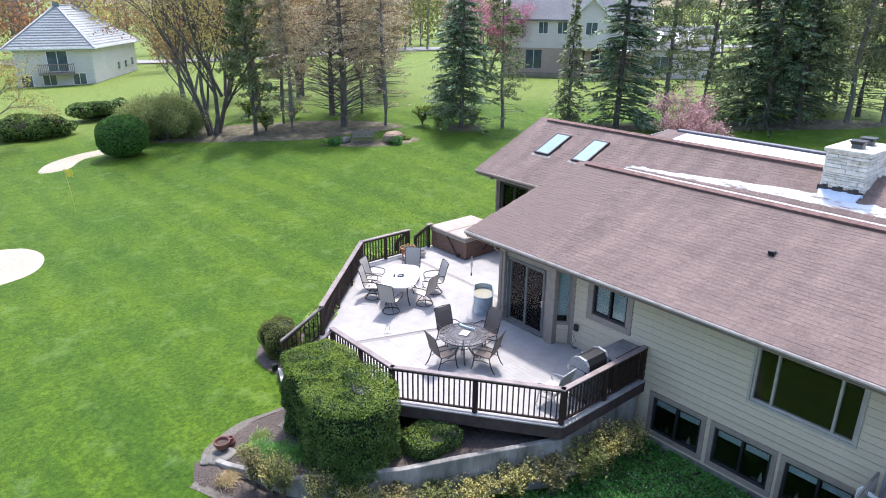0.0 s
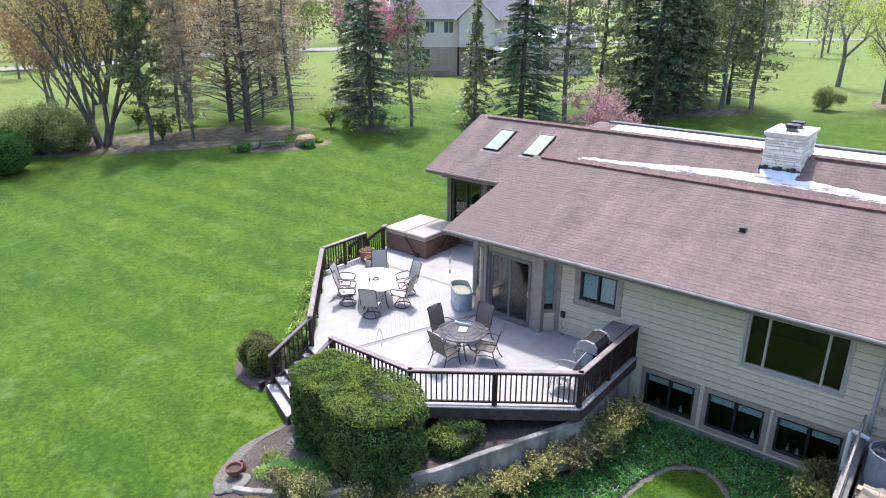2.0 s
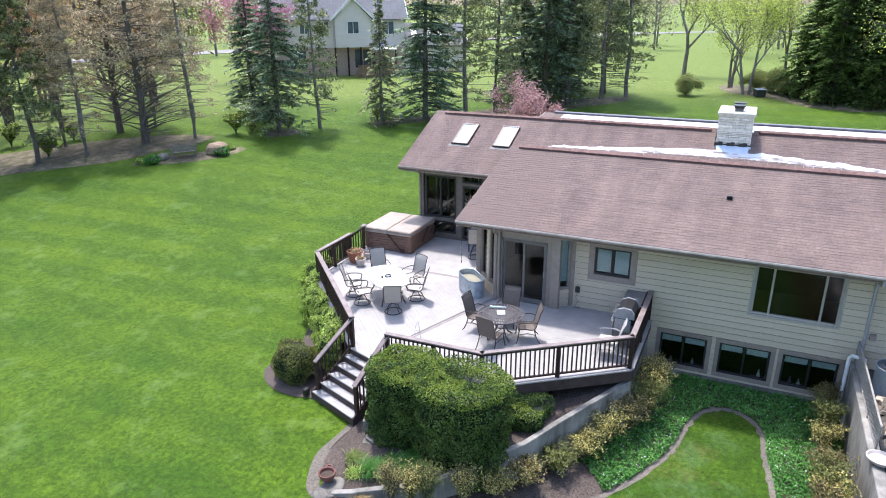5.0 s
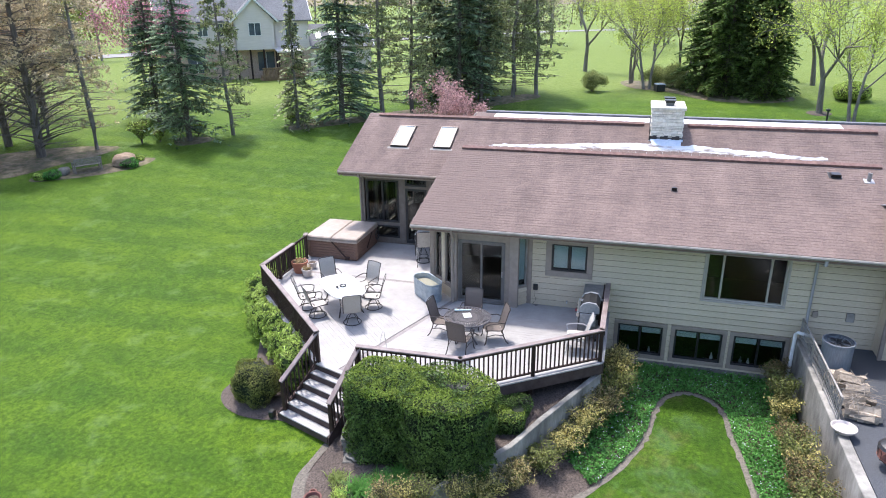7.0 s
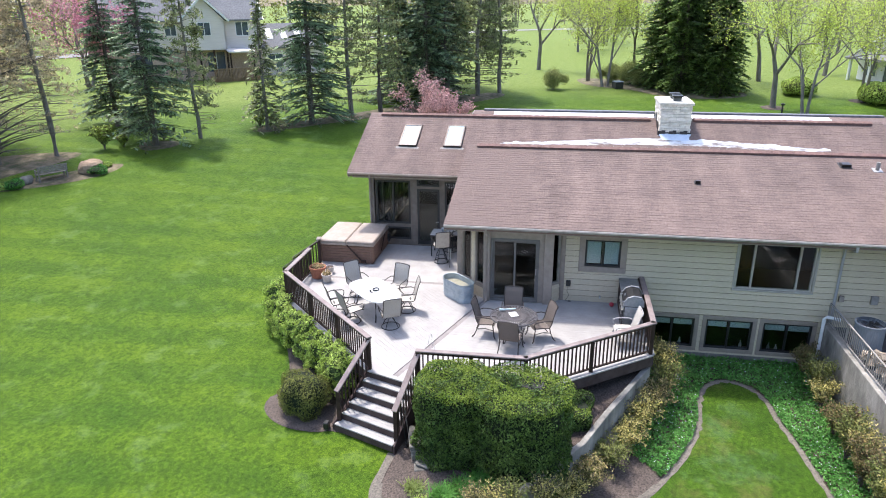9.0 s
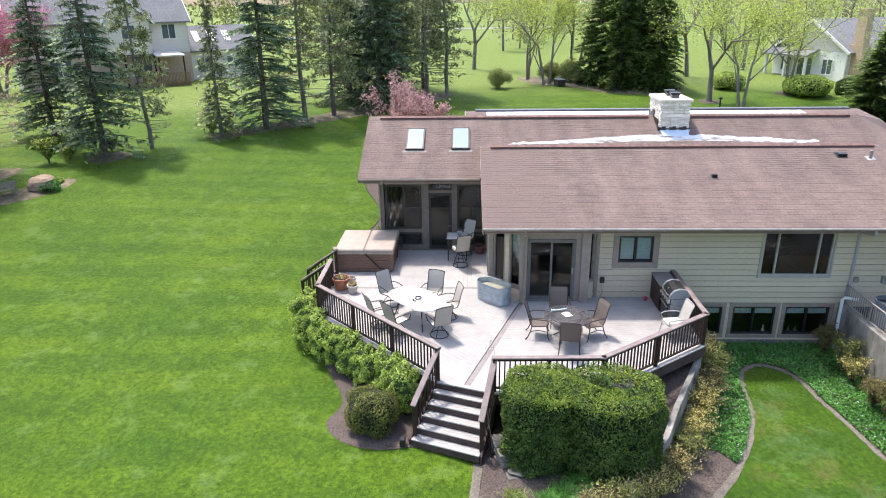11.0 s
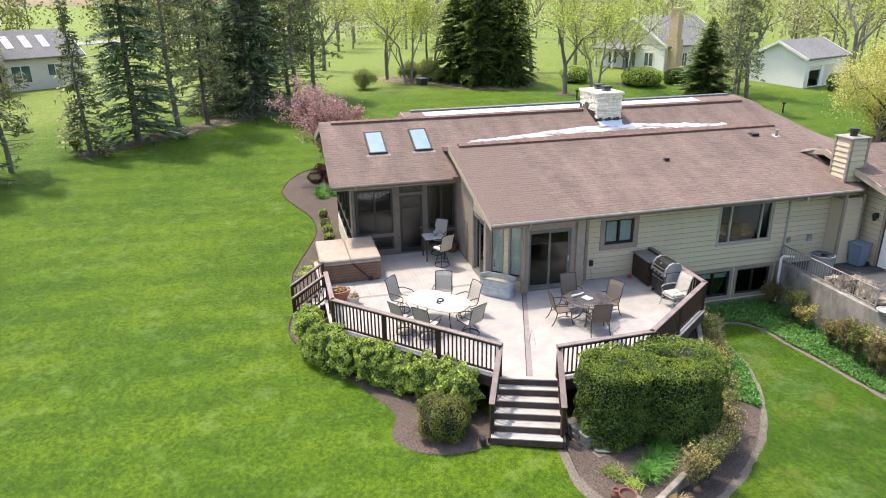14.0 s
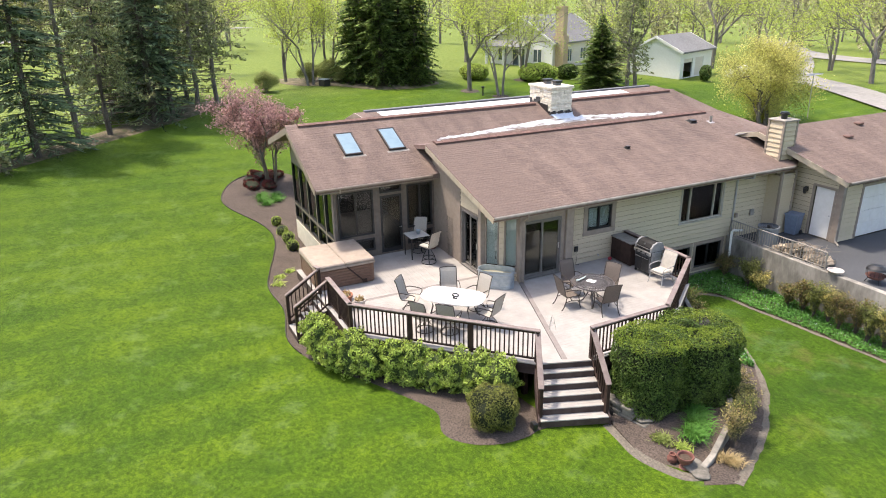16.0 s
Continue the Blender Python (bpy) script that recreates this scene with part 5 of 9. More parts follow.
def railing(points, posts, label, h=0.94, base=None, slope=None, end_posts=(True, True)):
    """A deck railing along two points, with posts, cap, rails and single balusters."""
    (x0, y0, z0), (x1, y1, z1) = points
    a, b = Vector((x0, y0, z0)), Vector((x1, y1, z1))
    ob = thing("deck_railing", label, "railing", group="deck railings")
    d = b - a
    flat = Vector((d.x, d.y, 0)).normalized()
    n = Vector((d.x, d.y, 0)).length
    up_ = Vector((0, 0, 1))
    side = Vector((-flat.y, flat.x, 0))
    part("cap", Mesh().beam(a + up_ * h - flat * 0.06, b + up_ * h + flat * 0.06, 0.15, 0.04, 0.008), CAP, ob)
    part("top_rail", Mesh().beam(a + up_ * (h - 0.06), b + up_ * (h - 0.06), 0.05, 0.07, 0.006), BROWN, ob)
    part("bottom_rail", Mesh().beam(a + up_ * 0.10, b + up_ * 0.10, 0.05, 0.05, 0.006), BROWN, ob)
    stops = [i / posts for i in range(posts + 1)]
    for i, t in enumerate(stops):
        if (i == 0 and not end_posts[0]) or (i == posts and not end_posts[1]):
            continue
        p = a + d * t
        part("post", Mesh().box(p.x - 0.05, p.x + 0.05, p.y - 0.05, p.y + 0.05, p.z - 0.25, p.z + h - 0.02, 0.006, None), BROWN, ob)
    k = int(n / 0.125)
    bal = Mesh().box(-0.016, 0.016, -0.016, 0.016, 0, h - 0.18).data("baluster")
    for i in range(1, k):
        t = i / k
        if min(abs(t - s) for s in stops) * n < 0.07:
            continue
        p = a + d * t + up_ * 0.11
        q = part("baluster", bal, BROWN, ob)
        q.matrix_basis = Matrix.Translation(p) @ Matrix.Rotation(math.atan2(flat.y, flat.x), 4, "Z")
    return ob


RAILS = "dark brown wooden deck railing with square balusters and lighter cap"
railing(((*PW1, D), (*PW2, D)), 2, RAILS, end_posts=(True, False))
railing(((*PW2, D), (*PW3, D)), 2, RAILS)
railing(((*PW3, D), (*PR, D)), 2, RAILS, end_posts=(False, True))
railing(((*PL, D), (*PA, D)), 3, RAILS)
railing(((*PA, D), (*PB, D)), 2, RAILS, end_posts=(False, True))
railing(((PC[0], PC[1], D), (15.72, 19.42, D)), 1, RAILS, end_posts=(True, False))


def stairs(label, left, right, dl, dr, risers, top, run):
    """Steps down from an edge left-right; its sides run along dl and dr."""
    ob = thing("deck_stairs", label, "stairs")
    l, r, dl, dr = Vector((*left, 0)), Vector((*right, 0)), Vector((*dl, 0)), Vector((*dr, 0))
    rise = top / risers
    e = (r - l).normalized()
    for i in range(risers):
        z = top - rise * i
        at = run * i + 0.02
        part("riser", Mesh().beam(l + dl * at + Vector((0, 0, z - rise / 2 - 0.02)), r + dr * at + Vector((0, 0, z - rise / 2 - 0.02)), 0.03, rise - 0.01, 0.004), FASCIA, ob)
        if i < risers - 1:
            for k in range(2):
                c = run * i + 0.035 + run * (k + 0.5) / 2
                part("tread_board", Mesh().beam(l + dl * c + Vector((0, 0, z - rise - 0.018)), r + dr * c + Vector((0, 0, z - rise - 0.018)), run / 2 - 0.004, 0.036, 0.006), DECK, ob)
    for p, d, s in ((l, dl, 1), (r, dr, -1)):
        q = p - e * 0.02 * s
        n = run * (risers - 1) + 0.03
        m = Mesh().add([tuple(q + d * 0.0 + Vector((0, 0, top - 0.05))), tuple(q + d * n + Vector((0, 0, rise - 0.02))), tuple(q + d * n + Vector((0, 0, -0.25))), tuple(q + d * (n - 0.4) + Vector((0, 0, -0.25))), tuple(q + Vector((0, 0, top - 0.5)))] +
                       [tuple(v) for v in [q - e * 0.04 * s + Vector((0, 0, top - 0.05)), q - e * 0.04 * s + d * n + Vector((0, 0, rise - 0.02)), q - e * 0.04 * s + d * n + Vector((0, 0, -0.25)), q - e * 0.04 * s + d * (n - 0.4) + Vector((0, 0, -0.25)), q - e * 0.04 * s + Vector((0, 0, top - 0.5))]],
                       [(0, 1, 2, 3, 4), (9, 8, 7, 6, 5), (0, 5, 6, 1), (1, 6, 7, 2), (2, 7, 8, 3), (3, 8, 9, 4), (4, 9, 5, 0)])
        part("stringer", m, FASCIA, ob)
    return ob


SL, SR = (-0.847, 0.448), (-0.940, 0.270)
stairs("six dark-edged deck steps with pale grey treads", PL, PR, SL, SR, 6, D, 0.275)
for p, d in ((PR, SR), (PL, SL)):
    a = Vector((*p, D))
    b = a + Vector((*d, 0)) * 1.2
    b.z = 0.11
    railing((tuple(a), tuple(b)), 1, "sloping dark brown stair railing with square balusters", h=0.93, end_posts=(False, True))
ND = Vector((0.16, 1.0, 0)).normalized()
stairs("short deck steps down to the north lawn", PC, PB, ND.xy, ND.xy, 6, D, 0.22)
for p in (PB, PC):
    a = Vector((*p, D))
    b = a + ND * 1.08
    b.z = 0.28
    railing((tuple(a), tuple(b)), 1, "sloping dark brown stair railing with square balusters", h=0.94, end_posts=(False, True))


# ---------------------------------------------------------------- plants
def card(m, p, n, w, h, rng, tilt=0.5):
    """One small folded leaf at p facing about n."""
    n = (Vector(n) + Vector((rng.gauss(0, tilt), rng.gauss(0, tilt), rng.gauss(0, tilt)))).normalized()
    a = n.cross(Vector((rng.gauss(0, 1), rng.gauss(0, 1), rng.gauss(0, 1))))
    a = a.normalized() if a.length > 1e-3 else Vector((1, 0, 0))
    b = n.cross(a)
    p = Vector(p)
    k = len(m.v)
    m.v += [tuple(p - a * h), tuple(p + b * w + n * w * 0.4), tuple(p + a * h), tuple(p - b * w + n * w * 0.4)]
    m.f.append((k, k + 1, k + 2, k + 3))


def blob(half, power, u, v, plan=None):
    """A point and its normal on a rounded block."""
    def s(c, e):
        return math.copysign(abs(c) ** e, c)
    cv, sv, cu, su = math.cos(v), math.sin(v), math.cos(u), math.sin(u)
    p = Vector((half[0] * s(cv, power) * s(cu, plan or power), half[1] * s(cv, power) * s(su, plan or power), half[2] * s(sv, power)))
    n = Vector((p.x / half[0] ** 2, p.y / half[1] ** 2, p.z / half[2] ** 2))
    return p, n.normalized() if n.length > 1e-6 else Vector((0, 0, 1))


def foliage(half, count, size, power=0.6, seed=1, lump=0.08, freq=1.5, plan=None, skip_low=-0.95, depth=0.03):
    """Leaves over a rounded block that stands on z = 0."""
    rng, m = random.Random(seed), Mesh()
    made = 0
    while made < count:
        d = Vector((rng.gauss(0, 1), rng.gauss(0, 1), rng.gauss(0, 1))).normalized()
        # the block's surface along the ray d
        e, h = 2 / power, 2 / (plan or power)
        flat = abs(d.x / half[0]) ** h + abs(d.y / half[1]) ** h
        r = (flat ** (e / h) + abs(d.z / half[2]) ** e) ** (-1 / e)
        p = d * r
        if p.z < skip_low * half[2]:
            continue
        k = max(1e-9, flat * r ** h) ** (e / h - 1)
        n = Vector((math.copysign(k * abs(p.x / half[0]) ** (h - 1) / half[0], p.x), math.copysign(k * abs(p.y / half[1]) ** (h - 1) / half[1], p.y), math.copysign(abs(p.z / half[2]) ** (e - 1) / half[2], p.z))).normalized()
        if rng.random() > min(1.0, r * r / (max(half) ** 2) * 1.6 + 0.2):
            continue
        q = p + n * (lump * noise.noise(p * freq + Vector((seed * 7.1, 0, 0))) * 2 - abs(rng.gauss(0, depth)))
        s = size * rng.uniform(0.6, 1.3)
        card(m, q + Vector((0, 0, half[2])), n, s * 0.5, s, rng, 0.75)
        made += 1
    return m


# solid filler under the leaves, coloured dark for the shade among them
def core(half, power=0.6, shrink=0.93, lump=0.06, seed=1, freq=1.5, plan=None):
    m, nu, nv = Mesh(), 26, 14
    for j in range(nv + 1):
        for i in range(nu):
            p, n = blob(half, power, 2 * math.pi * i / nu, -math.pi / 2 + math.pi * j / nv, plan)
            p = p * shrink + n * lump * noise.noise(p * freq + Vector((seed * 7.1, 0, 0)))
            m.v.append((p.x, p.y, p.z + half[2]))
    m.f = [(j * nu + i, j * nu + (i + 1) % nu, (j + 1) * nu + (i + 1) % nu, (j + 1) * nu + i) for j in range(nv) for i in range(nu)]
    return m


def bush(name, at, half, count, size, mat, label, category="shrub", power=0.7, seed=1, lump=0.08, tips=None, group="", core_mat=None, freq=1.5, skip_low=-0.9, depth=0.03):
    ob = thing(name, label, category, at=pose(*at), group=group)
    part("inner_core", core(half, power, 0.9, lump, seed, freq), core_mat or CORESHADE, ob, smooth=True)
    part("foliage", foliage(half, count, size, power, seed, lump, freq, skip_low=skip_low, depth=depth), mat, ob)
    if tips:
        part("new_growth", foliage((half[0] * 1.01, half[1] * 1.01, half[2] * 1.01), tips[1], size, power, seed + 50, lump, freq, skip_low=tips[2]), tips[0], ob)
    return ob


# clipped hedge at the stairs
hedge = thing("clipped_hedge", "tall dense clipped green hedge with rounded edges", "hedge", at=pose(6.95, 12.95, -0.05))
lobes = (((0.05, 0.04, -0.5), (0.88, 0.95, 1.30), 0.15, 11), ((-0.08, -1.50, -0.51), (1.05, 1.14, 1.29), 0.15, 12))
for (dx, dy, dz), half, pw_, sd in lobes:
    sh = Matrix.Translation((dx, dy, dz))
    part("inner_core", core(half, pw_, 0.86, 0.04, sd, plan=0.85).moved(sh), CORESHADE, hedge, smooth=True)
    part("foliage", foliage(half, 30000, 0.034, pw_, sd, 0.09, 2.8, plan=0.85, depth=0.06).moved(sh), HEDGE, hedge)
    part("new_growth", foliage(half, 5600, 0.027, pw_, sd + 5, 0.08, 2.2, plan=0.85, skip_low=0.86).moved(sh), LITHEDGE, hedge)
rng, m = random.Random(14), Mesh()
for _ in range(46):
    a, r = rng.uniform(0, 6.283), rng.uniform(0.02, 0.26)
    b = Vector((0.12 + r * math.cos(a), -1.72 + r * 1.3 * math.sin(a), 2.0))
    m.tube([b, b + Vector((rng.gauss(0, 0.06), rng.gauss(0, 0.06), rng.uniform(0.06, 0.17)))], [0.007, 0.003], 4)
# low mound coloured near black for the hollow's shade; no leaves are cut away
m.lathe([(0.25, 2.0), (0.20, 2.035), (0.0, 2.04)], 14, (0.12, -1.72, 0), sy=1.3)
part("worn_hollow", m, material("grey_twig_dark_hollow", two((0.012, 0.014, 0.009), (0.11, 0.108, 0.09), 0.45, 0.7), 0.9, 30), hedge, "bare grey twigs in a worn spot of the top, over a near-black mound for the hollow's shade")
bush("low_bush", (8.3, 10.3, -0.05), (0.58, 0.52, 0.42), 8000, 0.03, HEDGE, "low clipped box-shaped green bush below the deck", power=0.3, seed=21, tips=(LITHEDGE, 900, 0.8))

# shrubs along the deck
rng = random.Random(5)
for i in range(11):
    t = i / 8
    x, y = 8.86 + 3.75 * t + rng.uniform(-0.08, 0.08), 16.40 + 3.45 * t + rng.uniform(-0.08, 0.08)
    if i > 8:
        x, y = 13.25 + 0.68 * (i - 9), 20.0
    h = rng.uniform(0.58, 0.74)
    bush("spirea", (x, y, g(x, y)), (rng.uniform(0.38, 0.47), rng.uniform(0.38, 0.47), h), 6200, 0.044, SHRUB, "loose bright green leafy shrub beside the deck", power=1.0, seed=30 + i, lump=0.17, group="shrubs along the deck", core_mat=SHRUBSHADE, freq=4.6, depth=0.08)
bush("round_shrub", (7.95, 17.15, g(8, 17.2)), (0.60, 0.64, 0.58), 11000, 0.026, YEW, "rounded bronze-green shrub in the mulch bed", power=0.85, seed=41, lump=0.10, freq=2.5, depth=0.07)


UNDERLEAF = leaf("olive_young_leaf", (0.075, 0.090, 0.022), (0.19, 0.20, 0.06), 0.5, 0.25)


def arching(name, at, height, spread, stems, blooms, mat, label, seed, wood=None, size=0.035, group="", category="shrub"):
    """A shrub of arching stems with small leaves along them."""
    rng = random.Random(seed)
    ob = thing(name, label, category, at=pose(*at), group=group)
    wm, lm = Mesh(), Mesh()
    ln = Mesh()
    for _ in range(stems):
        a, out, h = rng.uniform(0, 6.283), spread * rng.uniform(0.3, 1.0), height * rng.uniform(0.65, 1.05)
        pts = []
        for k in range(6):
            t = k / 5
            r = out * t ** 1.5
            pts.append(Vector((math.cos(a) * r + rng.gauss(0, 0.02), math.sin(a) * r + rng.gauss(0, 0.02), h * (1 - (1 - t) ** 1.6) - 0.12 * out * t ** 3)))
        wm.tube(pts, [0.010, 0.009, 0.008, 0.006, 0.004, 0.002], 4)
        for _ in range(blooms):
            t = rng.uniform(0.25, 1.0) * 4.999
            k = int(t)
            p = pts[k].lerp(pts[k + 1], t - k) + Vector((rng.gauss(0, 0.05), rng.gauss(0, 0.05), rng.gauss(0, 0.04)))
            card(lm if rng.random() < 0.62 else ln, p, (rng.gauss(0, 0.5), rng.gauss(0, 0.5), 1), size * 0.5 * rng.uniform(0.6, 1.3), size * rng.uniform(0.6, 1.3), rng)
    part("twiggy_frame", wm, wood or BARK, ob)
    part("foliage", lm, mat, ob)
    part("young_leaves", ln, UNDERLEAF, ob)
    return ob


BROWNLEAF = leaf("brown_leaf", (0.16, 0.115, 0.05), (0.31, 0.24, 0.11), 0.4, 0.3)
BUFF = leaf("buff_leaf", (0.30, 0.24, 0.10), (0.48, 0.40, 0.19), 0.4, 0.3)
LIME = leaf("lime_leaf", (0.16, 0.19, 0.05), (0.30, 0.31, 0.10), 0.35, 0.3)
for i, (x, y, h) in enumerate(((12.6, 7.7, 1.0), (11.7, 7.65, 1.25), (10.9, 7.7, 1.15), (10.1, 8.0, 1.0), (9.3, 8.4, 0.95), (8.5, 8.85, 0.9), (7.7, 9.3, 0.85), (6.9, 9.8, 0.85), (6.2, 10.35, 0.8), (5.6, 10.85, 0.85), (5.1, 11.5, 0.95), (4.75, 12.2, 0.9), (4.95, 11.85, 0.8))):
    near_end = i >= 9
    arching("forsythia", (x, y, g(x, y)), h * (1.3 if near_end else 1.1 if i < 5 else 0.9), 0.42 if near_end else 0.62, 80, 22 if near_end else 40, (FORSY, FORSY, LIME, BUFF)[i % 4], "twiggy brown shrub with small pale leaves at the wall's end" if near_end else "arching shrub with pale yellow spring leaves against the wall", 60 + i, size=0.026 if near_end else 0.032, group="shrubs below the retaining wall")
for i, (x, y, h) in enumerate(((13.1, 3.3, 0.9), (11.9, 3.35, 1.15), (11.3, 3.4, 0.8), (10.0, 3.5, 0.9), (9.4, 3.45, 1.1), (8.9, 3.6, 1.25), (8.4, 3.5, 1.2), (7.9, 3.65, 1.25), (7.4, 3.5, 1.2), (6.9, 3.65, 1.25), (6.4, 3.55, 1.2), (5.9, 3.7, 1.2))):
    arching("forsythia", (x, y, g(x, y)), h * 1.1, 0.5, 56, 48, (BROWNLEAF, LIME, FORSY, BROWNLEAF)[i % 4], "arching shrub with pale yellow spring leaves by the driveway wall", 80 + i, group="shrubs below the driveway wall")

# ground cover
rng, m, fl = random.Random(9), Mesh(), Mesh()
cover = [(p[0], p[1]) for p in COVER_BED]
while len(m.f) < 26000:
    x, y = rng.uniform(5.6, 13.7), rng.uniform(2.95, 9.0)
    if not inside(cover, x, y) or (y > 8.1 and x > 10):
        continue
    z = g(x, y) + 0.05 + abs(rng.gauss(0, 0.05)) + 0.05 * noise.noise(Vector((x * 2, y * 2, 0)))
    card(m, (x, y, z), (0, 0, 1), 0.022, 0.045, rng, 0.7)
    if rng.random() < 0.02:
        card(fl, (x, y, z + 0.05), (0, 0, 1), 0.014, 0.018, rng, 0.3)
tagged(part("ground_cover", m, COVER), "glossy green ground cover beneath the basement windows", "ground cover", kind="stuff")
tagged(part("small_flowers", fl, leaf("blue_white_flower", (0.45, 0.48, 0.62), (0.75, 0.75, 0.8), 0.3, 0.2)), "tiny pale blue flowers among the ground cover", "flowers", kind="stuff")


def strap_clump(name, at, n, length, mat, label, seed, category="plant", width=0.016):
    rng, m = random.Random(seed), Mesh()
    for _ in range(n):
        a, l, bend = rng.uniform(0, 6.283), length * rng.uniform(0.6, 1.1), rng.uniform(0.4, 1.0)
        base = Vector((rng.gauss(0, 0.10), rng.gauss(0, 0.10), 0))
        d, s = Vector((math.cos(a), math.sin(a), 0)), Vector((-math.sin(a), math.cos(a), 0))
        rows = []
        for k in range(5):
            t = k / 4
            p = base + d * l * bend * t ** 1.3 + Vector((0, 0, l * (t * 0.9 - 0.75 * bend * t * t)))
            w = width * (1 - t * 0.85)
            rows += [p - s * w, p + s * w + Vector((0, 0, 0.004))]
        m.add(rows, [(2 * k, 2 * k + 1, 2 * k + 3, 2 * k + 2) for k in range(4)])
    return solo(name, m, mat, label, category, at=pose(*at))


for i, (x, y, s) in enumerate(((5.55, 12.6, 1.0), (5.95, 12.25, 0.9), (5.25, 13.0, 0.9))):
    strap_clump("daylily", (x, y, 0.02), 260, 0.56 * s, DAYLILY, "clump of bright green strap-shaped daylily leaves", 100 + i)
strap_clump("low_perennial", (5.6, 13.7, -0.06), 220, 0.22, leaf("pale_leaf", (0.16, 0.21, 0.05), (0.25, 0.30, 0.09)), "low pale green perennial in the raised bed", 110)
strap_clump("low_perennial", (5.15, 13.45, -0.08), 160, 0.2, SHRUB, "low green perennial in the raised bed", 111)
strap_clump("dry_grass_clump", (4.3, 12.75, g(4.3, 12.75) + 0.05), 260, 0.34, DRYGRASS, "flattened clump of straw-coloured dry grass", 112, width=0.008)
strap_clump("dry_grass_clump", (4.55, 12.9, g(4.5, 12.9) + 0.05), 160, 0.24, DRYGRASS, "flattened clump of straw-coloured dry grass", 113, width=0.008)
for i, x in enumerate((22.5, 23.4, 24.5, 25.7)):
    bush("box_ball", (x, 18.6, g(x, 18.6)), (0.27, 0.27, 0.24), 700, 0.030, SHRUB, "small round green box bush in the mulch bed", power=0.9, seed=120 + i, group="small bushes by the sunroom")
for i, (x, y) in enumerate(((20.4, 19.3), (20.0, 19.8), (19.4, 20.0))):
    strap_clump("low_perennial", (x, y, g(x, y) + 0.02), 120, 0.24, SHRUB, "low green perennial in the mulch bed", 130 + i)
for i, (x, y) in enumerate(((28.6, 18.4), (29.2, 18.5), (29.8, 18.4), (29.0, 17.8), (29.6, 17.7))):
    strap_clump("iris_clump", (x, y, g(x, y) + 0.02), 200, 0.55, DAYLILY, "upright green iris leaves in the mulch bed", 140 + i)
for i, (x, y) in enumerate(((31.6, 18.5), (32.4, 18.4), (33.2, 17.8), (33.0, 16.9), (31.2, 17.6))):
    bush("barberry", (x, y, g(x, y)), (0.75, 0.42, 0.2), 1300, 0.05, MAROON, "low dark red shrub under the pink tree", power=0.9, seed=150 + i, lump=0.15, group="dark red shrubs")


# ---------------------------------------------------------------- trees
def conifer_meshes(h, spread, clear, whorls, per, seed, droop=0.35, dense=1.0, spray=0.45, top_pow=0.8, gap=0.0, thin=0.35, width=0.15):
    """Trunk with limbs, and a crown of flat fans of twigs, of a spruce or fir; thin bares the lower limbs."""
    rng, wood, lv = random.Random(seed), Mesh(), Mesh()
    lean = Vector((rng.gauss(0, 0.012), rng.gauss(0, 0.012), 0))
    wood.tube([Vector((0, 0, -0.3)), Vector((0, 0, 0.4)), lean * h * 0.5 + Vector((0, 0, h * 0.5)), lean * h + Vector((0, 0, h))], [h * 0.019, h * 0.015, h * 0.009, 0.01], 9)
    for i in range(whorls):
        t = i / (whorls - 1)
        z = clear + (h * 0.985 - clear) * t ** 0.92
        for _ in range(per):
            if rng.random() < gap:
                continue
            a = rng.uniform(0, 6.283)
            length = max(0.3, spread * (1 - t) ** top_pow * rng.uniform(0.55, 1.15))
            d = Vector((math.cos(a), math.sin(a), 0))
            s = Vector((-d.y, d.x, 0))
            zz = z + rng.gauss(0, 0.15)
            root = lean * zz + Vector((0, 0, zz))
            rise_, sag = 0.35 * t, droop * rng.uniform(0.6, 1.3)
            pt = lambda q: root + d * length * q + Vector((0, 0, length * (rise_ * q - sag * q * q + 0.25 * sag * q ** 4)))
            wood.tube([pt(0), pt(0.4), pt(0.75), pt(1.0)], [0.012 + length * 0.008, 0.010 + length * 0.004, 0.007, 0.003], 4)
            keep = min(1.0, 1 - thin + 1.9 * thin * t)
            steps = max(3, int(length / 0.21 * dense))
            for k in range(steps):
                q = 0.12 + 0.88 * (k + rng.random()) / steps
                if rng.random() > keep * (0.45 + 0.75 * q):
                    continue
                p = pt(q)
                for sg in (-1, 1):
                    w = (spray * length * (1.02 - q) + 0.16) * rng.uniform(0.6, 1.2)
                    v = width * rng.uniform(0.7, 1.3)
                    tip = p + s * sg * w * 0.8 + d * w * 0.6 + Vector((0, 0, -w * rng.uniform(0.05, 0.45)))
                    mid = p.lerp(tip, 0.45) + Vector((0, 0, 0.04))
                    lv.add([p, mid + d * v * 0.5 - s * sg * v * 0.4, tip, mid - d * v * 0.5 + s * sg * v * 0.4 - Vector((0, 0, v * 0.5))], [(0, 1, 2, 3)])
                if rng.random() < 0.55:
                    w = rng.uniform(0.15, 0.36)
                    lv.add([p + d * 0.05, p + s * width * 0.5, p - Vector((0, 0, w)) - d * 0.02, p - s * width * 0.5], [(0, 1, 2, 3)])
    return wood, lv


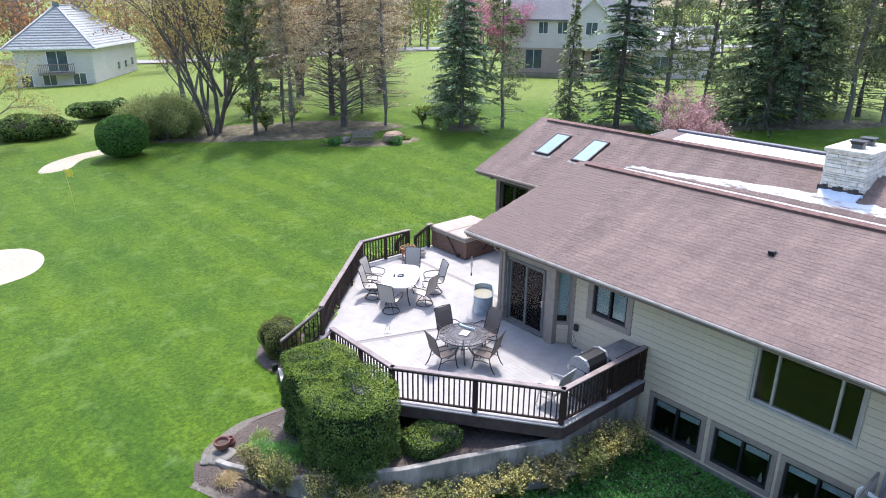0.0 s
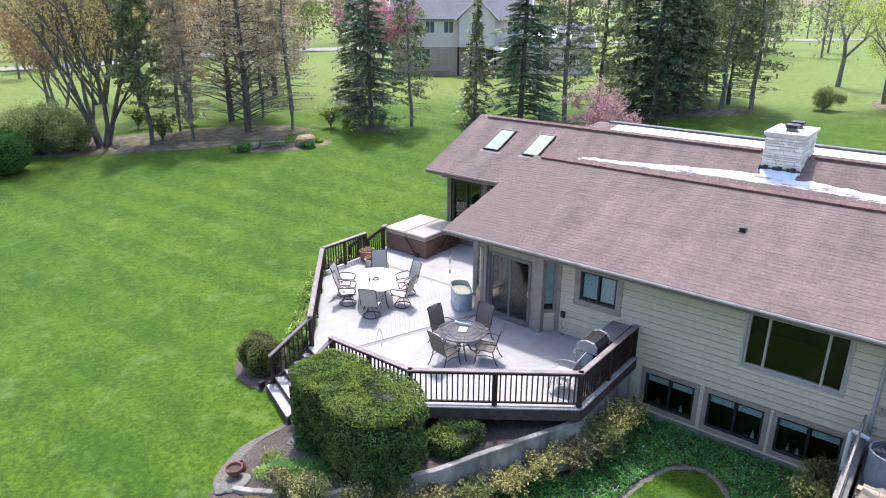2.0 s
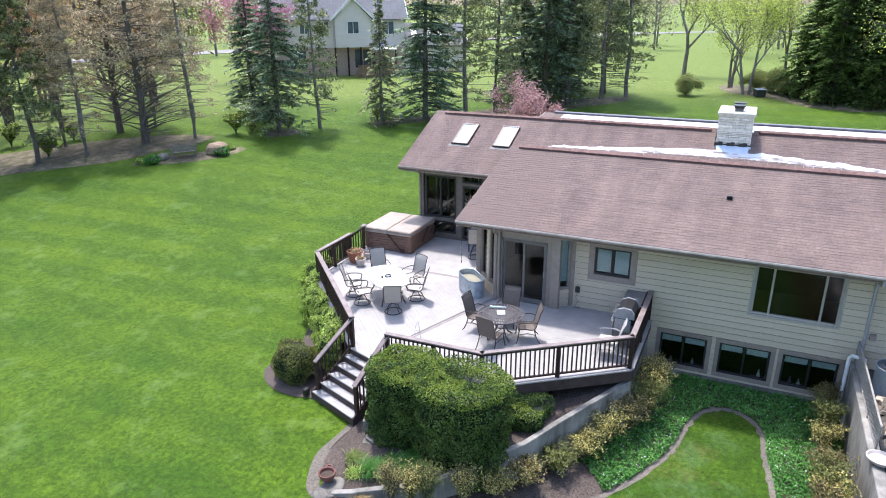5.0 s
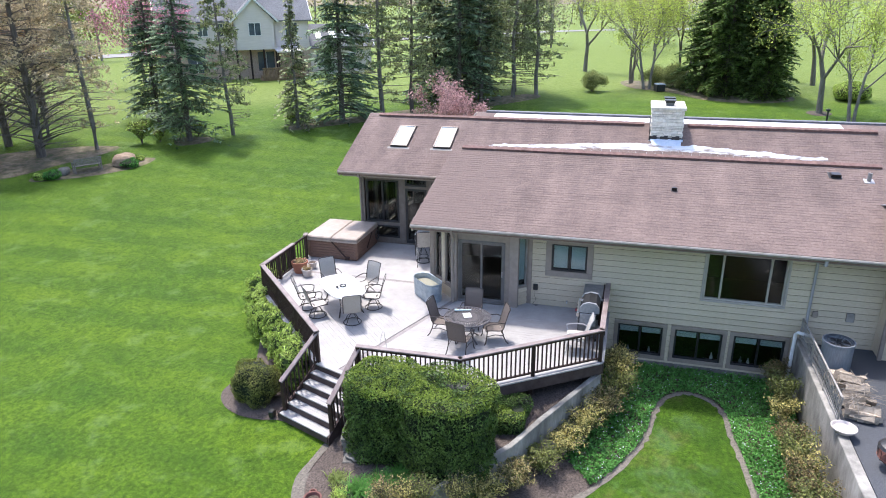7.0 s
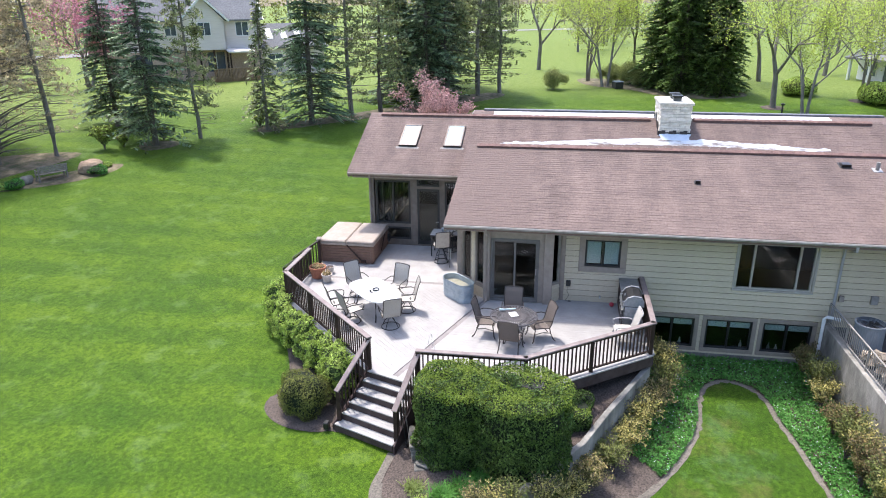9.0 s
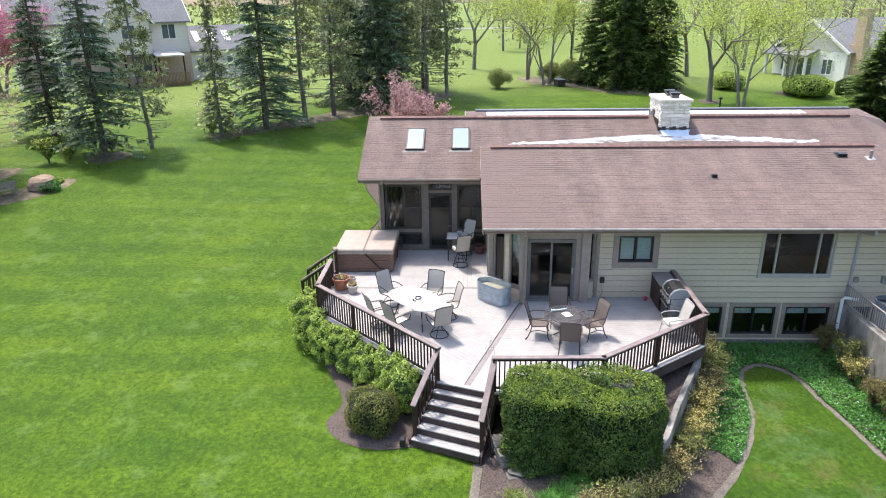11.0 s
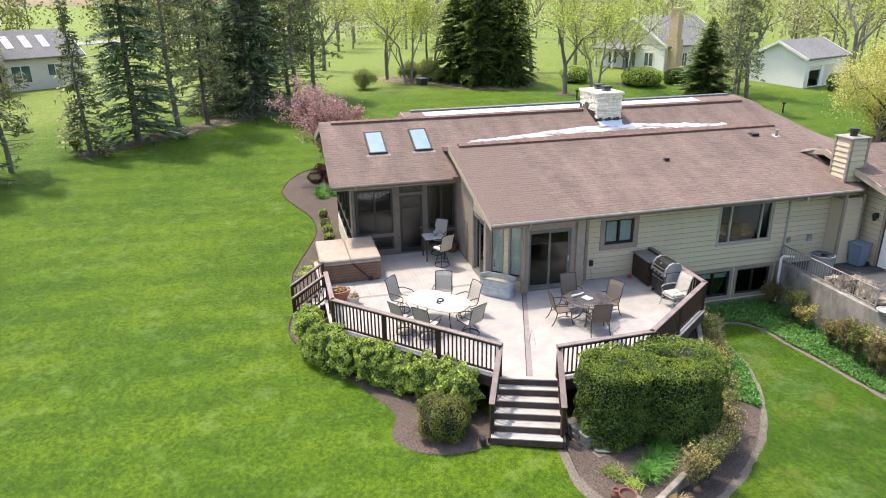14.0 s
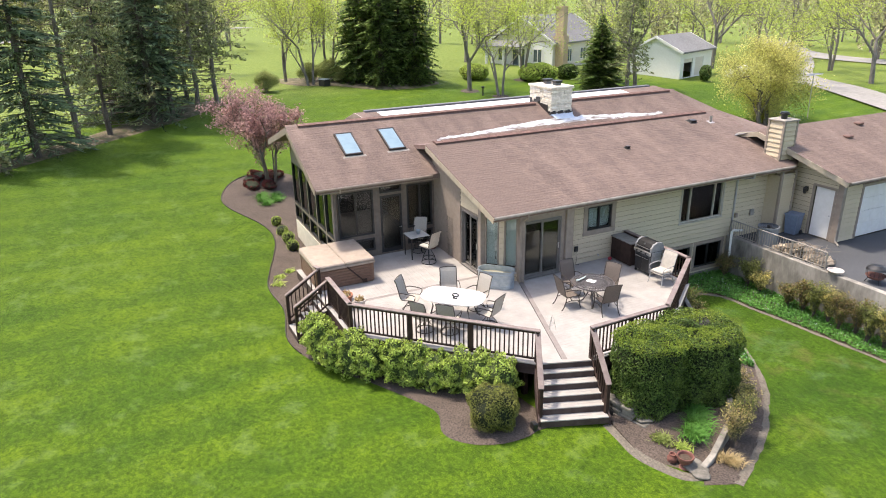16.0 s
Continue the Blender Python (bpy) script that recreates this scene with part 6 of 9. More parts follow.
def pine_meshes(h, spread, clear, limbs, seed, tufts=6, size=0.16, lean=0.03, twigs=7, bare_share=0.8):
    """A pine or larch: dead lower limbs, and limbs with side twigs that carry needles along them."""
    rng, wood, lv = random.Random(seed), Mesh(), Mesh()
    la = rng.uniform(0, 6.28)
    lv_ = Vector((math.cos(la), math.sin(la), 0)) * lean
    at = lambda z: lv_ * z + Vector((0.10 * math.sin(z * 0.8 + seed), 0.10 * math.cos(z * 0.6 + seed), z))
    wood.tube([at(h * k / 9) if k else Vector((0, 0, -0.3)) for k in range(10)], [h * (0.0125 - 0.0112 * k / 9) for k in range(10)], 9)
    for i in range(limbs):
        t = (i + rng.random()) / limbs
        z = clear * 0.3 + (h - clear * 0.3) * t
        bare = z < clear
        a = rng.uniform(0, 6.283)
        length = spread * (0.55 + 0.45 * math.sin(math.pi * min(1, 0.25 + t * 0.75))) * rng.uniform(0.5, 1.1) * (0.85 if bare else 1) * (1.08 - 0.7 * t)
        d, s = Vector((math.cos(a), math.sin(a), 0)), Vector((-math.sin(a), math.cos(a), 0))
        up = rng.uniform(-0.05, 0.35)
        pt = lambda q: at(z) + d * length * q + Vector((0, 0, length * (up * q - 0.22 * q * q) * (1 if not bare else -0.2)))
        wood.tube([pt(0), pt(0.35), pt(0.7), pt(1)], [0.014 + length * 0.006, 0.011 + length * 0.004, 0.008, 0.003], 4)
        n = int(twigs * (0.7 if bare else 1))
        for k in range(n):
            q, sg = 0.25 + 0.72 * (k + rng.random()) / n, rng.choice((-1, 1))
            root = pt(q)
            e = root + (s * sg * 0.26 + d * 0.2) * length * (1.25 - 0.7 * q) + Vector((0, 0, rng.uniform(-0.15, 0.28)))
            wood.tube([root, e], [0.007, 0.003], 3)
            if bare and rng.random() < bare_share:
                continue
            for _ in range(tufts):
                p = root.lerp(e, rng.uniform(0.15, 1.08)) + Vector((rng.gauss(0, 0.07), rng.gauss(0, 0.07), rng.gauss(0.02, 0.06)))
                card(lv, p, (rng.gauss(0, 1), rng.gauss(0, 1), rng.gauss(0.3, 1)), size * 0.26, size * rng.uniform(0.7, 1.3), rng)
    return wood, lv


def larch_meshes(h, spread, seed, limbs=130, twigs=9, tufts=7, size=0.12, bare=0.30):
    """A broad larch: rising limbs from low on the trunk, bare below and hazed with young needles above."""
    rng, wood, lv = random.Random(seed), Mesh(), Mesh()
    wood.tube([Vector((0.05 * math.sin(k), 0.05 * math.cos(k * 1.3), h * k / 8 - (0.3 if k == 0 else 0))) for k in range(9)], [h * (0.020 - 0.0185 * k / 8) for k in range(9)], 9)
    for i in range(limbs):
        t = (i + rng.random()) / limbs
        z = 0.5 + (h - 0.7) * t
        a = rng.uniform(0, 6.283)
        length = spread * (1 - t) ** 0.75 * rng.uniform(0.6, 1.1) * (1.0 if t > 0.06 else 0.85) + 0.25
        d, s = Vector((math.cos(a), math.sin(a), 0)), Vector((-math.sin(a), math.cos(a), 0))
        up = rng.uniform(0.30, 0.75) if t < 0.35 else rng.uniform(0.10, 0.5)
        pt = lambda q: Vector((0, 0, z)) + d * length * q + Vector((0, 0, length * (up * q - 0.25 * q * q)))
        wood.tube([pt(0), pt(0.3), pt(0.65), pt(1)], [0.018 + length * 0.008, 0.014 + length * 0.005, 0.010, 0.004], 5)
        for k in range(twigs):
            q, sg = 0.22 + 0.76 * (k + rng.random()) / twigs, rng.choice((-1, 1))
            root = pt(q)
            e = root + (s * sg * 0.28 + d * 0.22) * length * (1.2 - 0.7 * q) + Vector((0, 0, rng.uniform(-0.1, 0.35)))
            wood.tube([root, root.lerp(e, 0.5) + Vector((0, 0, rng.gauss(0, 0.04))), e], [0.009, 0.006, 0.003], 3)
            if root.z < bare * h * rng.uniform(0.7, 1.4):
                continue
            for _ in range(tufts):
                p = root.lerp(e, rng.uniform(0.1, 1.1)) + Vector((rng.gauss(0, 0.08), rng.gauss(0, 0.08), rng.gauss(0, 0.08)))
                card(lv, p, (rng.gauss(0, 1), rng.gauss(0, 1), rng.gauss(0, 1)), size * 0.4, size * rng.uniform(0.6, 1.2), rng)
    return wood, lv


def leafy_meshes(h, seed, trunks=1, fork=0.25, spread=0.55, levels=4, leaves=6, size=0.07, r0=None, puff=0.25, lift=0.5, upright=1.0, lean=0.38):
    """A broad-leaved tree grown by forking."""
    rng, wood, lv = random.Random(seed), Mesh(), Mesh()

    def grow(p, d, length, r, level):
        n = 3
        pts, q = [p], p
        for k in range(n):
            d = (d + Vector((rng.gauss(0, 0.10), rng.gauss(0, 0.10), rng.gauss(0.03, 0.06) * upright))).normalized()
            q = q + d * length / n
            pts.append(q)
        end = r * (0.62 if level else 0.3)
        wood.tube(pts, [r + (end - r) * k / n for k in range(n + 1)], 8 if level >= levels - 1 else (5 if level > 1 else 3))
        if level <= 2:
            for _ in range(leaves if level < 2 else leaves * 2):
                t = rng.uniform(0.1, 1.1) * n
                k = min(int(t), n - 1)
                c = pts[k].lerp(pts[k + 1], t - k) + Vector((rng.gauss(0, puff), rng.gauss(0, puff), rng.gauss(0, puff)))
                card(lv, c, (rng.gauss(0, 1), rng.gauss(0, 1), rng.gauss(0.6, 1)), size * 0.55 * rng.uniform(0.6, 1.3), size * rng.uniform(0.6, 1.3), rng)
        if level == 0:
            return
        for k in range(rng.choice((3, 3, 4)) if level > 1 else 4):
            a = rng.uniform(0, 6.283)
            side = d.cross(Vector((math.cos(a), math.sin(a), 0.3))).normalized()
            nd = (d + side * spread * rng.uniform(0.6, 1.5) + Vector((0, 0, 0.12 * lift))).normalized()
            start = pts[-1] if k < 2 else pts[rng.randrange(1, n)]
            grow(start, nd, length * rng.uniform(0.58, 0.82), end * rng.uniform(0.7, 0.95), level - 1)

    r0 = r0 or h * 0.016
    for k in range(trunks):
        a = 6.283 * k / trunks + rng.uniform(-0.5, 0.5)
        d = Vector((math.cos(a), math.sin(a), 0)) * (0.0 if trunks == 1 else rng.uniform(0.3 * lean, lean)) + Vector((0, 0, 1))
        grow(Vector((math.cos(a), math.sin(a), 0)) * (0.0 if trunks == 1 else r0 * 1.2) + Vector((0, 0, -0.2)), d.normalized(), h * fork * 1.42, r0 if trunks == 1 else r0 * 0.75, levels)
    return wood, lv


def tree(name, meshes, bark, leaves, label, at, category="tree", group="", scale=1.0, turn=0.0):
    ob = thing(name, label, category, at=pose(*at, 0, 0, turn) @ Matrix.Scale(scale, 4), group=group)
    part("trunk", meshes[0], bark, ob)
    part("crown", meshes[1], leaves, ob)
    return ob


def again(ob, x, y, scale=1.0, turn=0.0, sz=None):
    return copy_thing_scaled(ob, pose(x, y, g(x, y), 0, 0, turn), scale, sz or scale)


def copy_thing_scaled(ob, m, s, sz):
    c = copy_thing(ob, m)
    c.matrix_basis = m @ Matrix.Diagonal((s, s, sz, 1))
    return c


def G(x, y):
    return (x, y, g(x, y))


ROW = "trees beyond the lawn"
spruce_a = tree("spruce", conifer_meshes(12.6, 3.0, 0.9, 40, 9, 201, 0.40, 1.25, top_pow=0.85, thin=0.50, width=0.125, gap=0.05), BARK, SPRUCE, "blue-green spruce with drooping tiered branches", G(32.2, 36.3), group=ROW)
spruce_b = tree("spruce", conifer_meshes(14.6, 3.5, 0.7, 44, 9, 202, 0.36, 1.25, top_pow=0.85, thin=0.45, width=0.13, gap=0.05), BARK, SPRUCE, "tall dense dark green spruce", G(40.6, 29.0), group=ROW)
sparse = tree("spruce", conifer_meshes(8.8, 1.9, 0.6, 32, 7, 203, 0.85, 0.9, gap=0.10, thin=0.2), GREYBARK, PINE, "thin ragged spruce with hanging branches", G(38.0, 31.3), group=ROW)
slim = tree("pine", pine_meshes(11.5, 2.4, 2.2, 90, 204, 6, 0.17), GREYBARK, PINE, "slim open pine with pale grey trunk", G(34.7, 34.6), group=ROW)
pine_a = tree("pine", pine_meshes(15.5, 3.6, 3.4, 130, 205, 6, 0.19), GREYBARK, PINE, "tall pine with a long bare trunk", G(43.4, 26.8), group=ROW)
pine_b = tree("pine", pine_meshes(15.5, 3.7, 2.4, 130, 206, 6, 0.19), BARK, PINE, "tall dark pine with ragged branches", G(45.2, 25.0), group=ROW)
for kind_, x, y, k, turn in ((spruce_b, 48.4, 22.0, 1.02, 80), (spruce_b, 50.6, 24.6, 1.0, 200), (pine_b, 50.6, 20.6, 1.0, 120), (spruce_a, 52.4, 21.6, 1.2, 310), (pine_a, 53.4, 18.4, 1.0, 60),
                             (pine_b, 56.6, 18.8, 0.95, 10), (pine_a, 55.2, 16.6, 0.98, 250), (spruce_b, 55.5, 23.0, 1.0, 20), (pine_b, 60.5, 22.0, 1.0, 70), (spruce_a, 36.0, 41.5, 0.9, 40)):
    again(kind_, x, y, k, turn)
rusty = tree("larch", larch_meshes(14.0, 5.6, 207, 150, 9, 6), BARK, RUST, "spreading larch with bare lower limbs and rusty spring needles", G(26.1, 42.4), group=ROW)
thin_a = tree("larch", pine_meshes(14.0, 2.8, 4.0, 130, 208, 9, 0.13, twigs=8, bare_share=0.85), GREYBARK, RUST, "slender larch with thin brown spring needles", G(28.4, 40.4), group=ROW)
again(rusty, 27.6, 46.5, 0.9, 120)
again(thin_a, 22.6, 43.7, 0.95, 90)
again(thin_a, 23.6, 47.0, 0.9, 190)
again(thin_a, 29.5, 45.2, 0.9, 250)
tree("pine", pine_meshes(12.5, 2.5, 3.2, 120, 209, 14, 0.17), BARK, PINE, "narrow green pine among bare trees", G(20.6, 45.6), group=ROW)
multi = tree("maple", leafy_meshes(13.5, 210, 4, 0.27, 0.42, 4, 8, 0.09, 0.24, 0.35, 0.6), BARK, GOLD, "multi-stemmed maple with sparse golden spring buds", G(18.7, 48.6), group=ROW)
big = tree("oak", leafy_meshes(14.0, 211, 1, 0.28, 0.6, 4, 6, 0.09, 0.45, 0.3), BARK, GOLD, "stout dark-trunked tree with thin spring leaf", G(24.7, 54.0), group=ROW)
russet = tree("maple", leafy_meshes(12.0, 212, 2, 0.25, 0.55, 4, 14, 0.10, 0.2, 0.4), GREYBARK, RUSTBUD, "spring maple with russet buds", G(22.5, 64.0), group=ROW)
for kind_, x, y, k, turn in ((russet, 24.0, 70.0, 0.95, 70), (big, 30.5, 57.0, 0.95, 100), (russet, 33.0, 62.0, 1.0, 40), (rusty, 36.0, 52.0, 0.95, 250), (multi, 27.0, 66.0, 1.0, 80), (russet, 39.5, 57.0, 0.9, 200), (multi, 43.0, 66.0, 1.0, 10)):
    again(kind_, x, y, k, turn)
tree("redbud", leafy_meshes(11.5, 231, 2, 0.22, 0.60, 4, 20, 0.10, 0.24, 0.34), GREYBARK, leaf("magenta_blossom", (0.40, 0.13, 0.20), (0.62, 0.30, 0.38), 0.5, 0.4), "far tree in bright magenta blossom beside the grey house", G(54.6, 57.2), group=ROW)
tree("maple", leafy_meshes(8.5, 218, 2, 0.25, 0.6, 4, 10, 0.09, 0.14, 0.35), GREYBARK, GOLD, "pale spring tree with sparse young leaf", G(4.6, 56.0))

lime = tree("maple", leafy_meshes(13.5, 213, 2, 0.21, 0.60, 4, 13, 0.085, 0.20, 0.34, lean=0.2), GREYBARK, SPRING, "young maple in fresh yellow-green leaf", G(64.1, 8.6), group="spring trees behind the house")
lime_one = tree("maple", leafy_meshes(14.0, 214, 1, 0.21, 0.70, 4, 15, 0.085, 0.24, 0.36), GREYBARK, SPRING, "spreading maple in fresh yellow-green leaf", G(51.6, -5.6), group="spring trees behind the house")
for kind_, x, y, k, turn in ((lime, 60.3, 7.1, 0.95, 100), (lime, 48.3, -7.0, 0.9, 40), (lime, 65.0, 3.8, 1.05, 310), (lime, 54.2, -13.0, 0.95, 200), (lime_one, 46.0, -20.5, 0.9, 260), (lime_one, 56.0, -41.0, 1.2, 30), (lime, 48.0, -51.5, 1.2, 120),
                             (lime_one, 38.7, -44.8, 1.05, 220), (lime_one, 66.0, -8.0, 1.0, 310), (lime, 74.0, -2.0, 1.2, 10), (lime_one, 76.0, 14.0, 1.1, 70), (lime_one, 66.0, -34.0, 1.1, 140), (lime, 62.0, -47.0, 1.15, 60), (lime_one, 43.5, -35.5, 0.85, 15),
                             (lime, 34.0, -52.0, 1.0, 90), (lime_one, 72.0, -16.0, 1.0, 190)):
    again(kind_, x, y, k, turn)
golden = tree("magnolia", leafy_meshes(8.4, 215, 3, 0.15, 1.0, 4, 62, 0.055, 0.16, 0.30, -0.2), BARK, leaf("golden_leaf", (0.48, 0.47, 0.14), (0.68, 0.64, 0.25), 0.4, 0.5), "low spreading tree with golden-green spring leaf", G(31.4, -20.4))
golden.matrix_basis = pose(*G(31.4, -20.4)) @ Matrix.Diagonal((1.4, 1.4, 1.5, 1))
for i, (x, y, s) in enumerate(((60.2, 2.2, 1.0), (58.0, 0.6, 1.05), (59.4, -2.0, 1.1), (57.2, -2.6, 0.95), (62.0, -0.6, 1.1))):
    if i == 0:
        cedar = tree("cedar", conifer_meshes(11.0, 2.9, 0.1, 46, 10, 216, 0.5, 1.1, top_pow=0.55, thin=0.0, width=0.20), BARK, CEDAR, "dense dark evergreen reaching the ground", G(x, y), group="dark evergreens behind the house")
    else:
        again(cedar, x, y, s, 70 * i)
again(cedar, 45.0, -15.4, 0.98, 30, 0.56)
again(cedar, 46.4, -16.6, 0.75, 130, 0.62)
again(slim, 42.6, -16.4, 1.0, 30)
again(slim, 47.6, -20.8, 1.0, 130)
pink = tree("crabapple", leafy_meshes(7.6, 217, 3, 0.19, 0.55, 4, 20, 0.075, 0.12, 0.12, 0.7), BARK, PINK, "crabapple in dusty pink blossom with purple young leaf", G(31.5, 17.5))
tree("cherry", leafy_meshes(9.0, 219, 1, 0.22, 0.6, 4, 30, 0.10, 0.16, 0.3), GREYBARK, leaf("rose_blossom", (0.50, 0.20, 0.25), (0.70, 0.38, 0.42), 0.3, 0.35), "rounded tree in deep pink blossom", G(54.5, 57.5), scale=1.1)

# shrubs in the distance
THICKET = leaf("thicket_leaf", (0.22, 0.26, 0.08), (0.36, 0.39, 0.15), 0.45, 0.4)
BOXLEAF = leaf("box_leaf", (0.045, 0.12, 0.02), (0.10, 0.21, 0.04), 0.4, 0.25)
bush("round_bush", (12.1, 47.6, g(12.1, 47.6)), (1.65, 1.65, 1.36), 9000, 0.085, BOXLEAF, "round clipped bright green bush by the sand path", power=0.95, seed=301, lump=0.08, freq=0.8)
bush("juniper", (8.6, 58.4, g(8.6, 58.4)), (3.0, 1.5, 0.85), 6000, 0.12, CEDAR, "low spreading dark evergreen", power=0.9, seed=302, lump=0.3, freq=0.7)
bush("juniper", (14.6, 63.6, g(14.6, 63.6)), (2.4, 1.4, 0.85), 4200, 0.12, CEDAR, "low spreading dark evergreen", power=0.9, seed=303, lump=0.3, freq=0.7)
lilac = tree("lilac", leafy_meshes(4.6, 304, 6, 0.17, 0.62, 4, 16, 0.07, 0.05, 0.22, 0.3), GREYBARK, THICKET, "loose olive-green shrub thicket", G(15.6, 50.0), "shrub", "thicket by the sand path")
for x, y, k, turn in ((14.4, 51.2, 0.95, 70), (16.9, 51.4, 1.05, 160), (15.4, 52.6, 1.0, 220), (17.2, 49.4, 0.8, 300)):
    again(lilac, x, y, k, turn)
for i, (x, y, s) in enumerate(((30.5, 38.7, 0.85), (31.4, 38.0, 0.4), (33.6, 36.6, 0.45), (21.6, 46.0, 0.8), (39.0, 32.3, 0.4), (22.6, 51.0, 1.0), (25.0, 48.0, 0.7))):
    arching("viburnum", (x, y, g(x, y)), 1.7 * s, 1.0 * s, 46, 26, SHRUB, "open twiggy green shrub at the tree line", 310 + i, size=0.10, group="shrubs at the tree line")
for x, y, k, turn in ((57.8, 11.9, 0.62, 20), (61.8, 4.6, 0.75, 100), (63.0, 6.4, 0.65, 200), (60.4, 4.0, 0.5, 300)):
    again(lilac, x, y, k, turn)
bush("round_bush", (53.4, -14.3, g(53.4, -14.3)), (2.0, 1.8, 0.8), 5200, 0.10, SHRUB, "broad clipped green bush", power=0.8, seed=305, lump=0.1)
bush("round_bush", (57.0, -9.0, g(57, -9)), (1.5, 1.3, 0.7), 3000, 0.10, SHRUB, "clipped green bush near the far house", power=0.8, seed=306, lump=0.1)
bush("round_bush", (53.2, -17.8, g(53.2, -17.8)), (1.1, 1.0, 0.7), 2400, 0.10, HEDGE, "clipped green bush near the far house", power=0.8, seed=307, lump=0.1)

# litter under the tree row
bed("needle_litter", curve([(14.7, 50.7), (17.1, 47.2), (20.2, 43.6), (22.6, 41.2), (25.1, 40.3), (27.6, 39.4), (29.4, 39.6), (28.4, 42.4), (26.0, 45.6), (21.8, 49.6), (17.6, 52.6)]), LITTER, "brown needle and leaf litter under the larches", "ground litter", grid=1.2, rough=0.08)
bed("needle_litter", curve([(31.0, 36.4), (32.0, 35.3), (33.3, 35.2), (33.4, 36.5), (32.4, 37.5)]), LITTER, "brown needles round the foot of a spruce", "ground litter", grid=0.6, rough=0.06)
bed("needle_litter", curve([(37.2, 31.4), (38.8, 29.9), (42.2, 26.6), (46.3, 22.4), (50.0, 19.0), (53.6, 16.2), (55.2, 16.8), (53.8, 19.6), (50.0, 22.8), (45.6, 26.2), (41.6, 29.6), (38.6, 32.0)]), LITTER, "brown needle litter under the tall spruces and pines", "ground litter", grid=1.0, rough=0.08)
bed("mulch_bed", curve([(22.3, 39.4), (24.0, 37.0), (26.1, 35.7), (28.0, 35.8), (27.6, 37.0), (25.5, 38.1), (23.7, 39.9)]), LITTER, "small mulch bed round the garden bench", grid=0.6)
bed("mulch_bed", curve([(55.6, 2.4), (54.8, -1.6), (56.6, -4.8), (61.0, -3.4), (63.5, 1.0), (66.5, 5.0), (66.5, 9.4), (61.2, 8.6), (58.6, 5.0)]), LITTER, "mulch bed under the dark evergreens", grid=1.2, rough=0.06)
for x, y, r in ((51.6, -5.6, 0.9), (48.3, -7.0, 0.8), (54.2, -13.0, 0.9), (31.4, -20.4, 0.8)):
    bed("mulch_bed", [(x + r * math.cos(k * 0.4), y + r * math.sin(k * 0.4)) for k in range(16)], MULCH, "ring of mulch round a tree", grid=0.5)
bed("sand_path", curve([(6.8, 46.8), (7.8, 49.1), (10.2, 50.7), (12.2, 50.6), (11.9, 49.4), (9.8, 48.8), (8.4, 46.8)]), SAND, "pale sand strip at the lawn's edge", "sand", grid=0.6)
bed("sand_bunker", curve([(-1.5, 31.0), (1.0, 33.4), (3.4, 33.0), (4.1, 31.4), (3.4, 29.6), (1.6, 28.9), (-1.0, 29.0)]), SAND, "pale sand bunker in the lawn", "sand", grid=0.6)


# ---------------------------------------------------------------- deck furniture
def sheet(profile, y0, y1, thick=0.014, sag=0.0):
    """A bent sheet: profile of (x, z), across y0 to y1."""
    m, n, k = Mesh(), len(profile), 5
    for j in range(k):
        t = j / (k - 1)
        dip = sag * math.sin(math.pi * t)
        for x, z in profile:
            m.v.append((x, y0 + (y1 - y0) * t, z - dip))
    top = len(m.v)
    m.v += [(x - thick * 0.4, y, z - thick) for x, y, z in m.v]
    for j in range(k - 1):
        for i in range(n - 1):
            a = j * n + i
            m.f += [(a, a + n, a + n + 1, a + 1), (top + a, top + a + 1, top + a + n + 1, top + a + n)]
    for i in range(n - 1):
        a, b = i, (k - 1) * n + i
        m.f += [(a, a + 1, top + a + 1, top + a), (b + 1, b, top + b, top + b + 1)]
    for j in range(k - 1):
        a, b = j * n, j * n + n - 1
        m.f += [(a + n, a, top + a, top + a + n), (b, b + n, top + b + n, top + b)]
    return m


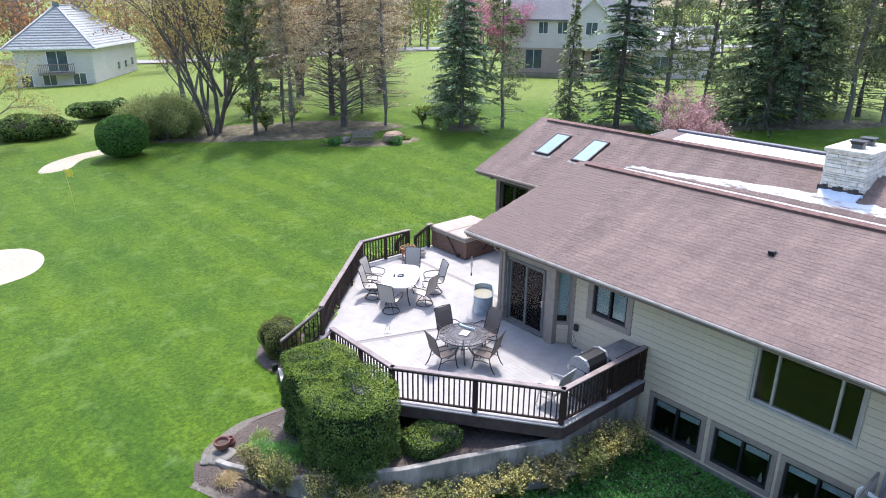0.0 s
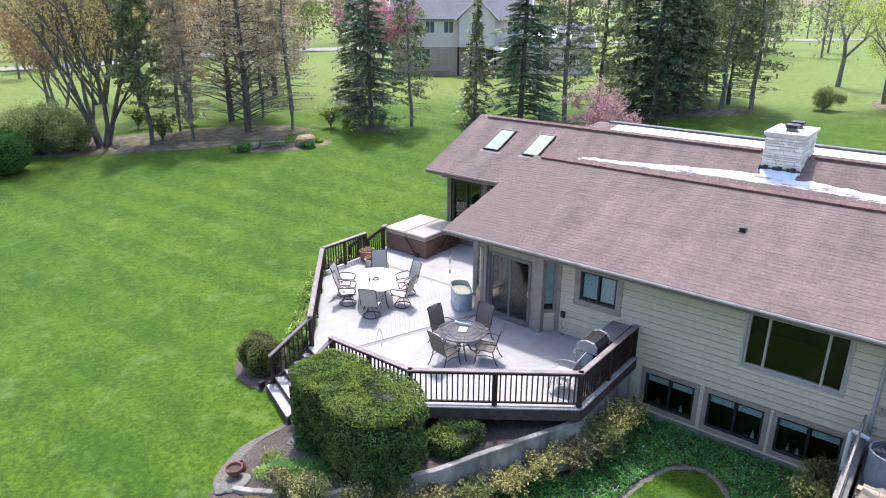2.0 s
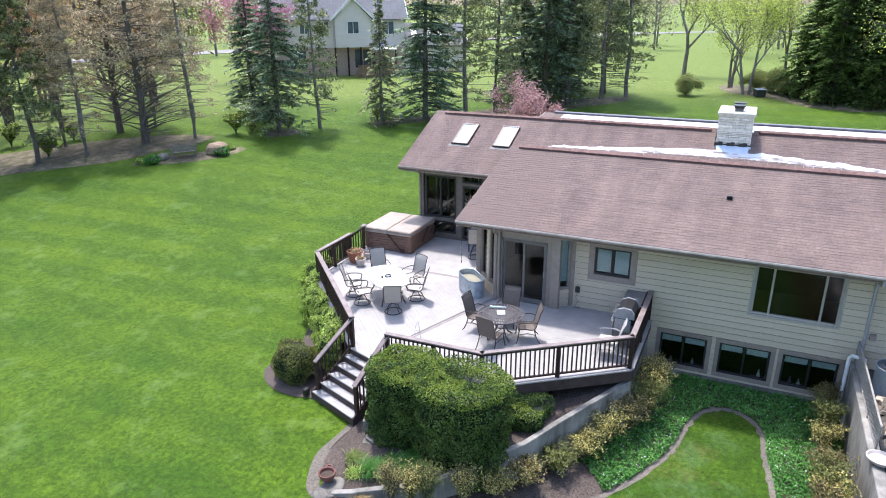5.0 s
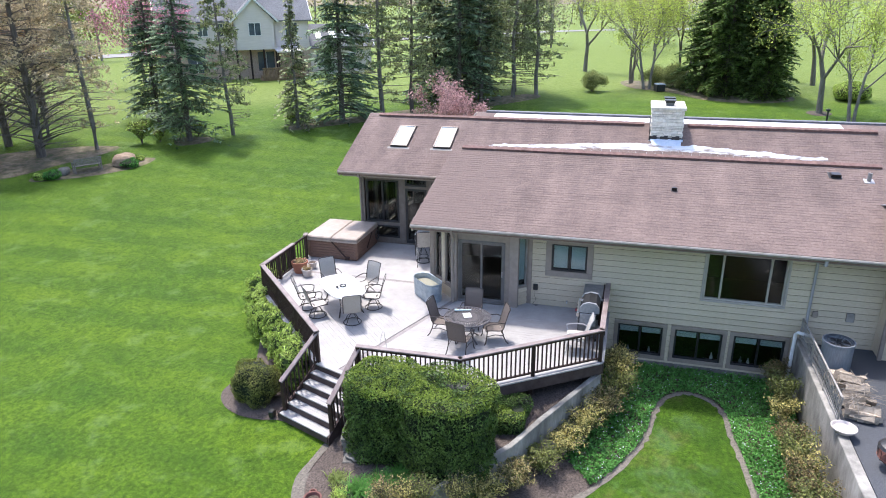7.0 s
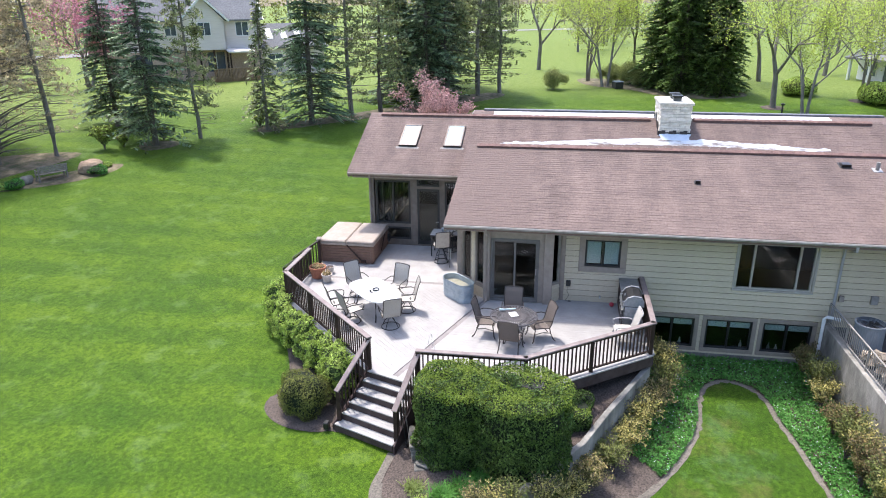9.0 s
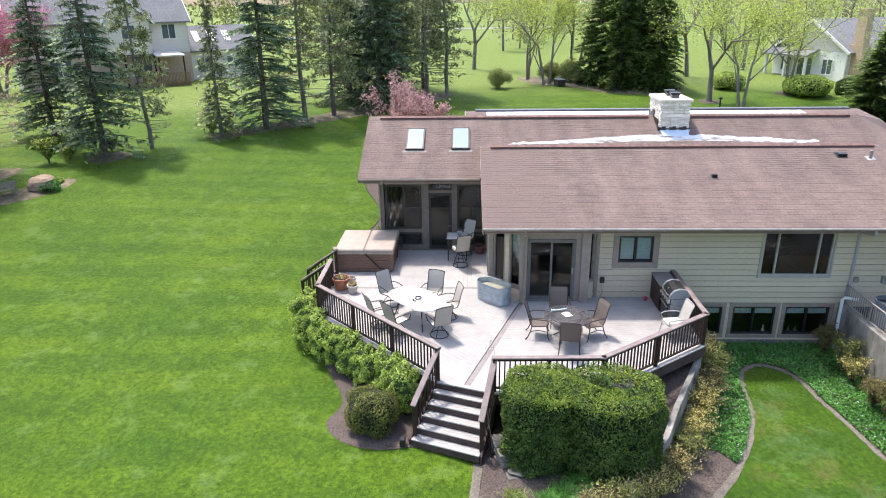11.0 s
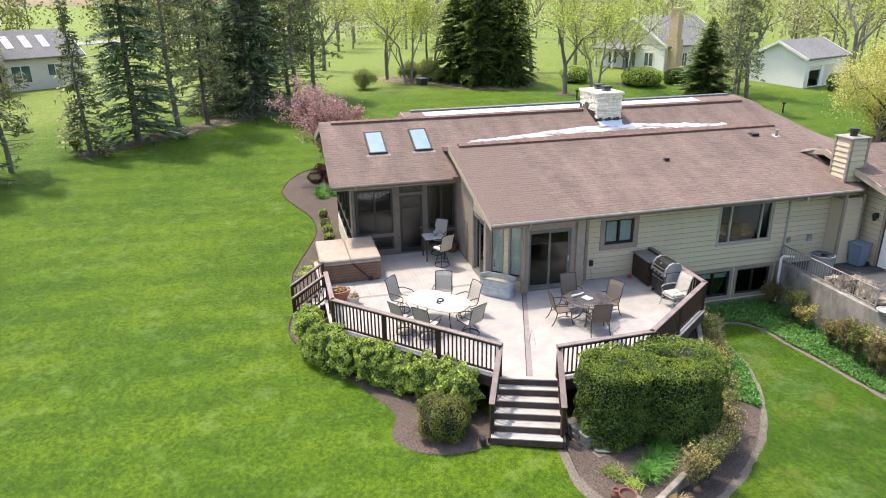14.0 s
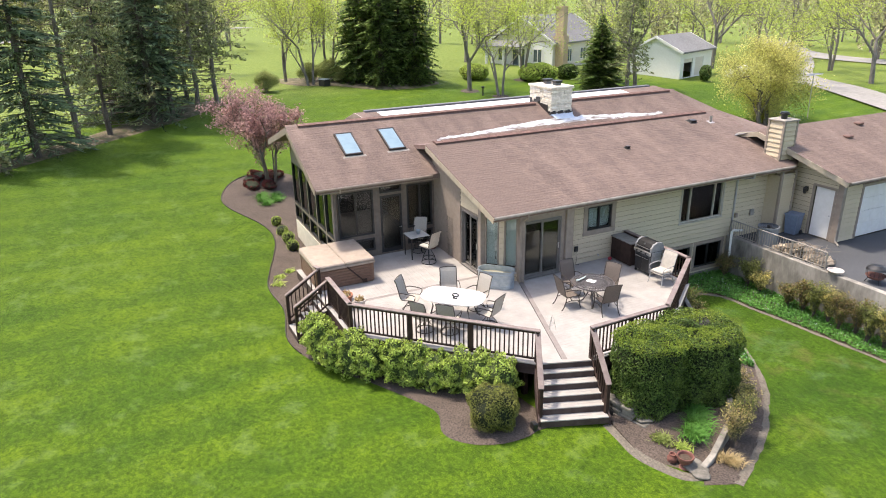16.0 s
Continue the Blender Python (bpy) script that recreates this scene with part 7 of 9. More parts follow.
def sling_chair(label, at, sling, metal, base="ring", lift=0.0, cushion=None, group=""):
    """An outdoor armchair with a sling seat; it faces +x."""
    ob = thing("patio_chair", label, "chair", at=at, group=group)
    prof = [(0.27, 0.405 + lift), (0.20, 0.43 + lift), (0.05, 0.425 + lift), (-0.12, 0.405 + lift), (-0.20, 0.42 + lift), (-0.245, 0.50 + lift), (-0.30, 0.72 + lift), (-0.36, 0.93 + lift), (-0.41, 1.04 + lift)]
    part("seat", sheet(prof[:5], -0.25, 0.25, sag=0.015), sling, ob)
    part("backrest", sheet(prof[4:], -0.25, 0.25, sag=0.0), sling, ob)
    for s in (-1, 1):
        y = 0.265 * s
        part("side_rail", Mesh().tube([(x, y, z) for x, z in prof], 0.014, 6), metal, ob)
        part("armrest", Mesh().tube([(-0.27, y, 0.62 + lift), (-0.16, y * 1.14, 0.655 + lift), (0.02, y * 1.18, 0.65 + lift), (0.20, y * 1.16, 0.635 + lift), (0.27, y * 1.14, 0.60 + lift), (0.265, y * 1.08, 0.52 + lift), (0.22, y, 0.43 + lift)], 0.015, 6), metal, ob)
    part("top_bar", Mesh().tube([(-0.41, -0.265, 1.04 + lift), (-0.422, -0.13, 1.055 + lift), (-0.425, 0, 1.06 + lift), (-0.422, 0.13, 1.055 + lift), (-0.41, 0.265, 1.04 + lift)], 0.014, 6), metal, ob)
    if base == "ring":
        part("ring", Mesh().tube([(0.27 * math.cos(a * math.pi / 10), 0.27 * math.sin(a * math.pi / 10), 0.018) for a in range(20)], 0.014, 6, closed=True), metal, ob)
        for s in ((1, 1), (1, -1), (-1, 1), (-1, -1)):
            part("leg", Mesh().tube([(0.19 * s[0], 0.19 * s[1], 0.02), (0.14 * s[0], 0.14 * s[1], 0.16 + lift * 0.5), (0.05 * s[0], 0.05 * s[1], 0.30 + lift), (0, 0, 0.36 + lift)], 0.012, 6), metal, ob)
        part("swivel_post", Mesh().tube([(0, 0, 0.28 + lift), (0, 0, 0.39 + lift)], 0.03, 10).box(-0.16, 0.16, -0.2, 0.2, 0.375 + lift, 0.395 + lift, 0.004), metal, ob)
        if lift:
            part("foot_ring", Mesh().tube([(0.2 * math.cos(a * math.pi / 8), 0.2 * math.sin(a * math.pi / 8), 0.2) for a in range(16)], 0.01, 6, closed=True), metal, ob)
    else:
        for s in (-1, 1):
            y = 0.265 * s
            part("leg", Mesh().tube([(0.22, y, 0.43), (0.25, y, 0.25), (0.27, y * 1.05, 0.08), (0.31, y * 1.08, 0.0)], 0.016, 6), metal, ob)
            part("leg", Mesh().tube([(-0.19, y, 0.42), (-0.23, y, 0.25), (-0.30, y * 1.05, 0.08), (-0.37, y * 1.08, 0.0)], 0.016, 6), metal, ob)
            part("stretcher", Mesh().tube([(0.25, y, 0.25), (0.0, y, 0.30), (-0.23, y, 0.25)], 0.011, 6), metal, ob)
    if cushion:
        part("cushion", Mesh().box(-0.2, 0.26, -0.24, 0.24, 0.42 + lift, 0.49 + lift, 0.03), cushion, ob, "pale cream seat cushion")
    return ob


def face(x, y, tx, ty, z=D, off=0.0):
    return pose(x, y, z, 0, 0, math.degrees(math.atan2(ty - y, tx - x)) + off)


# white table with six swivel chairs
T1, A1 = Vector((11.92, 16.26)), radians(44)
U1 = Vector((math.cos(A1), math.sin(A1)))
tb = thing("patio_table", "large white rounded-corner patio table on dark metal legs", "table", at=pose(T1.x, T1.y, D, 0, 0, 44))
m = Mesh()
outline = []
for k in range(32):
    a = 2 * math.pi * k / 32
    e = 0.62
    outline.append((0.98 * math.copysign(abs(math.cos(a)) ** e, math.cos(a)), 0.58 * math.copysign(abs(math.sin(a)) ** e, math.sin(a))))
m.prism([(x * 0.985, y * 0.985) for x, y in outline], 0.70, 0.708).prism(outline, 0.708, 0.733).prism([(x * 0.99, y * 0.99) for x, y in outline], 0.733, 0.739)
part("tabletop", m, WHITE, tb)
for sx in (-1, 1):
    for sy in (-1, 1):
        part("leg", Mesh().tube([(0.60 * sx, 0.32 * sy, 0.70), (0.55 * sx, 0.28 * sy, 0.45), (0.62 * sx, 0.33 * sy, 0.15), (0.72 * sx, 0.40 * sy, 0.0)], 0.022, 8), DARKMETAL, tb)
part("apron", Mesh().tube([(-0.6, -0.32, 0.66), (0.6, -0.32, 0.66), (0.6, 0.32, 0.66), (-0.6, 0.32, 0.66)], 0.015, 6, closed=True), DARKMETAL, tb)
ring = thing("candle_ring", "small black metal ring ornament on the white table", "ornament", at=pose(T1.x - 0.05, T1.y - 0.05, D + 0.74))
part("ring", Mesh().tube([(0.11 * math.cos(a * math.pi / 8), 0.09 * math.sin(a * math.pi / 8), 0.03) for a in range(16)], 0.02, 6, closed=True), BLACK, ring)
part("stand", Mesh().box(-0.18, -0.13, 0.1, 0.16, 0.0, 0.07, 0.01).box(-0.22, -0.2, 0.04, 0.12, 0, 0.04, 0.006), BLACK, ring)
for x, y, off in ((13.05, 17.18, 8), (10.98, 15.55, -6), (12.98, 15.85, 10), (12.14, 15.32, -6), (11.60, 17.36, 6), (11.15, 16.78, -8)):
    p = Vector((x, y))
    q = T1 + U1 * (p - T1).dot(U1) * 0.35
    sling_chair("swivel patio chair with pale grey sling seat and high back", face(p.x, p.y, q.x, q.y, off=off), SLING, DARKMETAL, "ring", group="chairs round the white table")

# round cast table with four chairs
T2 = Vector((10.79, 11.92))
tb = thing("patio_table", "round dark cast-metal table with a pierced top", "table", at=pose(T2.x, T2.y, D, 0, 0, 10))
for r in (0.655, 0.50, 0.33, 0.15):
    part("rim", Mesh().tube([(r * math.cos(a * math.pi / 20), r * math.sin(a * math.pi / 20), 0.715) for a in range(40)], 0.022 if r > 0.6 else 0.012, 6, closed=True), TABLEMETAL, tb)
for k in range(44):
    a = 2 * math.pi * k / 44
    c, s = math.cos(a), math.sin(a)
    part("slat", Mesh().beam((0.15 * c, 0.15 * s, 0.715), (0.65 * c, 0.65 * s, 0.715), 0.034, 0.012), TABLEMETAL, tb)
part("hub", Mesh().lathe([(0.0, 0.705), (0.155, 0.706), (0.155, 0.722), (0.0, 0.724)], 20), TABLEMETAL, tb)
for k in range(4):
    a = math.pi / 4 + k * math.pi / 2
    c, s = math.cos(a), math.sin(a)
    part("leg", Mesh().tube([(0.42 * c, 0.42 * s, 0.70), (0.22 * c, 0.22 * s, 0.55), (0.13 * c, 0.13 * s, 0.35), (0.26 * c, 0.26 * s, 0.12), (0.42 * c, 0.42 * s, 0.0)], 0.024, 8), TABLEMETAL, tb)
part("brace", Mesh().tube([(0.15 * math.cos(a * math.pi / 6), 0.15 * math.sin(a * math.pi / 6), 0.33) for a in range(12)], 0.012, 6, closed=True), TABLEMETAL, tb)
solo("paper", Mesh().box(-0.14, 0.14, -0.11, 0.11, 0.0, 0.006), WHITE, "white sheet of paper lying on the round table", "paper", at=pose(T2.x + 0.05, T2.y + 0.02, D + 0.74, 0, 0, 25))
solo("rolled_towel", Mesh().tube([(-0.25, 0, 0.03), (-0.08, 0.02, 0.035), (0.1, 0.0, 0.03), (0.22, -0.02, 0.04)], [0.018, 0.025, 0.024, 0.04], 8), material("pale_blue_cloth", two((0.45, 0.58, 0.58), (0.62, 0.72, 0.70)), 0.8, 8), "pale blue-green rolled cloth on the round table", "towel", at=pose(T2.x + 0.3, T2.y + 0.22, D + 0.735, 0, 0, 110))
for x, y, off in ((10.98, 12.70, 8), (11.68, 12.02, -6), (10.96, 11.20, 10), (10.08, 11.94, -8)):
    sling_chair("brown woven sling patio chair with curved metal legs", face(x, y, T2.x, T2.y, off=off), BROWNSLING, DARKMETAL, "legs", group="chairs round the cast-metal table")

# cream chair by the railing
sling_chair("cream sling armchair with pale metal frame beside the grill", pose(10.98, 8.88, D, 0, 0, 96), CREAM, DOWNSPOUT, "legs", cushion=CREAM)

# bar set by the sunroom
tb = thing("bar_table", "tall square glass-topped bar table with black legs", "table", at=pose(17.22, 15.12, D))
part("tabletop", Mesh().box(-0.37, 0.37, -0.38, 0.38, 0.84, 0.87, 0.006), material("frosted_top", two((0.42, 0.42, 0.40), (0.52, 0.52, 0.50)), 0.2, 5), tb, "pale glass tabletop")
for sx in (-1, 1):
    for sy in (-1, 1):
        part("leg", Mesh().box(0.33 * sx - 0.02, 0.33 * sx + 0.02, 0.34 * sy - 0.02, 0.34 * sy + 0.02, 0, 0.84, 0.004), BLACK, tb)
part("rim", Mesh().tube([(-0.38, -0.39, 0.845), (0.38, -0.39, 0.845), (0.38, 0.39, 0.845), (-0.38, 0.39, 0.845)], 0.016, 6, closed=True), BLACK, tb)
solo("flower_pot", Mesh().lathe([(0.06, 0), (0.085, 0.14), (0.095, 0.15), (0.095, 0.17), (0.075, 0.17), (0.07, 0.12), (0, 0.12)], 14), METALGREY, "small grey metal pot on the bar table", "pot", at=pose(17.2, 15.05, D + 0.87), smooth=True)
sling_chair("tall swivel bar chair with a cream cushion and black frame", face(16.40, 15.0, 17.2, 15.2, off=8), CREAM, BLACK, "ring", lift=0.22, cushion=CREAM, group="bar chairs")
sling_chair("tall swivel bar chair with grey sling and black frame", face(17.62, 14.86, 17.2, 15.2), SLING, BLACK, "ring", lift=0.22, group="bar chairs")


def pot(name, at, r, h, mat, label, plant=None, seed=1):
    ob = thing(name, label, "flower pot", at=pose(*at))
    part("vessel", Mesh().lathe([(r * 0.62, 0), (r * 0.70, 0.02), (r * 0.90, h * 0.80), (r, h * 0.82), (r, h), (r * 0.88, h), (r * 0.84, h * 0.86), (0, h * 0.86)], 24), mat, ob, smooth=False)
    part("soil", Mesh().lathe([(0, h * 0.87), (r * 0.83, h * 0.87), (r * 0.4, h * 0.90), (0, h * 0.91)], 16), SOIL, ob)
    if plant:
        rng, m = random.Random(seed), Mesh()
        for _ in range(90):
            a, q = rng.uniform(0, 6.28), r * rng.uniform(0, 0.8)
            p = Vector((math.cos(a) * q, math.sin(a) * q, h * 0.9 + rng.uniform(0, 0.12)))
            card(m, p, (0, 0, 1), 0.018, 0.06, rng, 0.9)
        part("dry_stems", m, plant, ob)
    return ob


pot("flower_pot", (14.25, 18.98, D), 0.30, 0.42, TERRA, "large terracotta pot with dead stems", DRYGRASS, 1)
pot("flower_pot", (13.95, 18.55, D), 0.19, 0.28, PALEPOT, "small pale clay pot with dry soil", DRYGRASS, 2)
pot("flower_pot", (14.72, 18.72, D), 0.17, 0.24, PALEPOT, "small pale clay pot with dry soil")
pot("flower_pot", (17.68, 14.28, D), 0.22, 0.32, OLDTERRA, "round brown glazed pot by the sunroom wall")

# hot tub
tub = thing("hot_tub", "square hot tub with brown cladding and closed tan cover", "hot tub", at=pose(15.72, 17.38, D))
TW, TL = 2.12, 2.04
part("shell", Mesh().box(0.06, TW - 0.06, 0.06, TL - 0.06, 0, 0.76), TUBSIDE, tub)
for k in range(7):
    z0 = 0.04 + k * 0.103
    m = Mesh()
    m.box(0.02, 0.06, 0.12, TL - 0.12, z0, z0 + 0.095, 0.008).box(TW - 0.06, TW - 0.02, 0.12, TL - 0.12, z0, z0 + 0.095, 0.008).box(0.12, TW - 0.12, 0.02, 0.06, z0, z0 + 0.095, 0.008).box(0.12, TW - 0.12, TL - 0.06, TL - 0.02, z0, z0 + 0.095, 0.008)
    part("cladding_board", m, TUBSIDE, tub)
for x in (0.0, TW - 0.16):
    for y in (0.0, TL - 0.16):
        part("corner_panel", Mesh().box(x, x + 0.16, y, y + 0.16, 0.02, 0.76, 0.05), TUBSIDE, tub)
for y0, y1 in ((-0.02, TL / 2 - 0.006), (TL / 2 + 0.006, TL + 0.02)):
    half_ = part("cover_half", Mesh().box(-0.03, TW + 0.03, y0, y1, 0.765, 0.88, 0.035), TUBCOVER, tub, "padded tan vinyl cover")
    part("skirt", Mesh().box(-0.035, TW + 0.035, y0 - (0.004 if y0 < 0 else 0), y1 + (0.004 if y0 > 0 else 0), 0.70, 0.775, 0.006), TUBCOVER, half_)
part("cover_lifter", Mesh().beam((-0.06, 0.98, 0.72), (-0.06, 0.40, 0.10), 0.03, 0.05, 0.005).box(-0.08, 0.02, 0.3, 0.46, 0.05, 0.16, 0.01), BROWN, tub, "dark lever of the cover lifter")
part("cover_lifter", Mesh().beam((1.4, -0.06, 0.72), (0.85, -0.06, 0.25), 0.03, 0.05, 0.005), BROWN, tub, "dark lever of the cover lifter")
m = Mesh()
for k in range(3):
    m.tube([(1.75 + 0.16 * math.cos(a * math.pi / 8) - 0.02 * k, -0.12 - 0.02 * k, 0.5 + 0.18 * math.sin(a * math.pi / 8)) for a in range(16)], 0.012, 6, closed=True)
solo("garden_hose", m, BLACK, "coiled black hose hanging by the hot tub", "hose", at=pose(15.72, 17.38, D))

# galvanised trough
tr = thing("stock_tank", "oval galvanised metal stock tank half filled", "trough", at=pose(13.38, 13.90, D, 0, 0, 47))
wall_ = [(0.28, 0.0), (0.285, 0.10), (0.295, 0.115), (0.285, 0.13), (0.288, 0.30), (0.298, 0.315), (0.288, 0.33), (0.292, 0.50), (0.302, 0.515), (0.292, 0.53), (0.295, 0.60), (0.312, 0.605), (0.312, 0.625), (0.285, 0.62), (0.28, 0.30), (0.0, 0.30)]
part("tank", Mesh().lathe(wall_, 32, stretch=0.32), METALGREY, tr)
part("contents", Mesh().lathe([(0.0, 0.44), (0.283, 0.44), (0.0, 0.445)], 32, stretch=0.32), material("tan_water", two((0.28, 0.26, 0.18), (0.40, 0.37, 0.27)), 0.3, 4), tr, "murky tan contents")
for s in (-1, 1):
    part("handle", Mesh().tube([(s * 0.61, -0.06, 0.55), (s * 0.66, -0.04, 0.53), (s * 0.66, 0.04, 0.53), (s * 0.61, 0.06, 0.55)], 0.008, 6), STEEL, tr)

# grill and cabinet
CASTALU = material("cast_aluminium", two((0.21, 0.22, 0.235), (0.30, 0.31, 0.325)), 0.5, 12, metal=0.3)
gr = thing("gas_grill", "stainless and black gas grill with a domed lid", "grill", at=pose(11.92, 8.62, D, 0, 0, 0))
for x in (-0.34, 0.0):
    part("cabinet_door", Mesh().box(x + 0.01, x + 0.33, 0.27, 0.295, 0.14, 0.68, 0.008), BLACK, gr)
    part("door_handle", Mesh().tube([(x + 0.05, 0.30, 0.62), (x + 0.05, 0.33, 0.62), (x + 0.29, 0.33, 0.62), (x + 0.29, 0.30, 0.62)], 0.01, 6), STEEL, gr)
part("cabinet", Mesh().box(-0.36, 0.36, -0.24, 0.27, 0.12, 0.70, 0.01), GREYPANEL, gr)
part("firebox", Mesh().box(-0.38, 0.38, -0.27, 0.28, 0.70, 0.90, 0.02), LID, gr)
part("control_panel", Mesh().box(-0.40, 0.40, 0.26, 0.34, 0.76, 0.88, 0.015), STEEL, gr)
for x in (-0.22, 0.0, 0.22):
    part("knob", Mesh().tube([(x, 0.34, 0.82), (x, 0.375, 0.82)], 0.028, 12), BLACK, gr)
LIDLINE = [(-0.27, 0.90), (-0.26, 1.05), (-0.18, 1.17), (0.02, 1.20), (0.17, 1.14), (0.26, 1.02), (0.28, 0.90)]
n = len(LIDLINE)


def lid_slice(x0, x1, grow):
    return Mesh().add([(x, y * grow, 0.90 + (z - 0.90) * grow) for x in (x0, x1) for y, z in LIDLINE], [(k, k + 1, n + k + 1, n + k) for k in range(n - 1)] + [tuple(range(n))[::-1], tuple(range(n, 2 * n)), (n - 1, 0, n, 2 * n - 1)])


part("lid", lid_slice(-0.34, 0.34, 1.0), LID, gr, "black enamel lid")
for x in (-0.37, 0.37):
    part("lid_end", lid_slice(x - 0.035, x + 0.035, 1.05), CASTALU, gr, "silver cast end cap")
part("thermometer", Mesh().tube([(0.0, 0.215, 1.09), (0.0, 0.235, 1.10)], 0.035, 12), STEEL, gr)
part("lid_handle", Mesh().tube([(-0.28, 0.26, 0.98), (-0.28, 0.32, 1.0), (0.28, 0.32, 1.0), (0.28, 0.26, 0.98)], 0.014, 8), STEEL, gr)
for s in (-1, 1):
    part("side_shelf", Mesh().box(s * 0.385, s * 0.41, -0.2, 0.24, 0.50, 0.875, 0.01), CASTALU, gr, "side shelf folded down")
for x in (-0.33, 0.33):
    for y in (-0.2, 0.22):
        part("caster", Mesh().tube([(x - 0.015, y, 0.05), (x + 0.015, y, 0.05)], 0.05, 12).box(x - 0.02, x + 0.02, y - 0.02, y + 0.02, 0.07, 0.13), BLACK, gr)
cb = thing("storage_cabinet", "dark brown outdoor storage cabinet with grey top", "cabinet", at=pose(13.08, 8.58, D))
part("body", Mesh().box(-0.52, 0.52, -0.28, 0.27, 0.03, 0.85, 0.008), BROWN, cb)
part("top", Mesh().box(-0.56, 0.56, -0.32, 0.31, 0.85, 0.89, 0.008), material("slate_top", two((0.16, 0.15, 0.14), (0.25, 0.24, 0.23)), 0.35, 5, bump=0.1), cb)
for x in (-0.51, 0.005):
    part("door", Mesh().box(x, x + 0.505, 0.27, 0.295, 0.06, 0.82, 0.006), BROWN, cb)
part("backsplash", Mesh().box(-0.5, 0.5, -0.3, -0.26, 0.89, 0.95, 0.006), BROWN, cb)
solo("toy_ball", Mesh().lathe([(0.0, 0.0), (0.05, 0.02), (0.075, 0.075), (0.05, 0.13), (0.0, 0.15)], 14), material("red_plastic", two((0.42, 0.04, 0.06), (0.5, 0.06, 0.08)), 0.4, 5), "small red ball on the deck by the cabinet", "ball", at=pose(13.4, 9.06, D), smooth=True)

# small deck things
ob = thing("outdoor_outlet", "black outdoor outlet box with a dangling cord", "outlet", at=pose(13.69, 10.42, 1.72))
part("box", Mesh().box(-0.07, 0.0, -0.07, 0.07, -0.1, 0.1, 0.012), BLACK, ob)
part("cord", Mesh().tube([(-0.05, 0.0, -0.1), (-0.09, 0.03, -0.25), (-0.05, -0.04, -0.40), (-0.12, 0.06, -0.55), (-0.16, -0.05, -0.58), (-0.10, -0.12, -0.585), (-0.06, -0.02, -0.586)], 0.007, 5), BLACK, ob)
solo("hose_bib", Mesh().tube([(0, 0, 0), (-0.06, 0, 0), (-0.08, 0, -0.04)], 0.018, 8).lathe([(0.0, 0.03), (0.035, 0.035), (0.0, 0.045)], 8, (-0.05, 0, 0)), STEEL, "small metal hose tap on the siding", "tap", at=pose(13.69, 9.42, 1.32))
m = Mesh()
for a in (0, 2.09, 4.19):
    m.tube([(0.13 * math.cos(a), 0.13 * math.sin(a), 0), (0.05 * math.cos(a), 0.05 * math.sin(a), 0.38), (0, 0, 0.48)], 0.006, 5)
m.tube([(0.08 * math.cos(a * math.pi / 6), 0.08 * math.sin(a * math.pi / 6), 0.22) for a in range(12)], 0.005, 5, closed=True)
solo("wire_plant_stand", m, STEEL, "thin wire plant stand standing on the deck", "plant stand", at=pose(9.83, 14.1, D))
ob = thing("wind_chime", "thin hanging wind chime under the roof corner", "wind chime", at=pose(13.05, 14.12, 3.5))
part("chain", Mesh().tube([(0, 0, 0), (0, 0, -1.15)], 0.006, 5), BLACK, ob)
for k in range(5):
    a = k * 1.257
    part("chime_tube", Mesh().tube([(0.03 * math.cos(a), 0.03 * math.sin(a), -0.62), (0.03 * math.cos(a), 0.03 * math.sin(a), -0.95)], 0.006, 5), STEEL, ob)
part("sail", Mesh().box(-0.03, 0.03, -0.006, 0.006, -1.25, -1.15, 0.004), BROWN, ob)
m = Mesh()
for k in range(3):
    m.beam((16.45 + 0.14 * k, 14.03, D), (16.40 + 0.19 * k, 14.03, D + 1.55), 0.02, 0.012)
for k in range(6):
    m.beam((16.38, 14.045, D + 0.2 + 0.24 * k), (16.84, 14.045, D + 0.2 + 0.24 * k), 0.012, 0.02)
solo("trellis", m, OLDWOOD, "narrow brown wooden trellis leaning on the wall", "trellis")
ob = thing("landscape_lamp", "small black box lamp beside the bottom step", "lamp", at=pose(7.32, 16.32, g(7.3, 16.3)))
part("housing", Mesh().box(-0.09, 0.09, -0.07, 0.07, 0.05, 0.24, 0.02), BLACK, ob)
part("stand", Mesh().box(-0.06, 0.06, -0.05, 0.05, -0.03, 0.06, 0.01), BLACK, ob)
for i, (dx, dy) in enumerate(((0.0, 0.0), (0.10, -0.06))):
    ob = thing("garden_tool", "long-handled garden tool leaning on the stair railing", "garden tool", at=pose(6.98 + dx, 14.18 + dy, 0.0))
    part("shaft", Mesh().tube([(0, 0, 0.0), (0.14, 0.16, 1.15)], 0.014, 6), OLDWOOD if i else BLACK, ob)
    part("blade", Mesh().box(-0.09, 0.09, -0.012, 0.012, -0.05, 0.14, 0.006, pose(0, 0, 0, 12)), BLACK, ob)

# pavers, urn and flat stones in the raised bed
rng = random.Random(12)
for layer in range(6):
    a, k = 0.0, 0
    while a < 0.85:
        w, d, h = rng.uniform(0.13, 0.24), rng.uniform(0.13, 0.19), 0.088
        a += w
        x, y = 7.32 - a * 0.95, 14.02 - a * 0.27 + rng.uniform(-0.03, 0.03)
        solo("ledge_stone", Mesh().box(-w + 0.006, w - 0.006, -d, d, 0.0, h, 0.014), FLAG, "rough grey stone stacked in a low ledge beside the stairs", "stone", at=pose(x, y, -0.16 + 0.09 * layer, rng.uniform(-1.5, 1.5), rng.uniform(-1.5, 1.5), 16 + rng.uniform(-6, 6)), group="stacked stones by the stairs")
        a += w


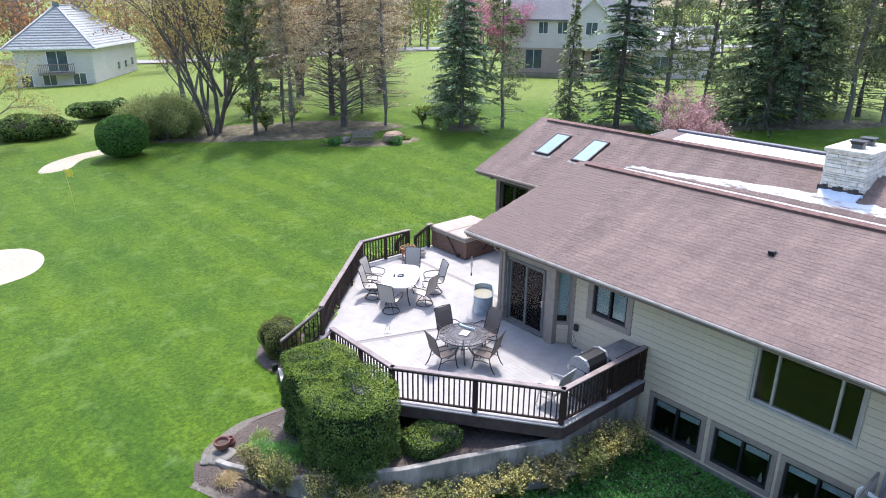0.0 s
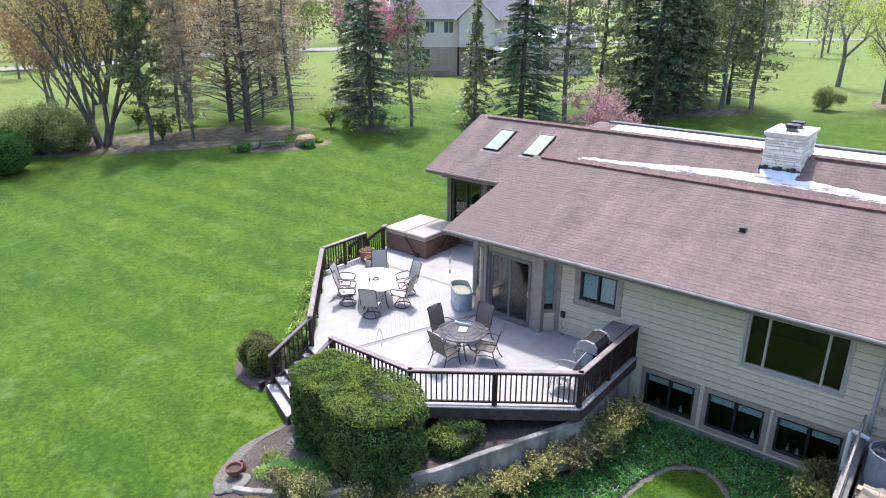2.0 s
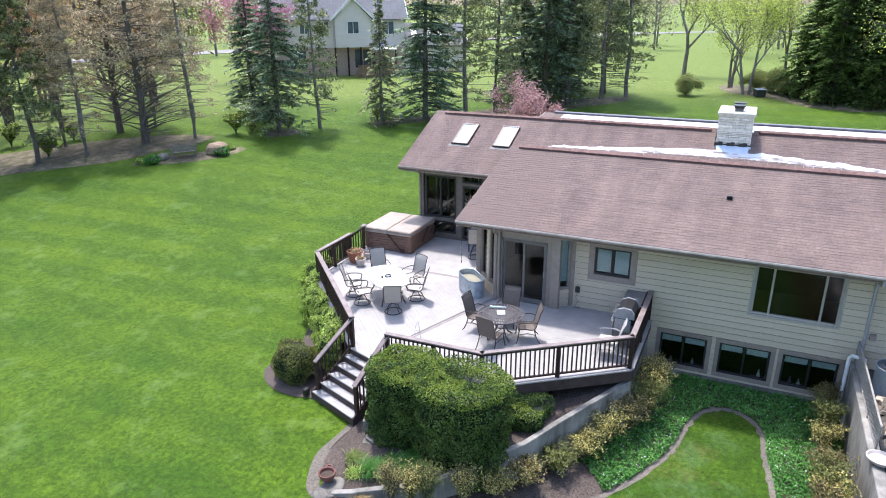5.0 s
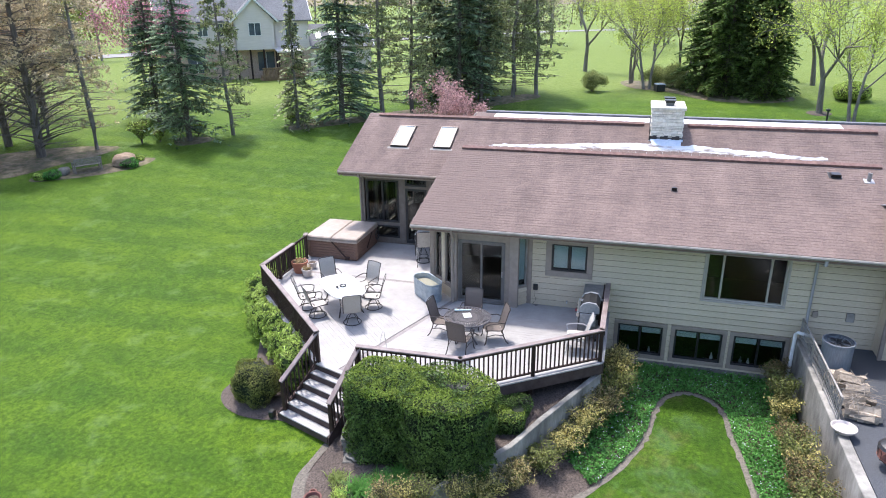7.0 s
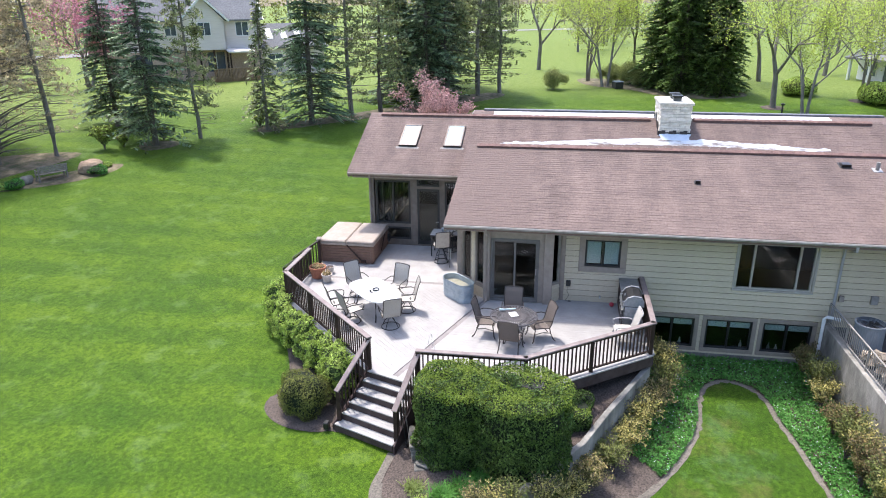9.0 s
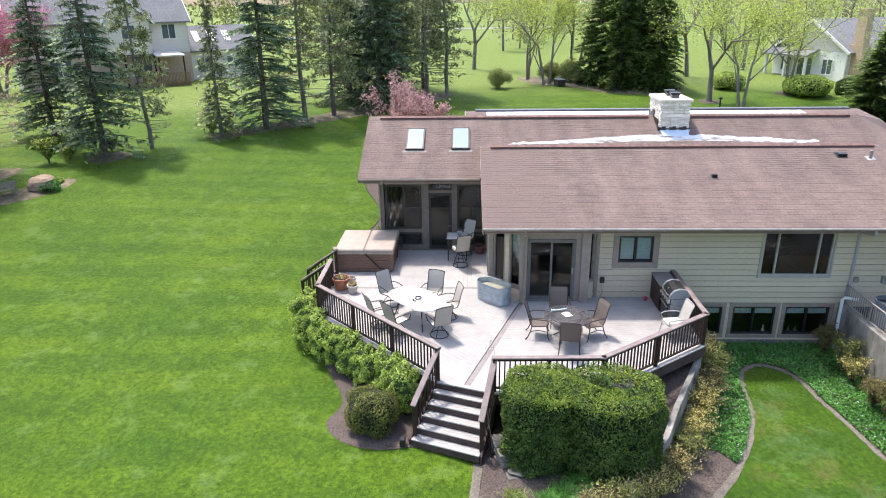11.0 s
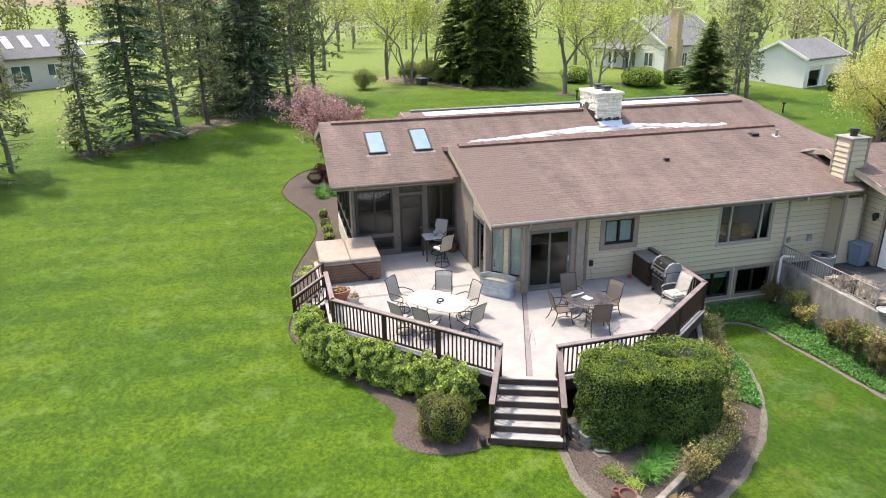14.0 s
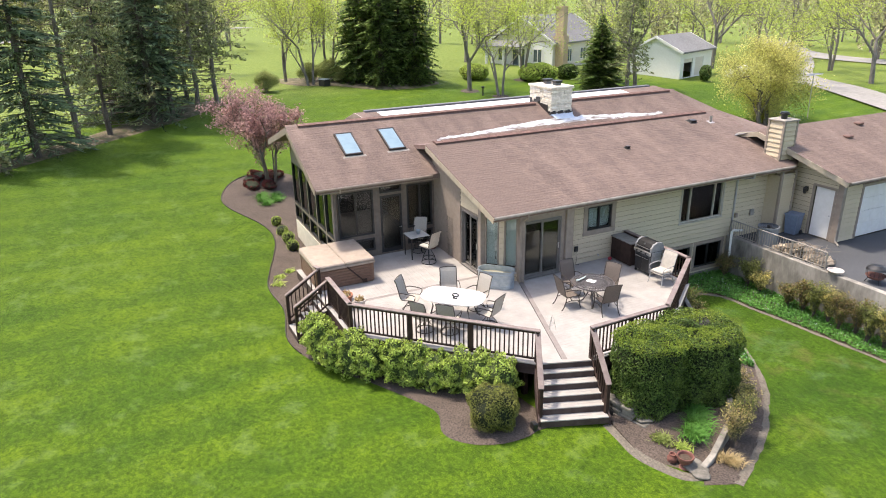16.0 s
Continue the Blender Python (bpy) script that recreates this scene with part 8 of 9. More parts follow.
def rock(seed, half, flat=1.0):
    rng = random.Random(seed)
    m, nu, nv = Mesh(), 14, 8
    for j in range(nv + 1):
        for i in range(nu):
            p, _ = blob(half, 0.8, 2 * math.pi * i / nu, -math.pi / 2 + math.pi * j / nv)
            k = 1 + 0.22 * noise.noise(p * (1.6 / max(half)) + Vector((seed, 0, 0)))
            m.v.append((p.x * k, p.y * k, p.z * k * flat + half[2] * 0.7))
    m.f = [(j * nu + i, j * nu + (i + 1) % nu, (j + 1) * nu + (i + 1) % nu, (j + 1) * nu + i) for j in range(nv) for i in range(nu)]
    return m


for i, (x, y, a, b) in enumerate(((4.55, 13.66, 0.34, 0.26), (4.28, 13.75, 0.22, 0.17), (6.35, 13.55, 0.26, 0.18))):
    solo("flat_stone", rock(400 + i, (a, b, 0.045)), FLAG, "flat pale flagstone at the bed's corner", "stone", at=pose(x, y, (g(x, y) if x < 6 else 0.0) + 0.03, 0, 0, 40 * i), group="flat stones")
ob = thing("urn", "dark red-brown footed urn planter with dead stems", "urn", at=pose(4.68, 13.85, -0.19))
part("bowl", Mesh().lathe([(0.13, 0.0), (0.14, 0.03), (0.07, 0.07), (0.06, 0.12), (0.15, 0.20), (0.19, 0.30), (0.205, 0.33), (0.20, 0.36), (0.17, 0.35), (0.15, 0.28), (0.0, 0.27)], 22), OLDTERRA, ob)
part("soil", Mesh().lathe([(0.0, 0.29), (0.15, 0.285), (0.0, 0.30)], 14), SOIL, ob)
solo("clay_jar", Mesh().lathe([(0.07, 0.0), (0.11, 0.06), (0.12, 0.14), (0.08, 0.22), (0.085, 0.25), (0.06, 0.25), (0.05, 0.2), (0, 0.2)], 16), OLDTERRA, "small dark clay jar behind the urn", "jar", at=pose(4.95, 13.98, -0.17))

# ---------------------------------------------------------------- driveway things
ob = thing("iron_railing", "white painted metal railing on the driveway wall", "railing")
part("top_rail", Mesh().beam((13.55, 2.74, 1.62), (9.35, 2.74, 1.62), 0.045, 0.03, 0.005), GUTTER, ob)
part("bottom_rail", Mesh().beam((13.55, 2.74, 1.06), (9.35, 2.74, 1.06), 0.035, 0.025, 0.004), GUTTER, ob)
bar = Mesh().box(-0.008, 0.008, -0.008, 0.008, 1.06, 1.62).data("bar")
for k in range(38):
    q = part("bar", bar, GUTTER, ob)
    q.matrix_basis = pose(13.45 - k * 0.11, 2.74, 0)
for x in (13.55, 12.15, 10.75, 9.35):
    part("post", Mesh().box(x - 0.02, x + 0.02, 2.72, 2.76, 0.95, 1.62, 0.003), GUTTER, ob)
solo("drain_pipe", Mesh().tube([(13.15, 2.55, 1.28), (13.3, 2.88, 1.28), (13.34, 2.92, 1.2), (13.30, 2.93, -0.5)], 0.05, 10), WHITE, "white plastic drain pipe over the wall", "pipe")
ob = thing("air_conditioner", "round grey outdoor air conditioner unit with top grille", "air conditioner", at=pose(12.32, 2.12, DRIVE))
part("casing", Mesh().lathe([(0.36, 0.0), (0.38, 0.03), (0.38, 0.72), (0.40, 0.74), (0.40, 0.80), (0.36, 0.80), (0.35, 0.70), (0.0, 0.68)], 28), material("unit_grey", two((0.16, 0.18, 0.20), (0.22, 0.24, 0.26)), 0.5, 40, bump=0.3, stretch=(1, 1, 0.1)), ob)
for r in (0.12, 0.2, 0.28, 0.35):
    part("grille_ring", Mesh().tube([(r * math.cos(a * math.pi / 14), r * math.sin(a * math.pi / 14), 0.80) for a in range(28)], 0.006, 5, closed=True), BLACK, ob)
for k in range(4):
    a = k * math.pi / 2 + 0.4
    part("fan_blade", Mesh().add([(0.05 * math.cos(a), 0.05 * math.sin(a), 0.74), (0.3 * math.cos(a - 0.3), 0.3 * math.sin(a - 0.3), 0.72), (0.3 * math.cos(a + 0.3), 0.3 * math.sin(a + 0.3), 0.75), (0.05 * math.cos(a), 0.05 * math.sin(a), 0.735)], [(0, 1, 2), (3, 2, 1)]), BLACK, ob)
part("motor", Mesh().tube([(0, 0, 0.72), (0, 0, 0.83)], 0.06, 12), BLACK, ob)
for y, mt, lb in ((1.55, GUTTER, "grey electrical disconnect box on the siding"), (2.45, TRIM, "small brown outlet cover on the siding")):
    s = 0.1 if mt == GUTTER else 0.07
    solo("electrical_box", Mesh().box(-0.08, 0, -s, s, -s * 1.3, s * 1.3, 0.01), mt, lb, "electrical box", at=pose(13.69, y, 1.75))
rng = random.Random(21)
logs = [Mesh().add([(-l / 2, 0, -r), (-l / 2, r, r * 0.7), (-l / 2, -r, r * 0.6), (l / 2, 0, -r), (l / 2, r * 1.1, r * 0.6), (l / 2, -r, r * 0.7)], [(0, 2, 1), (3, 4, 5), (0, 1, 4, 3), (1, 2, 5, 4), (2, 0, 3, 5)]).data("firewood_log") for l, r in ((0.45, 0.07), (0.5, 0.085), (0.42, 0.06), (0.48, 0.10))]
pile = thing("firewood_stack", "untidy stack of split grey firewood beside the railing", "firewood", at=pose(10.7, 2.1, DRIVE))
for k in range(95):
    x = rng.uniform(-1.05, 1.1)
    top_ = 0.55 * (1 - abs(x) / 1.4)
    z = rng.uniform(0.07, max(0.1, top_))
    q = part("log", logs[k % 4], FIREWOOD, pile)
    q.matrix_basis = pose(x, rng.uniform(-0.2, 0.2), z, rng.uniform(0, 180), rng.uniform(-12, 12), 90 + rng.gauss(0, 16))
m = Mesh()
for k in range(60):
    a = Vector((rng.uniform(-0.9, 0.2), rng.uniform(-0.3, 0.3), rng.uniform(0.35, 0.6)))
    m.tube([a, a + Vector((rng.gauss(0, 0.25), rng.gauss(0, 0.25), rng.gauss(0, 0.08)))], 0.008, 4)
part("twigs", m, OLDWOOD, pile)
solo("birdbath_bowl", Mesh().lathe([(0.17, 0), (0.20, 0.02), (0.27, 0.10), (0.275, 0.13), (0.25, 0.13), (0.21, 0.08), (0, 0.07)], 24), PALEPOT, "pale round stone bowl on the driveway wall", "bowl", at=pose(8.98, 2.7, 0.96))
fp = thing("fire_pit", "round black metal fire pit with a domed mesh lid", "fire pit", at=pose(8.0, 2.0, DRIVE))
part("bowl", Mesh().lathe([(0.1, 0.14), (0.24, 0.18), (0.31, 0.28), (0.33, 0.28), (0.30, 0.27), (0.22, 0.20), (0, 0.17)], 20), OLDTERRA, fp)
part("lid", Mesh().lathe([(0.34, 0.50), (0.30, 0.56), (0.15, 0.64), (0.0, 0.66)], 20), BLACK, fp)
for k in range(16):
    a = k * math.pi / 8
    part("mesh_bar", Mesh().tube([(0.31 * math.cos(a), 0.31 * math.sin(a), 0.28), (0.33 * math.cos(a), 0.33 * math.sin(a), 0.50)], 0.006, 4), BLACK, fp)
for k in range(3):
    a = k * 2.094 + 0.5
    part("leg", Mesh().tube([(0.2 * math.cos(a), 0.2 * math.sin(a), 0.2), (0.3 * math.cos(a), 0.3 * math.sin(a), 0.0)], 0.015, 6), BLACK, fp)
bn = thing("trash_bin", "blue-grey wheeled rubbish bin with closed lid", "bin", at=pose(12.72, 0.12, DRIVE, 0, 0, 10) @ Matrix.Scale(0.86, 4))
m = Mesh().add([(-0.24, -0.26, 0.06), (0.24, -0.26, 0.06), (0.24, 0.24, 0.06), (-0.24, 0.24, 0.06), (-0.30, -0.30, 0.98), (0.30, -0.30, 0.98), (0.30, 0.32, 0.98), (-0.30, 0.32, 0.98)], [(0, 3, 2, 1), (4, 5, 6, 7), (0, 1, 5, 4), (1, 2, 6, 5), (2, 3, 7, 6), (3, 0, 4, 7)])
part("body", m, BLUEBIN, bn)
part("lid", Mesh().box(-0.33, 0.33, -0.33, 0.36, 0.98, 1.06, 0.03), BLUEBIN, bn)
for s in (-1, 1):
    part("wheel", Mesh().tube([(0.26 * s, -0.27, 0.11), (0.31 * s, -0.27, 0.11)], 0.11, 14), BLACK, bn)
ob = thing("wall_lantern", "black wall lantern beside the garage side door", "lamp", at=pose(12.72, GY + 0.02, 2.72))
part("bracket", Mesh().box(-0.06, 0.06, 0, 0.03, -0.1, 0.1, 0.008).tube([(0, 0.02, 0.06), (0, 0.12, 0.12), (0, 0.14, 0.05)], 0.012, 6), BLACK, ob)
part("shade", Mesh().lathe([(0.05, -0.18), (0.09, 0.02), (0.10, 0.03), (0.03, 0.10), (0.0, 0.12)], 10, (0, 0.14, 0)), BLACK, ob)
for x, y in ((14.2, -5.2), (13.4, -3.4)):
    s = 0.16
    ob = thing("roof_vent", "small brown roof vent on the garage shingles", "roof vent", at=pose(x, y, GE + (x - 10.72) * gs + 0.02))
    part("hood", Mesh().box(-s, s, -s, s, 0.0, 0.1, 0.03), RIDGE, ob)
ob = thing("roof_antenna", "thin metal roof antenna on a mast", "antenna", at=pose(16.3, -4.6, GP))
part("mast", Mesh().tube([(0, 0, -0.1), (0.05, 0, 1.9)], 0.02, 6), STEEL, ob)
for k in range(6):
    part("element", Mesh().tube([(-0.12 + 0.05 * k, -0.42, 1.88), (-0.12 + 0.05 * k, 0.42, 1.84)], 0.008, 4), STEEL, ob)
part("boom", Mesh().tube([(-0.4, 0, 1.86), (0.4, 0, 1.88)], 0.012, 6), STEEL, ob)
for i, (x, z, mt, lb) in enumerate(((9.9, 0.35, "yellow_paint", "small yellow wall ornament"), (10.05, 0.12, "blue_paint", "small blue wall ornament"), (9.75, 0.02, "yellow_paint", "small yellow wall ornament"))):
    mat = bpy.data.materials.get(mt) or material(mt, two((0.6, 0.5, 0.1), (0.75, 0.62, 0.2)) if mt[0] == "y" else two((0.2, 0.4, 0.6), (0.35, 0.55, 0.75)), 0.5, 5)
    solo("wall_ornament", Mesh().add([(0, 0, -0.08), (-0.07, 0.02, 0.02), (-0.03, 0.03, 0.09), (0, 0.01, 0.03), (0.03, 0.03, 0.09), (0.07, 0.02, 0.02), (0, 0.0, 0.0)], [(0, 1, 6), (1, 2, 3, 6), (6, 3, 4, 5), (0, 6, 5)]), mat, lb + " on the driveway wall", "ornament", at=pose(x, 2.868, z), group="wall ornaments")

# ---------------------------------------------------------------- garden things
fg = thing("golf_flag", "yellow golf flag on a thin pole standing in the lawn", "flag", at=pose(6.66, 37.1, g(6.66, 37.1)))
part("pole", Mesh().tube([(0, 0, -0.05), (-0.06, 0.05, 1.2), (-0.16, 0.10, 2.3)], 0.016, 6), material("yellow_pole", two((0.7, 0.58, 0.12), (0.8, 0.66, 0.2)), 0.5, 5), fg)
part("cloth", sheet([(0.0, 0.0), (0.13, 0.03), (0.26, -0.02), (0.40, 0.02)], -0.19, 0.19, 0.008).moved(pose(-0.14, 0.1, 2.05, 90, 0, -40)), material("yellow_cloth", two((0.75, 0.62, 0.06), (0.85, 0.72, 0.12)), 0.8, 5), fg)
bc = thing("garden_bench", "weathered grey-brown slatted garden bench under the trees", "bench", at=pose(24.7, 37.8, g(24.7, 37.8), 0, 0, 150) @ Matrix.Scale(0.88, 4))
for k in range(4):
    part("seat_slat", Mesh().box(-0.85, 0.85, -0.25 + k * 0.13, -0.14 + k * 0.13, 0.42, 0.455, 0.006), OLDWOOD, bc)
for k in range(4):
    part("back_slat", Mesh().box(-0.85, 0.85, 0.27 + k * 0.02, 0.30 + k * 0.02, 0.52 + k * 0.11, 0.61 + k * 0.11, 0.006), OLDWOOD, bc)
for x in (-0.8, 0.8):
    part("leg", Mesh().box(x - 0.035, x + 0.035, -0.24, -0.16, 0, 0.64, 0.006), OLDWOOD, bc)
    part("leg", Mesh().box(x - 0.035, x + 0.035, 0.22, 0.30, 0, 0.92, 0.006), OLDWOOD, bc)
    part("armrest", Mesh().box(x - 0.045, x + 0.045, -0.28, 0.26, 0.64, 0.68, 0.006), OLDWOOD, bc)
for i, (x, y, s) in enumerate(((26.3, 36.6, 0.7), (23.8, 38.6, 0.42), (23.4, 38.9, 0.3))):
    solo("boulder", rock(420 + i, (s, s * 0.8, s * 0.6)), BOULDER if i == 0 else FLAG, "large rounded brown boulder by the bench" if i == 0 else "small grey boulder by the bench", "boulder", at=pose(x, y, g(x, y), 0, 0, 30 * i))
for i, (x, y, s) in enumerate(((23.0, 38.6, 0.45), (26.0, 36.1, 0.5), (27.3, 36.4, 0.32), (22.7, 39.2, 0.3))):
    bush("low_perennial", (x, y, g(x, y)), (s, s, s * 0.5), 700, 0.08, COVER if i < 2 else SHRUB, "low green mound in the bench bed", "plant", power=0.95, seed=430 + i, lump=0.1)
ob = thing("utility_box", "low dark green utility cabinet under the trees", "utility box", at=pose(59.4, 6.0, g(59.4, 6), 0, 0, 20) @ Matrix.Scale(0.75, 4))
part("box", Mesh().box(-0.6, 0.6, -0.5, 0.5, 0, 0.8, 0.04), BLACK, ob)
part("lid", Mesh().box(-0.62, 0.62, -0.52, 0.52, 0.8, 0.88, 0.03), METALGREY, ob)
for x, y in ((40.4, -19.7), (49.1, -5.6)):
    ob = thing("path_lamp", "short black bollard garden lamp", "lamp", at=pose(x, y, g(x, y)))
    part("post", Mesh().tube([(0, 0, 0), (0, 0, 0.7)], 0.06, 8), BLACK, ob)
    part("shade", Mesh().lathe([(0.09, 0.7), (0.16, 0.76), (0.16, 0.84), (0.0, 0.92)], 10), BLACK, ob)


# ---------------------------------------------------------------- neighbouring houses, roads and woods
PALEWALL = material("pale_siding", two((0.60, 0.55, 0.49), (0.68, 0.63, 0.57)), 0.7, 2, bump=0.2, stretch=(0.3, 0.3, 6), big=0.05)
GREYWALL = material("grey_siding", two((0.66, 0.58, 0.53), (0.74, 0.66, 0.61)), 0.7, 2, bump=0.2, stretch=(0.3, 0.3, 6), big=0.05)
BRICKWALL = material("brick_facing", two((0.40, 0.29, 0.22), (0.54, 0.42, 0.33)), 0.85, 6, bump=0.3)
TANBRICK = material("tan_brick", two((0.42, 0.30, 0.19), (0.54, 0.41, 0.28)), 0.85, 6, bump=0.3, big=0.08)
GREYROOF = material("grey_shingle", two((0.13, 0.13, 0.135), (0.21, 0.21, 0.215)), 0.9, 5, bump=0.3, big=0.1)
PALEROOF = material("pale_shake", two((0.30, 0.30, 0.29), (0.43, 0.43, 0.42)), 0.9, 3, bump=0.4, stretch=(1, 1, 5), big=0.1)
FARGLASS = material("far_glass", two((0.05, 0.07, 0.09), (0.12, 0.15, 0.17)), 0.08, 0.6, spec=0.8)


def far_window(parent, fr, u0, u1, z0, z1, cols=2, trim=None, name="window"):
    w = part(name, Mesh().box(u0, u1, -0.06, -0.03, z0, z1).moved(fr.m), FARGLASS, parent)
    t, m = 0.09, Mesh()
    m.box(u0 - t, u1 + t, -0.02, 0.05, z1, z1 + t).box(u0 - t, u1 + t, -0.02, 0.06, z0 - t, z0).box(u0 - t, u0, -0.02, 0.05, z0, z1).box(u1, u1 + t, -0.02, 0.05, z0, z1)
    for k in range(1, cols):
        x = u0 + (u1 - u0) * k / cols
        m.box(x - 0.04, x + 0.04, -0.03, 0.04, z0, z1)
    part("window_frame", m.moved(fr.m), trim or WHITE, w)
    return w


def box_walls(ob, corners, z0, z1, mat, holes=None):
    n = len(corners)
    frames = [Frame(corners[i], corners[(i + 1) % n]) for i in range(n)]
    for i, fr in enumerate(frames):
        part("wall", solid(fr, z0, z1, (holes or {}).get(i, []), 0.2), mat, ob)
    return frames


# pale house with a hipped roof, beyond the sand path
ha = thing("house", "pale two-storey house with a hipped whitish shake roof and balcony", "house")
c0, ua = Vector((21.5, 92.5)), Vector((-0.98, 0.19)).normalized()
va = Vector((0.56, 0.83)).normalized()
Q = [c0 + ua * 8.3, c0, c0 + va * 16, c0 + va * 16 + ua * 8.3]
Q = [(p.x, p.y) for p in Q]
wins = [(2.75, 4.1, 0.5, 1.75), (5.95, 7.3, 0.5, 1.75), (3.5, 5.6, 2.1, 4.4), (0.5, 1.6, -0.1, 1.65)]
wside = [(8.2, 9.0, 1.5, 2.4), (11.0, 11.8, 1.5, 2.4), (13.6, 14.6, 1.6, 2.6)]
fa = box_walls(ha, Q, -1.5, 4.8, PALEWALL, {0: wins, 1: wside})
for w in wins:
    far_window(ha, fa[0], *w, cols=1 if w[2] < 0 else 2)
for w in wside:
    far_window(ha, fa[1], *w, cols=1)
m = Mesh()
o = [Vector((*p, 4.8)) for p in ((c0 + ua * 9.0 - va * 0.7), (c0 - ua * 0.7 - va * 0.7), (c0 + va * 16.7 - ua * 0.7), (c0 + va * 16.7 + ua * 9.0))]
r1, r2 = Vector((*(c0 + ua * 4.6 + va * 4.4), 9.6)), Vector((*(c0 + ua * 4.6 + va * 9.0), 9.6))
m.add([*o, r1, r2, *[p - Vector((0, 0, 0.25)) for p in o]], [(0, 1, 4), (1, 2, 5, 4), (2, 3, 5), (3, 0, 4, 5), (6, 7, 1, 0), (7, 8, 2, 1), (8, 9, 3, 2), (9, 6, 0, 3), (9, 8, 7, 6)])
rf = part("roof", m, PALEROOF, ha)
for i in range(4):
    part("gutter", Mesh().beam(o[i] - Vector((0, 0, 0.1)), o[(i + 1) % 4] - Vector((0, 0, 0.1)), 0.14, 0.14), WHITE, rf)
for i, (a, b) in enumerate(((o[0], r1), (o[1], r1), (o[2], r2), (o[3], r2), (r1, r2))):
    part("ridge_cap", Mesh().beam(a, b + Vector((0, 0, 0.03)), 0.3, 0.08), PALEROOF, rf)
for i in range(16):
    for p, q, e in ((o[0], o[1], r1), (o[1], o[2], None)):
        t = (i + 1) / 17
        a = p.lerp(r1, t)
        b = q.lerp(e or r2, t)
        part("shake_course", Mesh().beam(a + Vector((0, 0, 0.03)), b + Vector((0, 0, 0.03)), 0.1, 0.05), PALEROOF, rf)
part("chimney", Mesh().box(-0.3, 0.3, -0.3, 0.3, 0, 0.5).moved(pose(r1.x, r1.y, 9.4)), GREYROOF, rf)
bal = part("balcony", Mesh().box(2.4, 6.2, 0.0, 1.5, 1.75, 1.98).moved(fa[0].m), OLDWOOD, ha)
m = Mesh()
for k in range(20):
    m.box(2.4 + k * 0.197, 2.46 + k * 0.197, 1.44, 1.5, 1.98, 2.95)
m.box(2.4, 6.22, 1.42, 1.52, 2.95, 3.04).box(2.4, 2.48, 0, 1.5, 2.95, 3.04).box(6.14, 6.22, 0, 1.5, 2.95, 3.04)
part("balcony_rail", m.moved(fa[0].m), OLDWOOD, bal)

# grey gabled house beyond the spruces
hb = thing("house", "grey two-storey gabled house with brick base and wooden deck", "house")
cb_, fb_ = Vector((85.0, 63.5)), Vector((-0.80, -0.60))
ab_ = Vector((-0.60, 0.80))
P2 = lambda s, d: (cb_.x + ab_.x * s - fb_.x * d, cb_.y + ab_.y * s - fb_.y * d)
main = [P2(13, 1.4), P2(-8.0, 1.4), P2(-8.0, 10.5), P2(13, 10.5)]
wb = [(1.6, 3.0, 5.4, 7.0), (5.2, 6.5, 5.4, 7.0), (3.4, 5.8, 0.3, 3.0), (8.0, 9.4, 5.4, 7.0), (13.2, 15.6, 0.3, 3.0), (17.6, 19.3, 5.2, 7.0), (17.8, 19.0, 1.2, 2.8)]
fbm = box_walls(hb, main, -2.0, 7.3, GREYWALL, {0: wb})
part("brick_base", solid(fbm[0], -2.0, 3.3, [w for w in wb if w[2] < 1], 0.12).moved(Matrix.Translation((fb_.x * 0.12, fb_.y * 0.12, 0))), BRICKWALL, hb)
for w in wb:
    far_window(hb, fbm[0], *w)
gab = [P2(2.9, 0), P2(-2.9, 0), P2(-2.9, 1.5), P2(2.9, 1.5)]
wg = [(2.1, 3.7, 5.4, 7.05)]
fg_ = Frame(gab[0], gab[1])
part("wall", solid(fg_, 3.4, 10.4, wg, 0.2, lambda u: 7.3 + 3.0 * (1 - abs(u - 2.9) / 2.9)), GREYWALL, hb)
for a_, b_ in ((gab[1], gab[2]), (gab[3], gab[0])):
    part("wall", solid(Frame(a_, b_), 3.4, 7.3, [], 0.2), GREYWALL, hb)
for w in wg:
    far_window(hb, fg_, *w)


def gable_roof(ob, p, eave, ridge, mat, over=0.5, trim=True):
    """A ridged roof over the rectangle p[0..3]; the ridge runs from the middle of side 1-2 to that of side 3-0."""
    c = [Vector((*q, 0)) for q in p]
    u, v = (c[1] - c[0]).normalized(), (c[2] - c[1]).normalized()
    c = [c[0] - u * over - v * over, c[1] + u * over - v * over, c[2] + u * over + v * over, c[3] - u * over + v * over]
    e = [q + Vector((0, 0, eave)) for q in c]
    ra, rb = (c[0] + c[3]) / 2 + Vector((0, 0, ridge)), (c[1] + c[2]) / 2 + Vector((0, 0, ridge))
    dn = Vector((0, 0, 0.2))
    vs = [e[0], e[1], rb, ra, e[2], e[3]]
    m = Mesh().add(vs + [q - dn for q in vs], [(0, 1, 2, 3), (3, 2, 4, 5), (6, 9, 8, 7), (9, 11, 10, 8), (0, 6, 7, 1), (5, 4, 10, 11), (1, 7, 8, 2), (2, 8, 10, 4), (0, 3, 9, 6), (3, 5, 11, 9)])
    r = part("roof", m, mat, ob)
    if trim:
        for a, b in ((e[0], ra), (ra, e[3]), (e[1], rb), (rb, e[2])):
            part("rake_trim", Mesh().beam(a - dn * 0.7, b - dn * 0.7, 0.1, 0.28), WHITE, r)
    return r


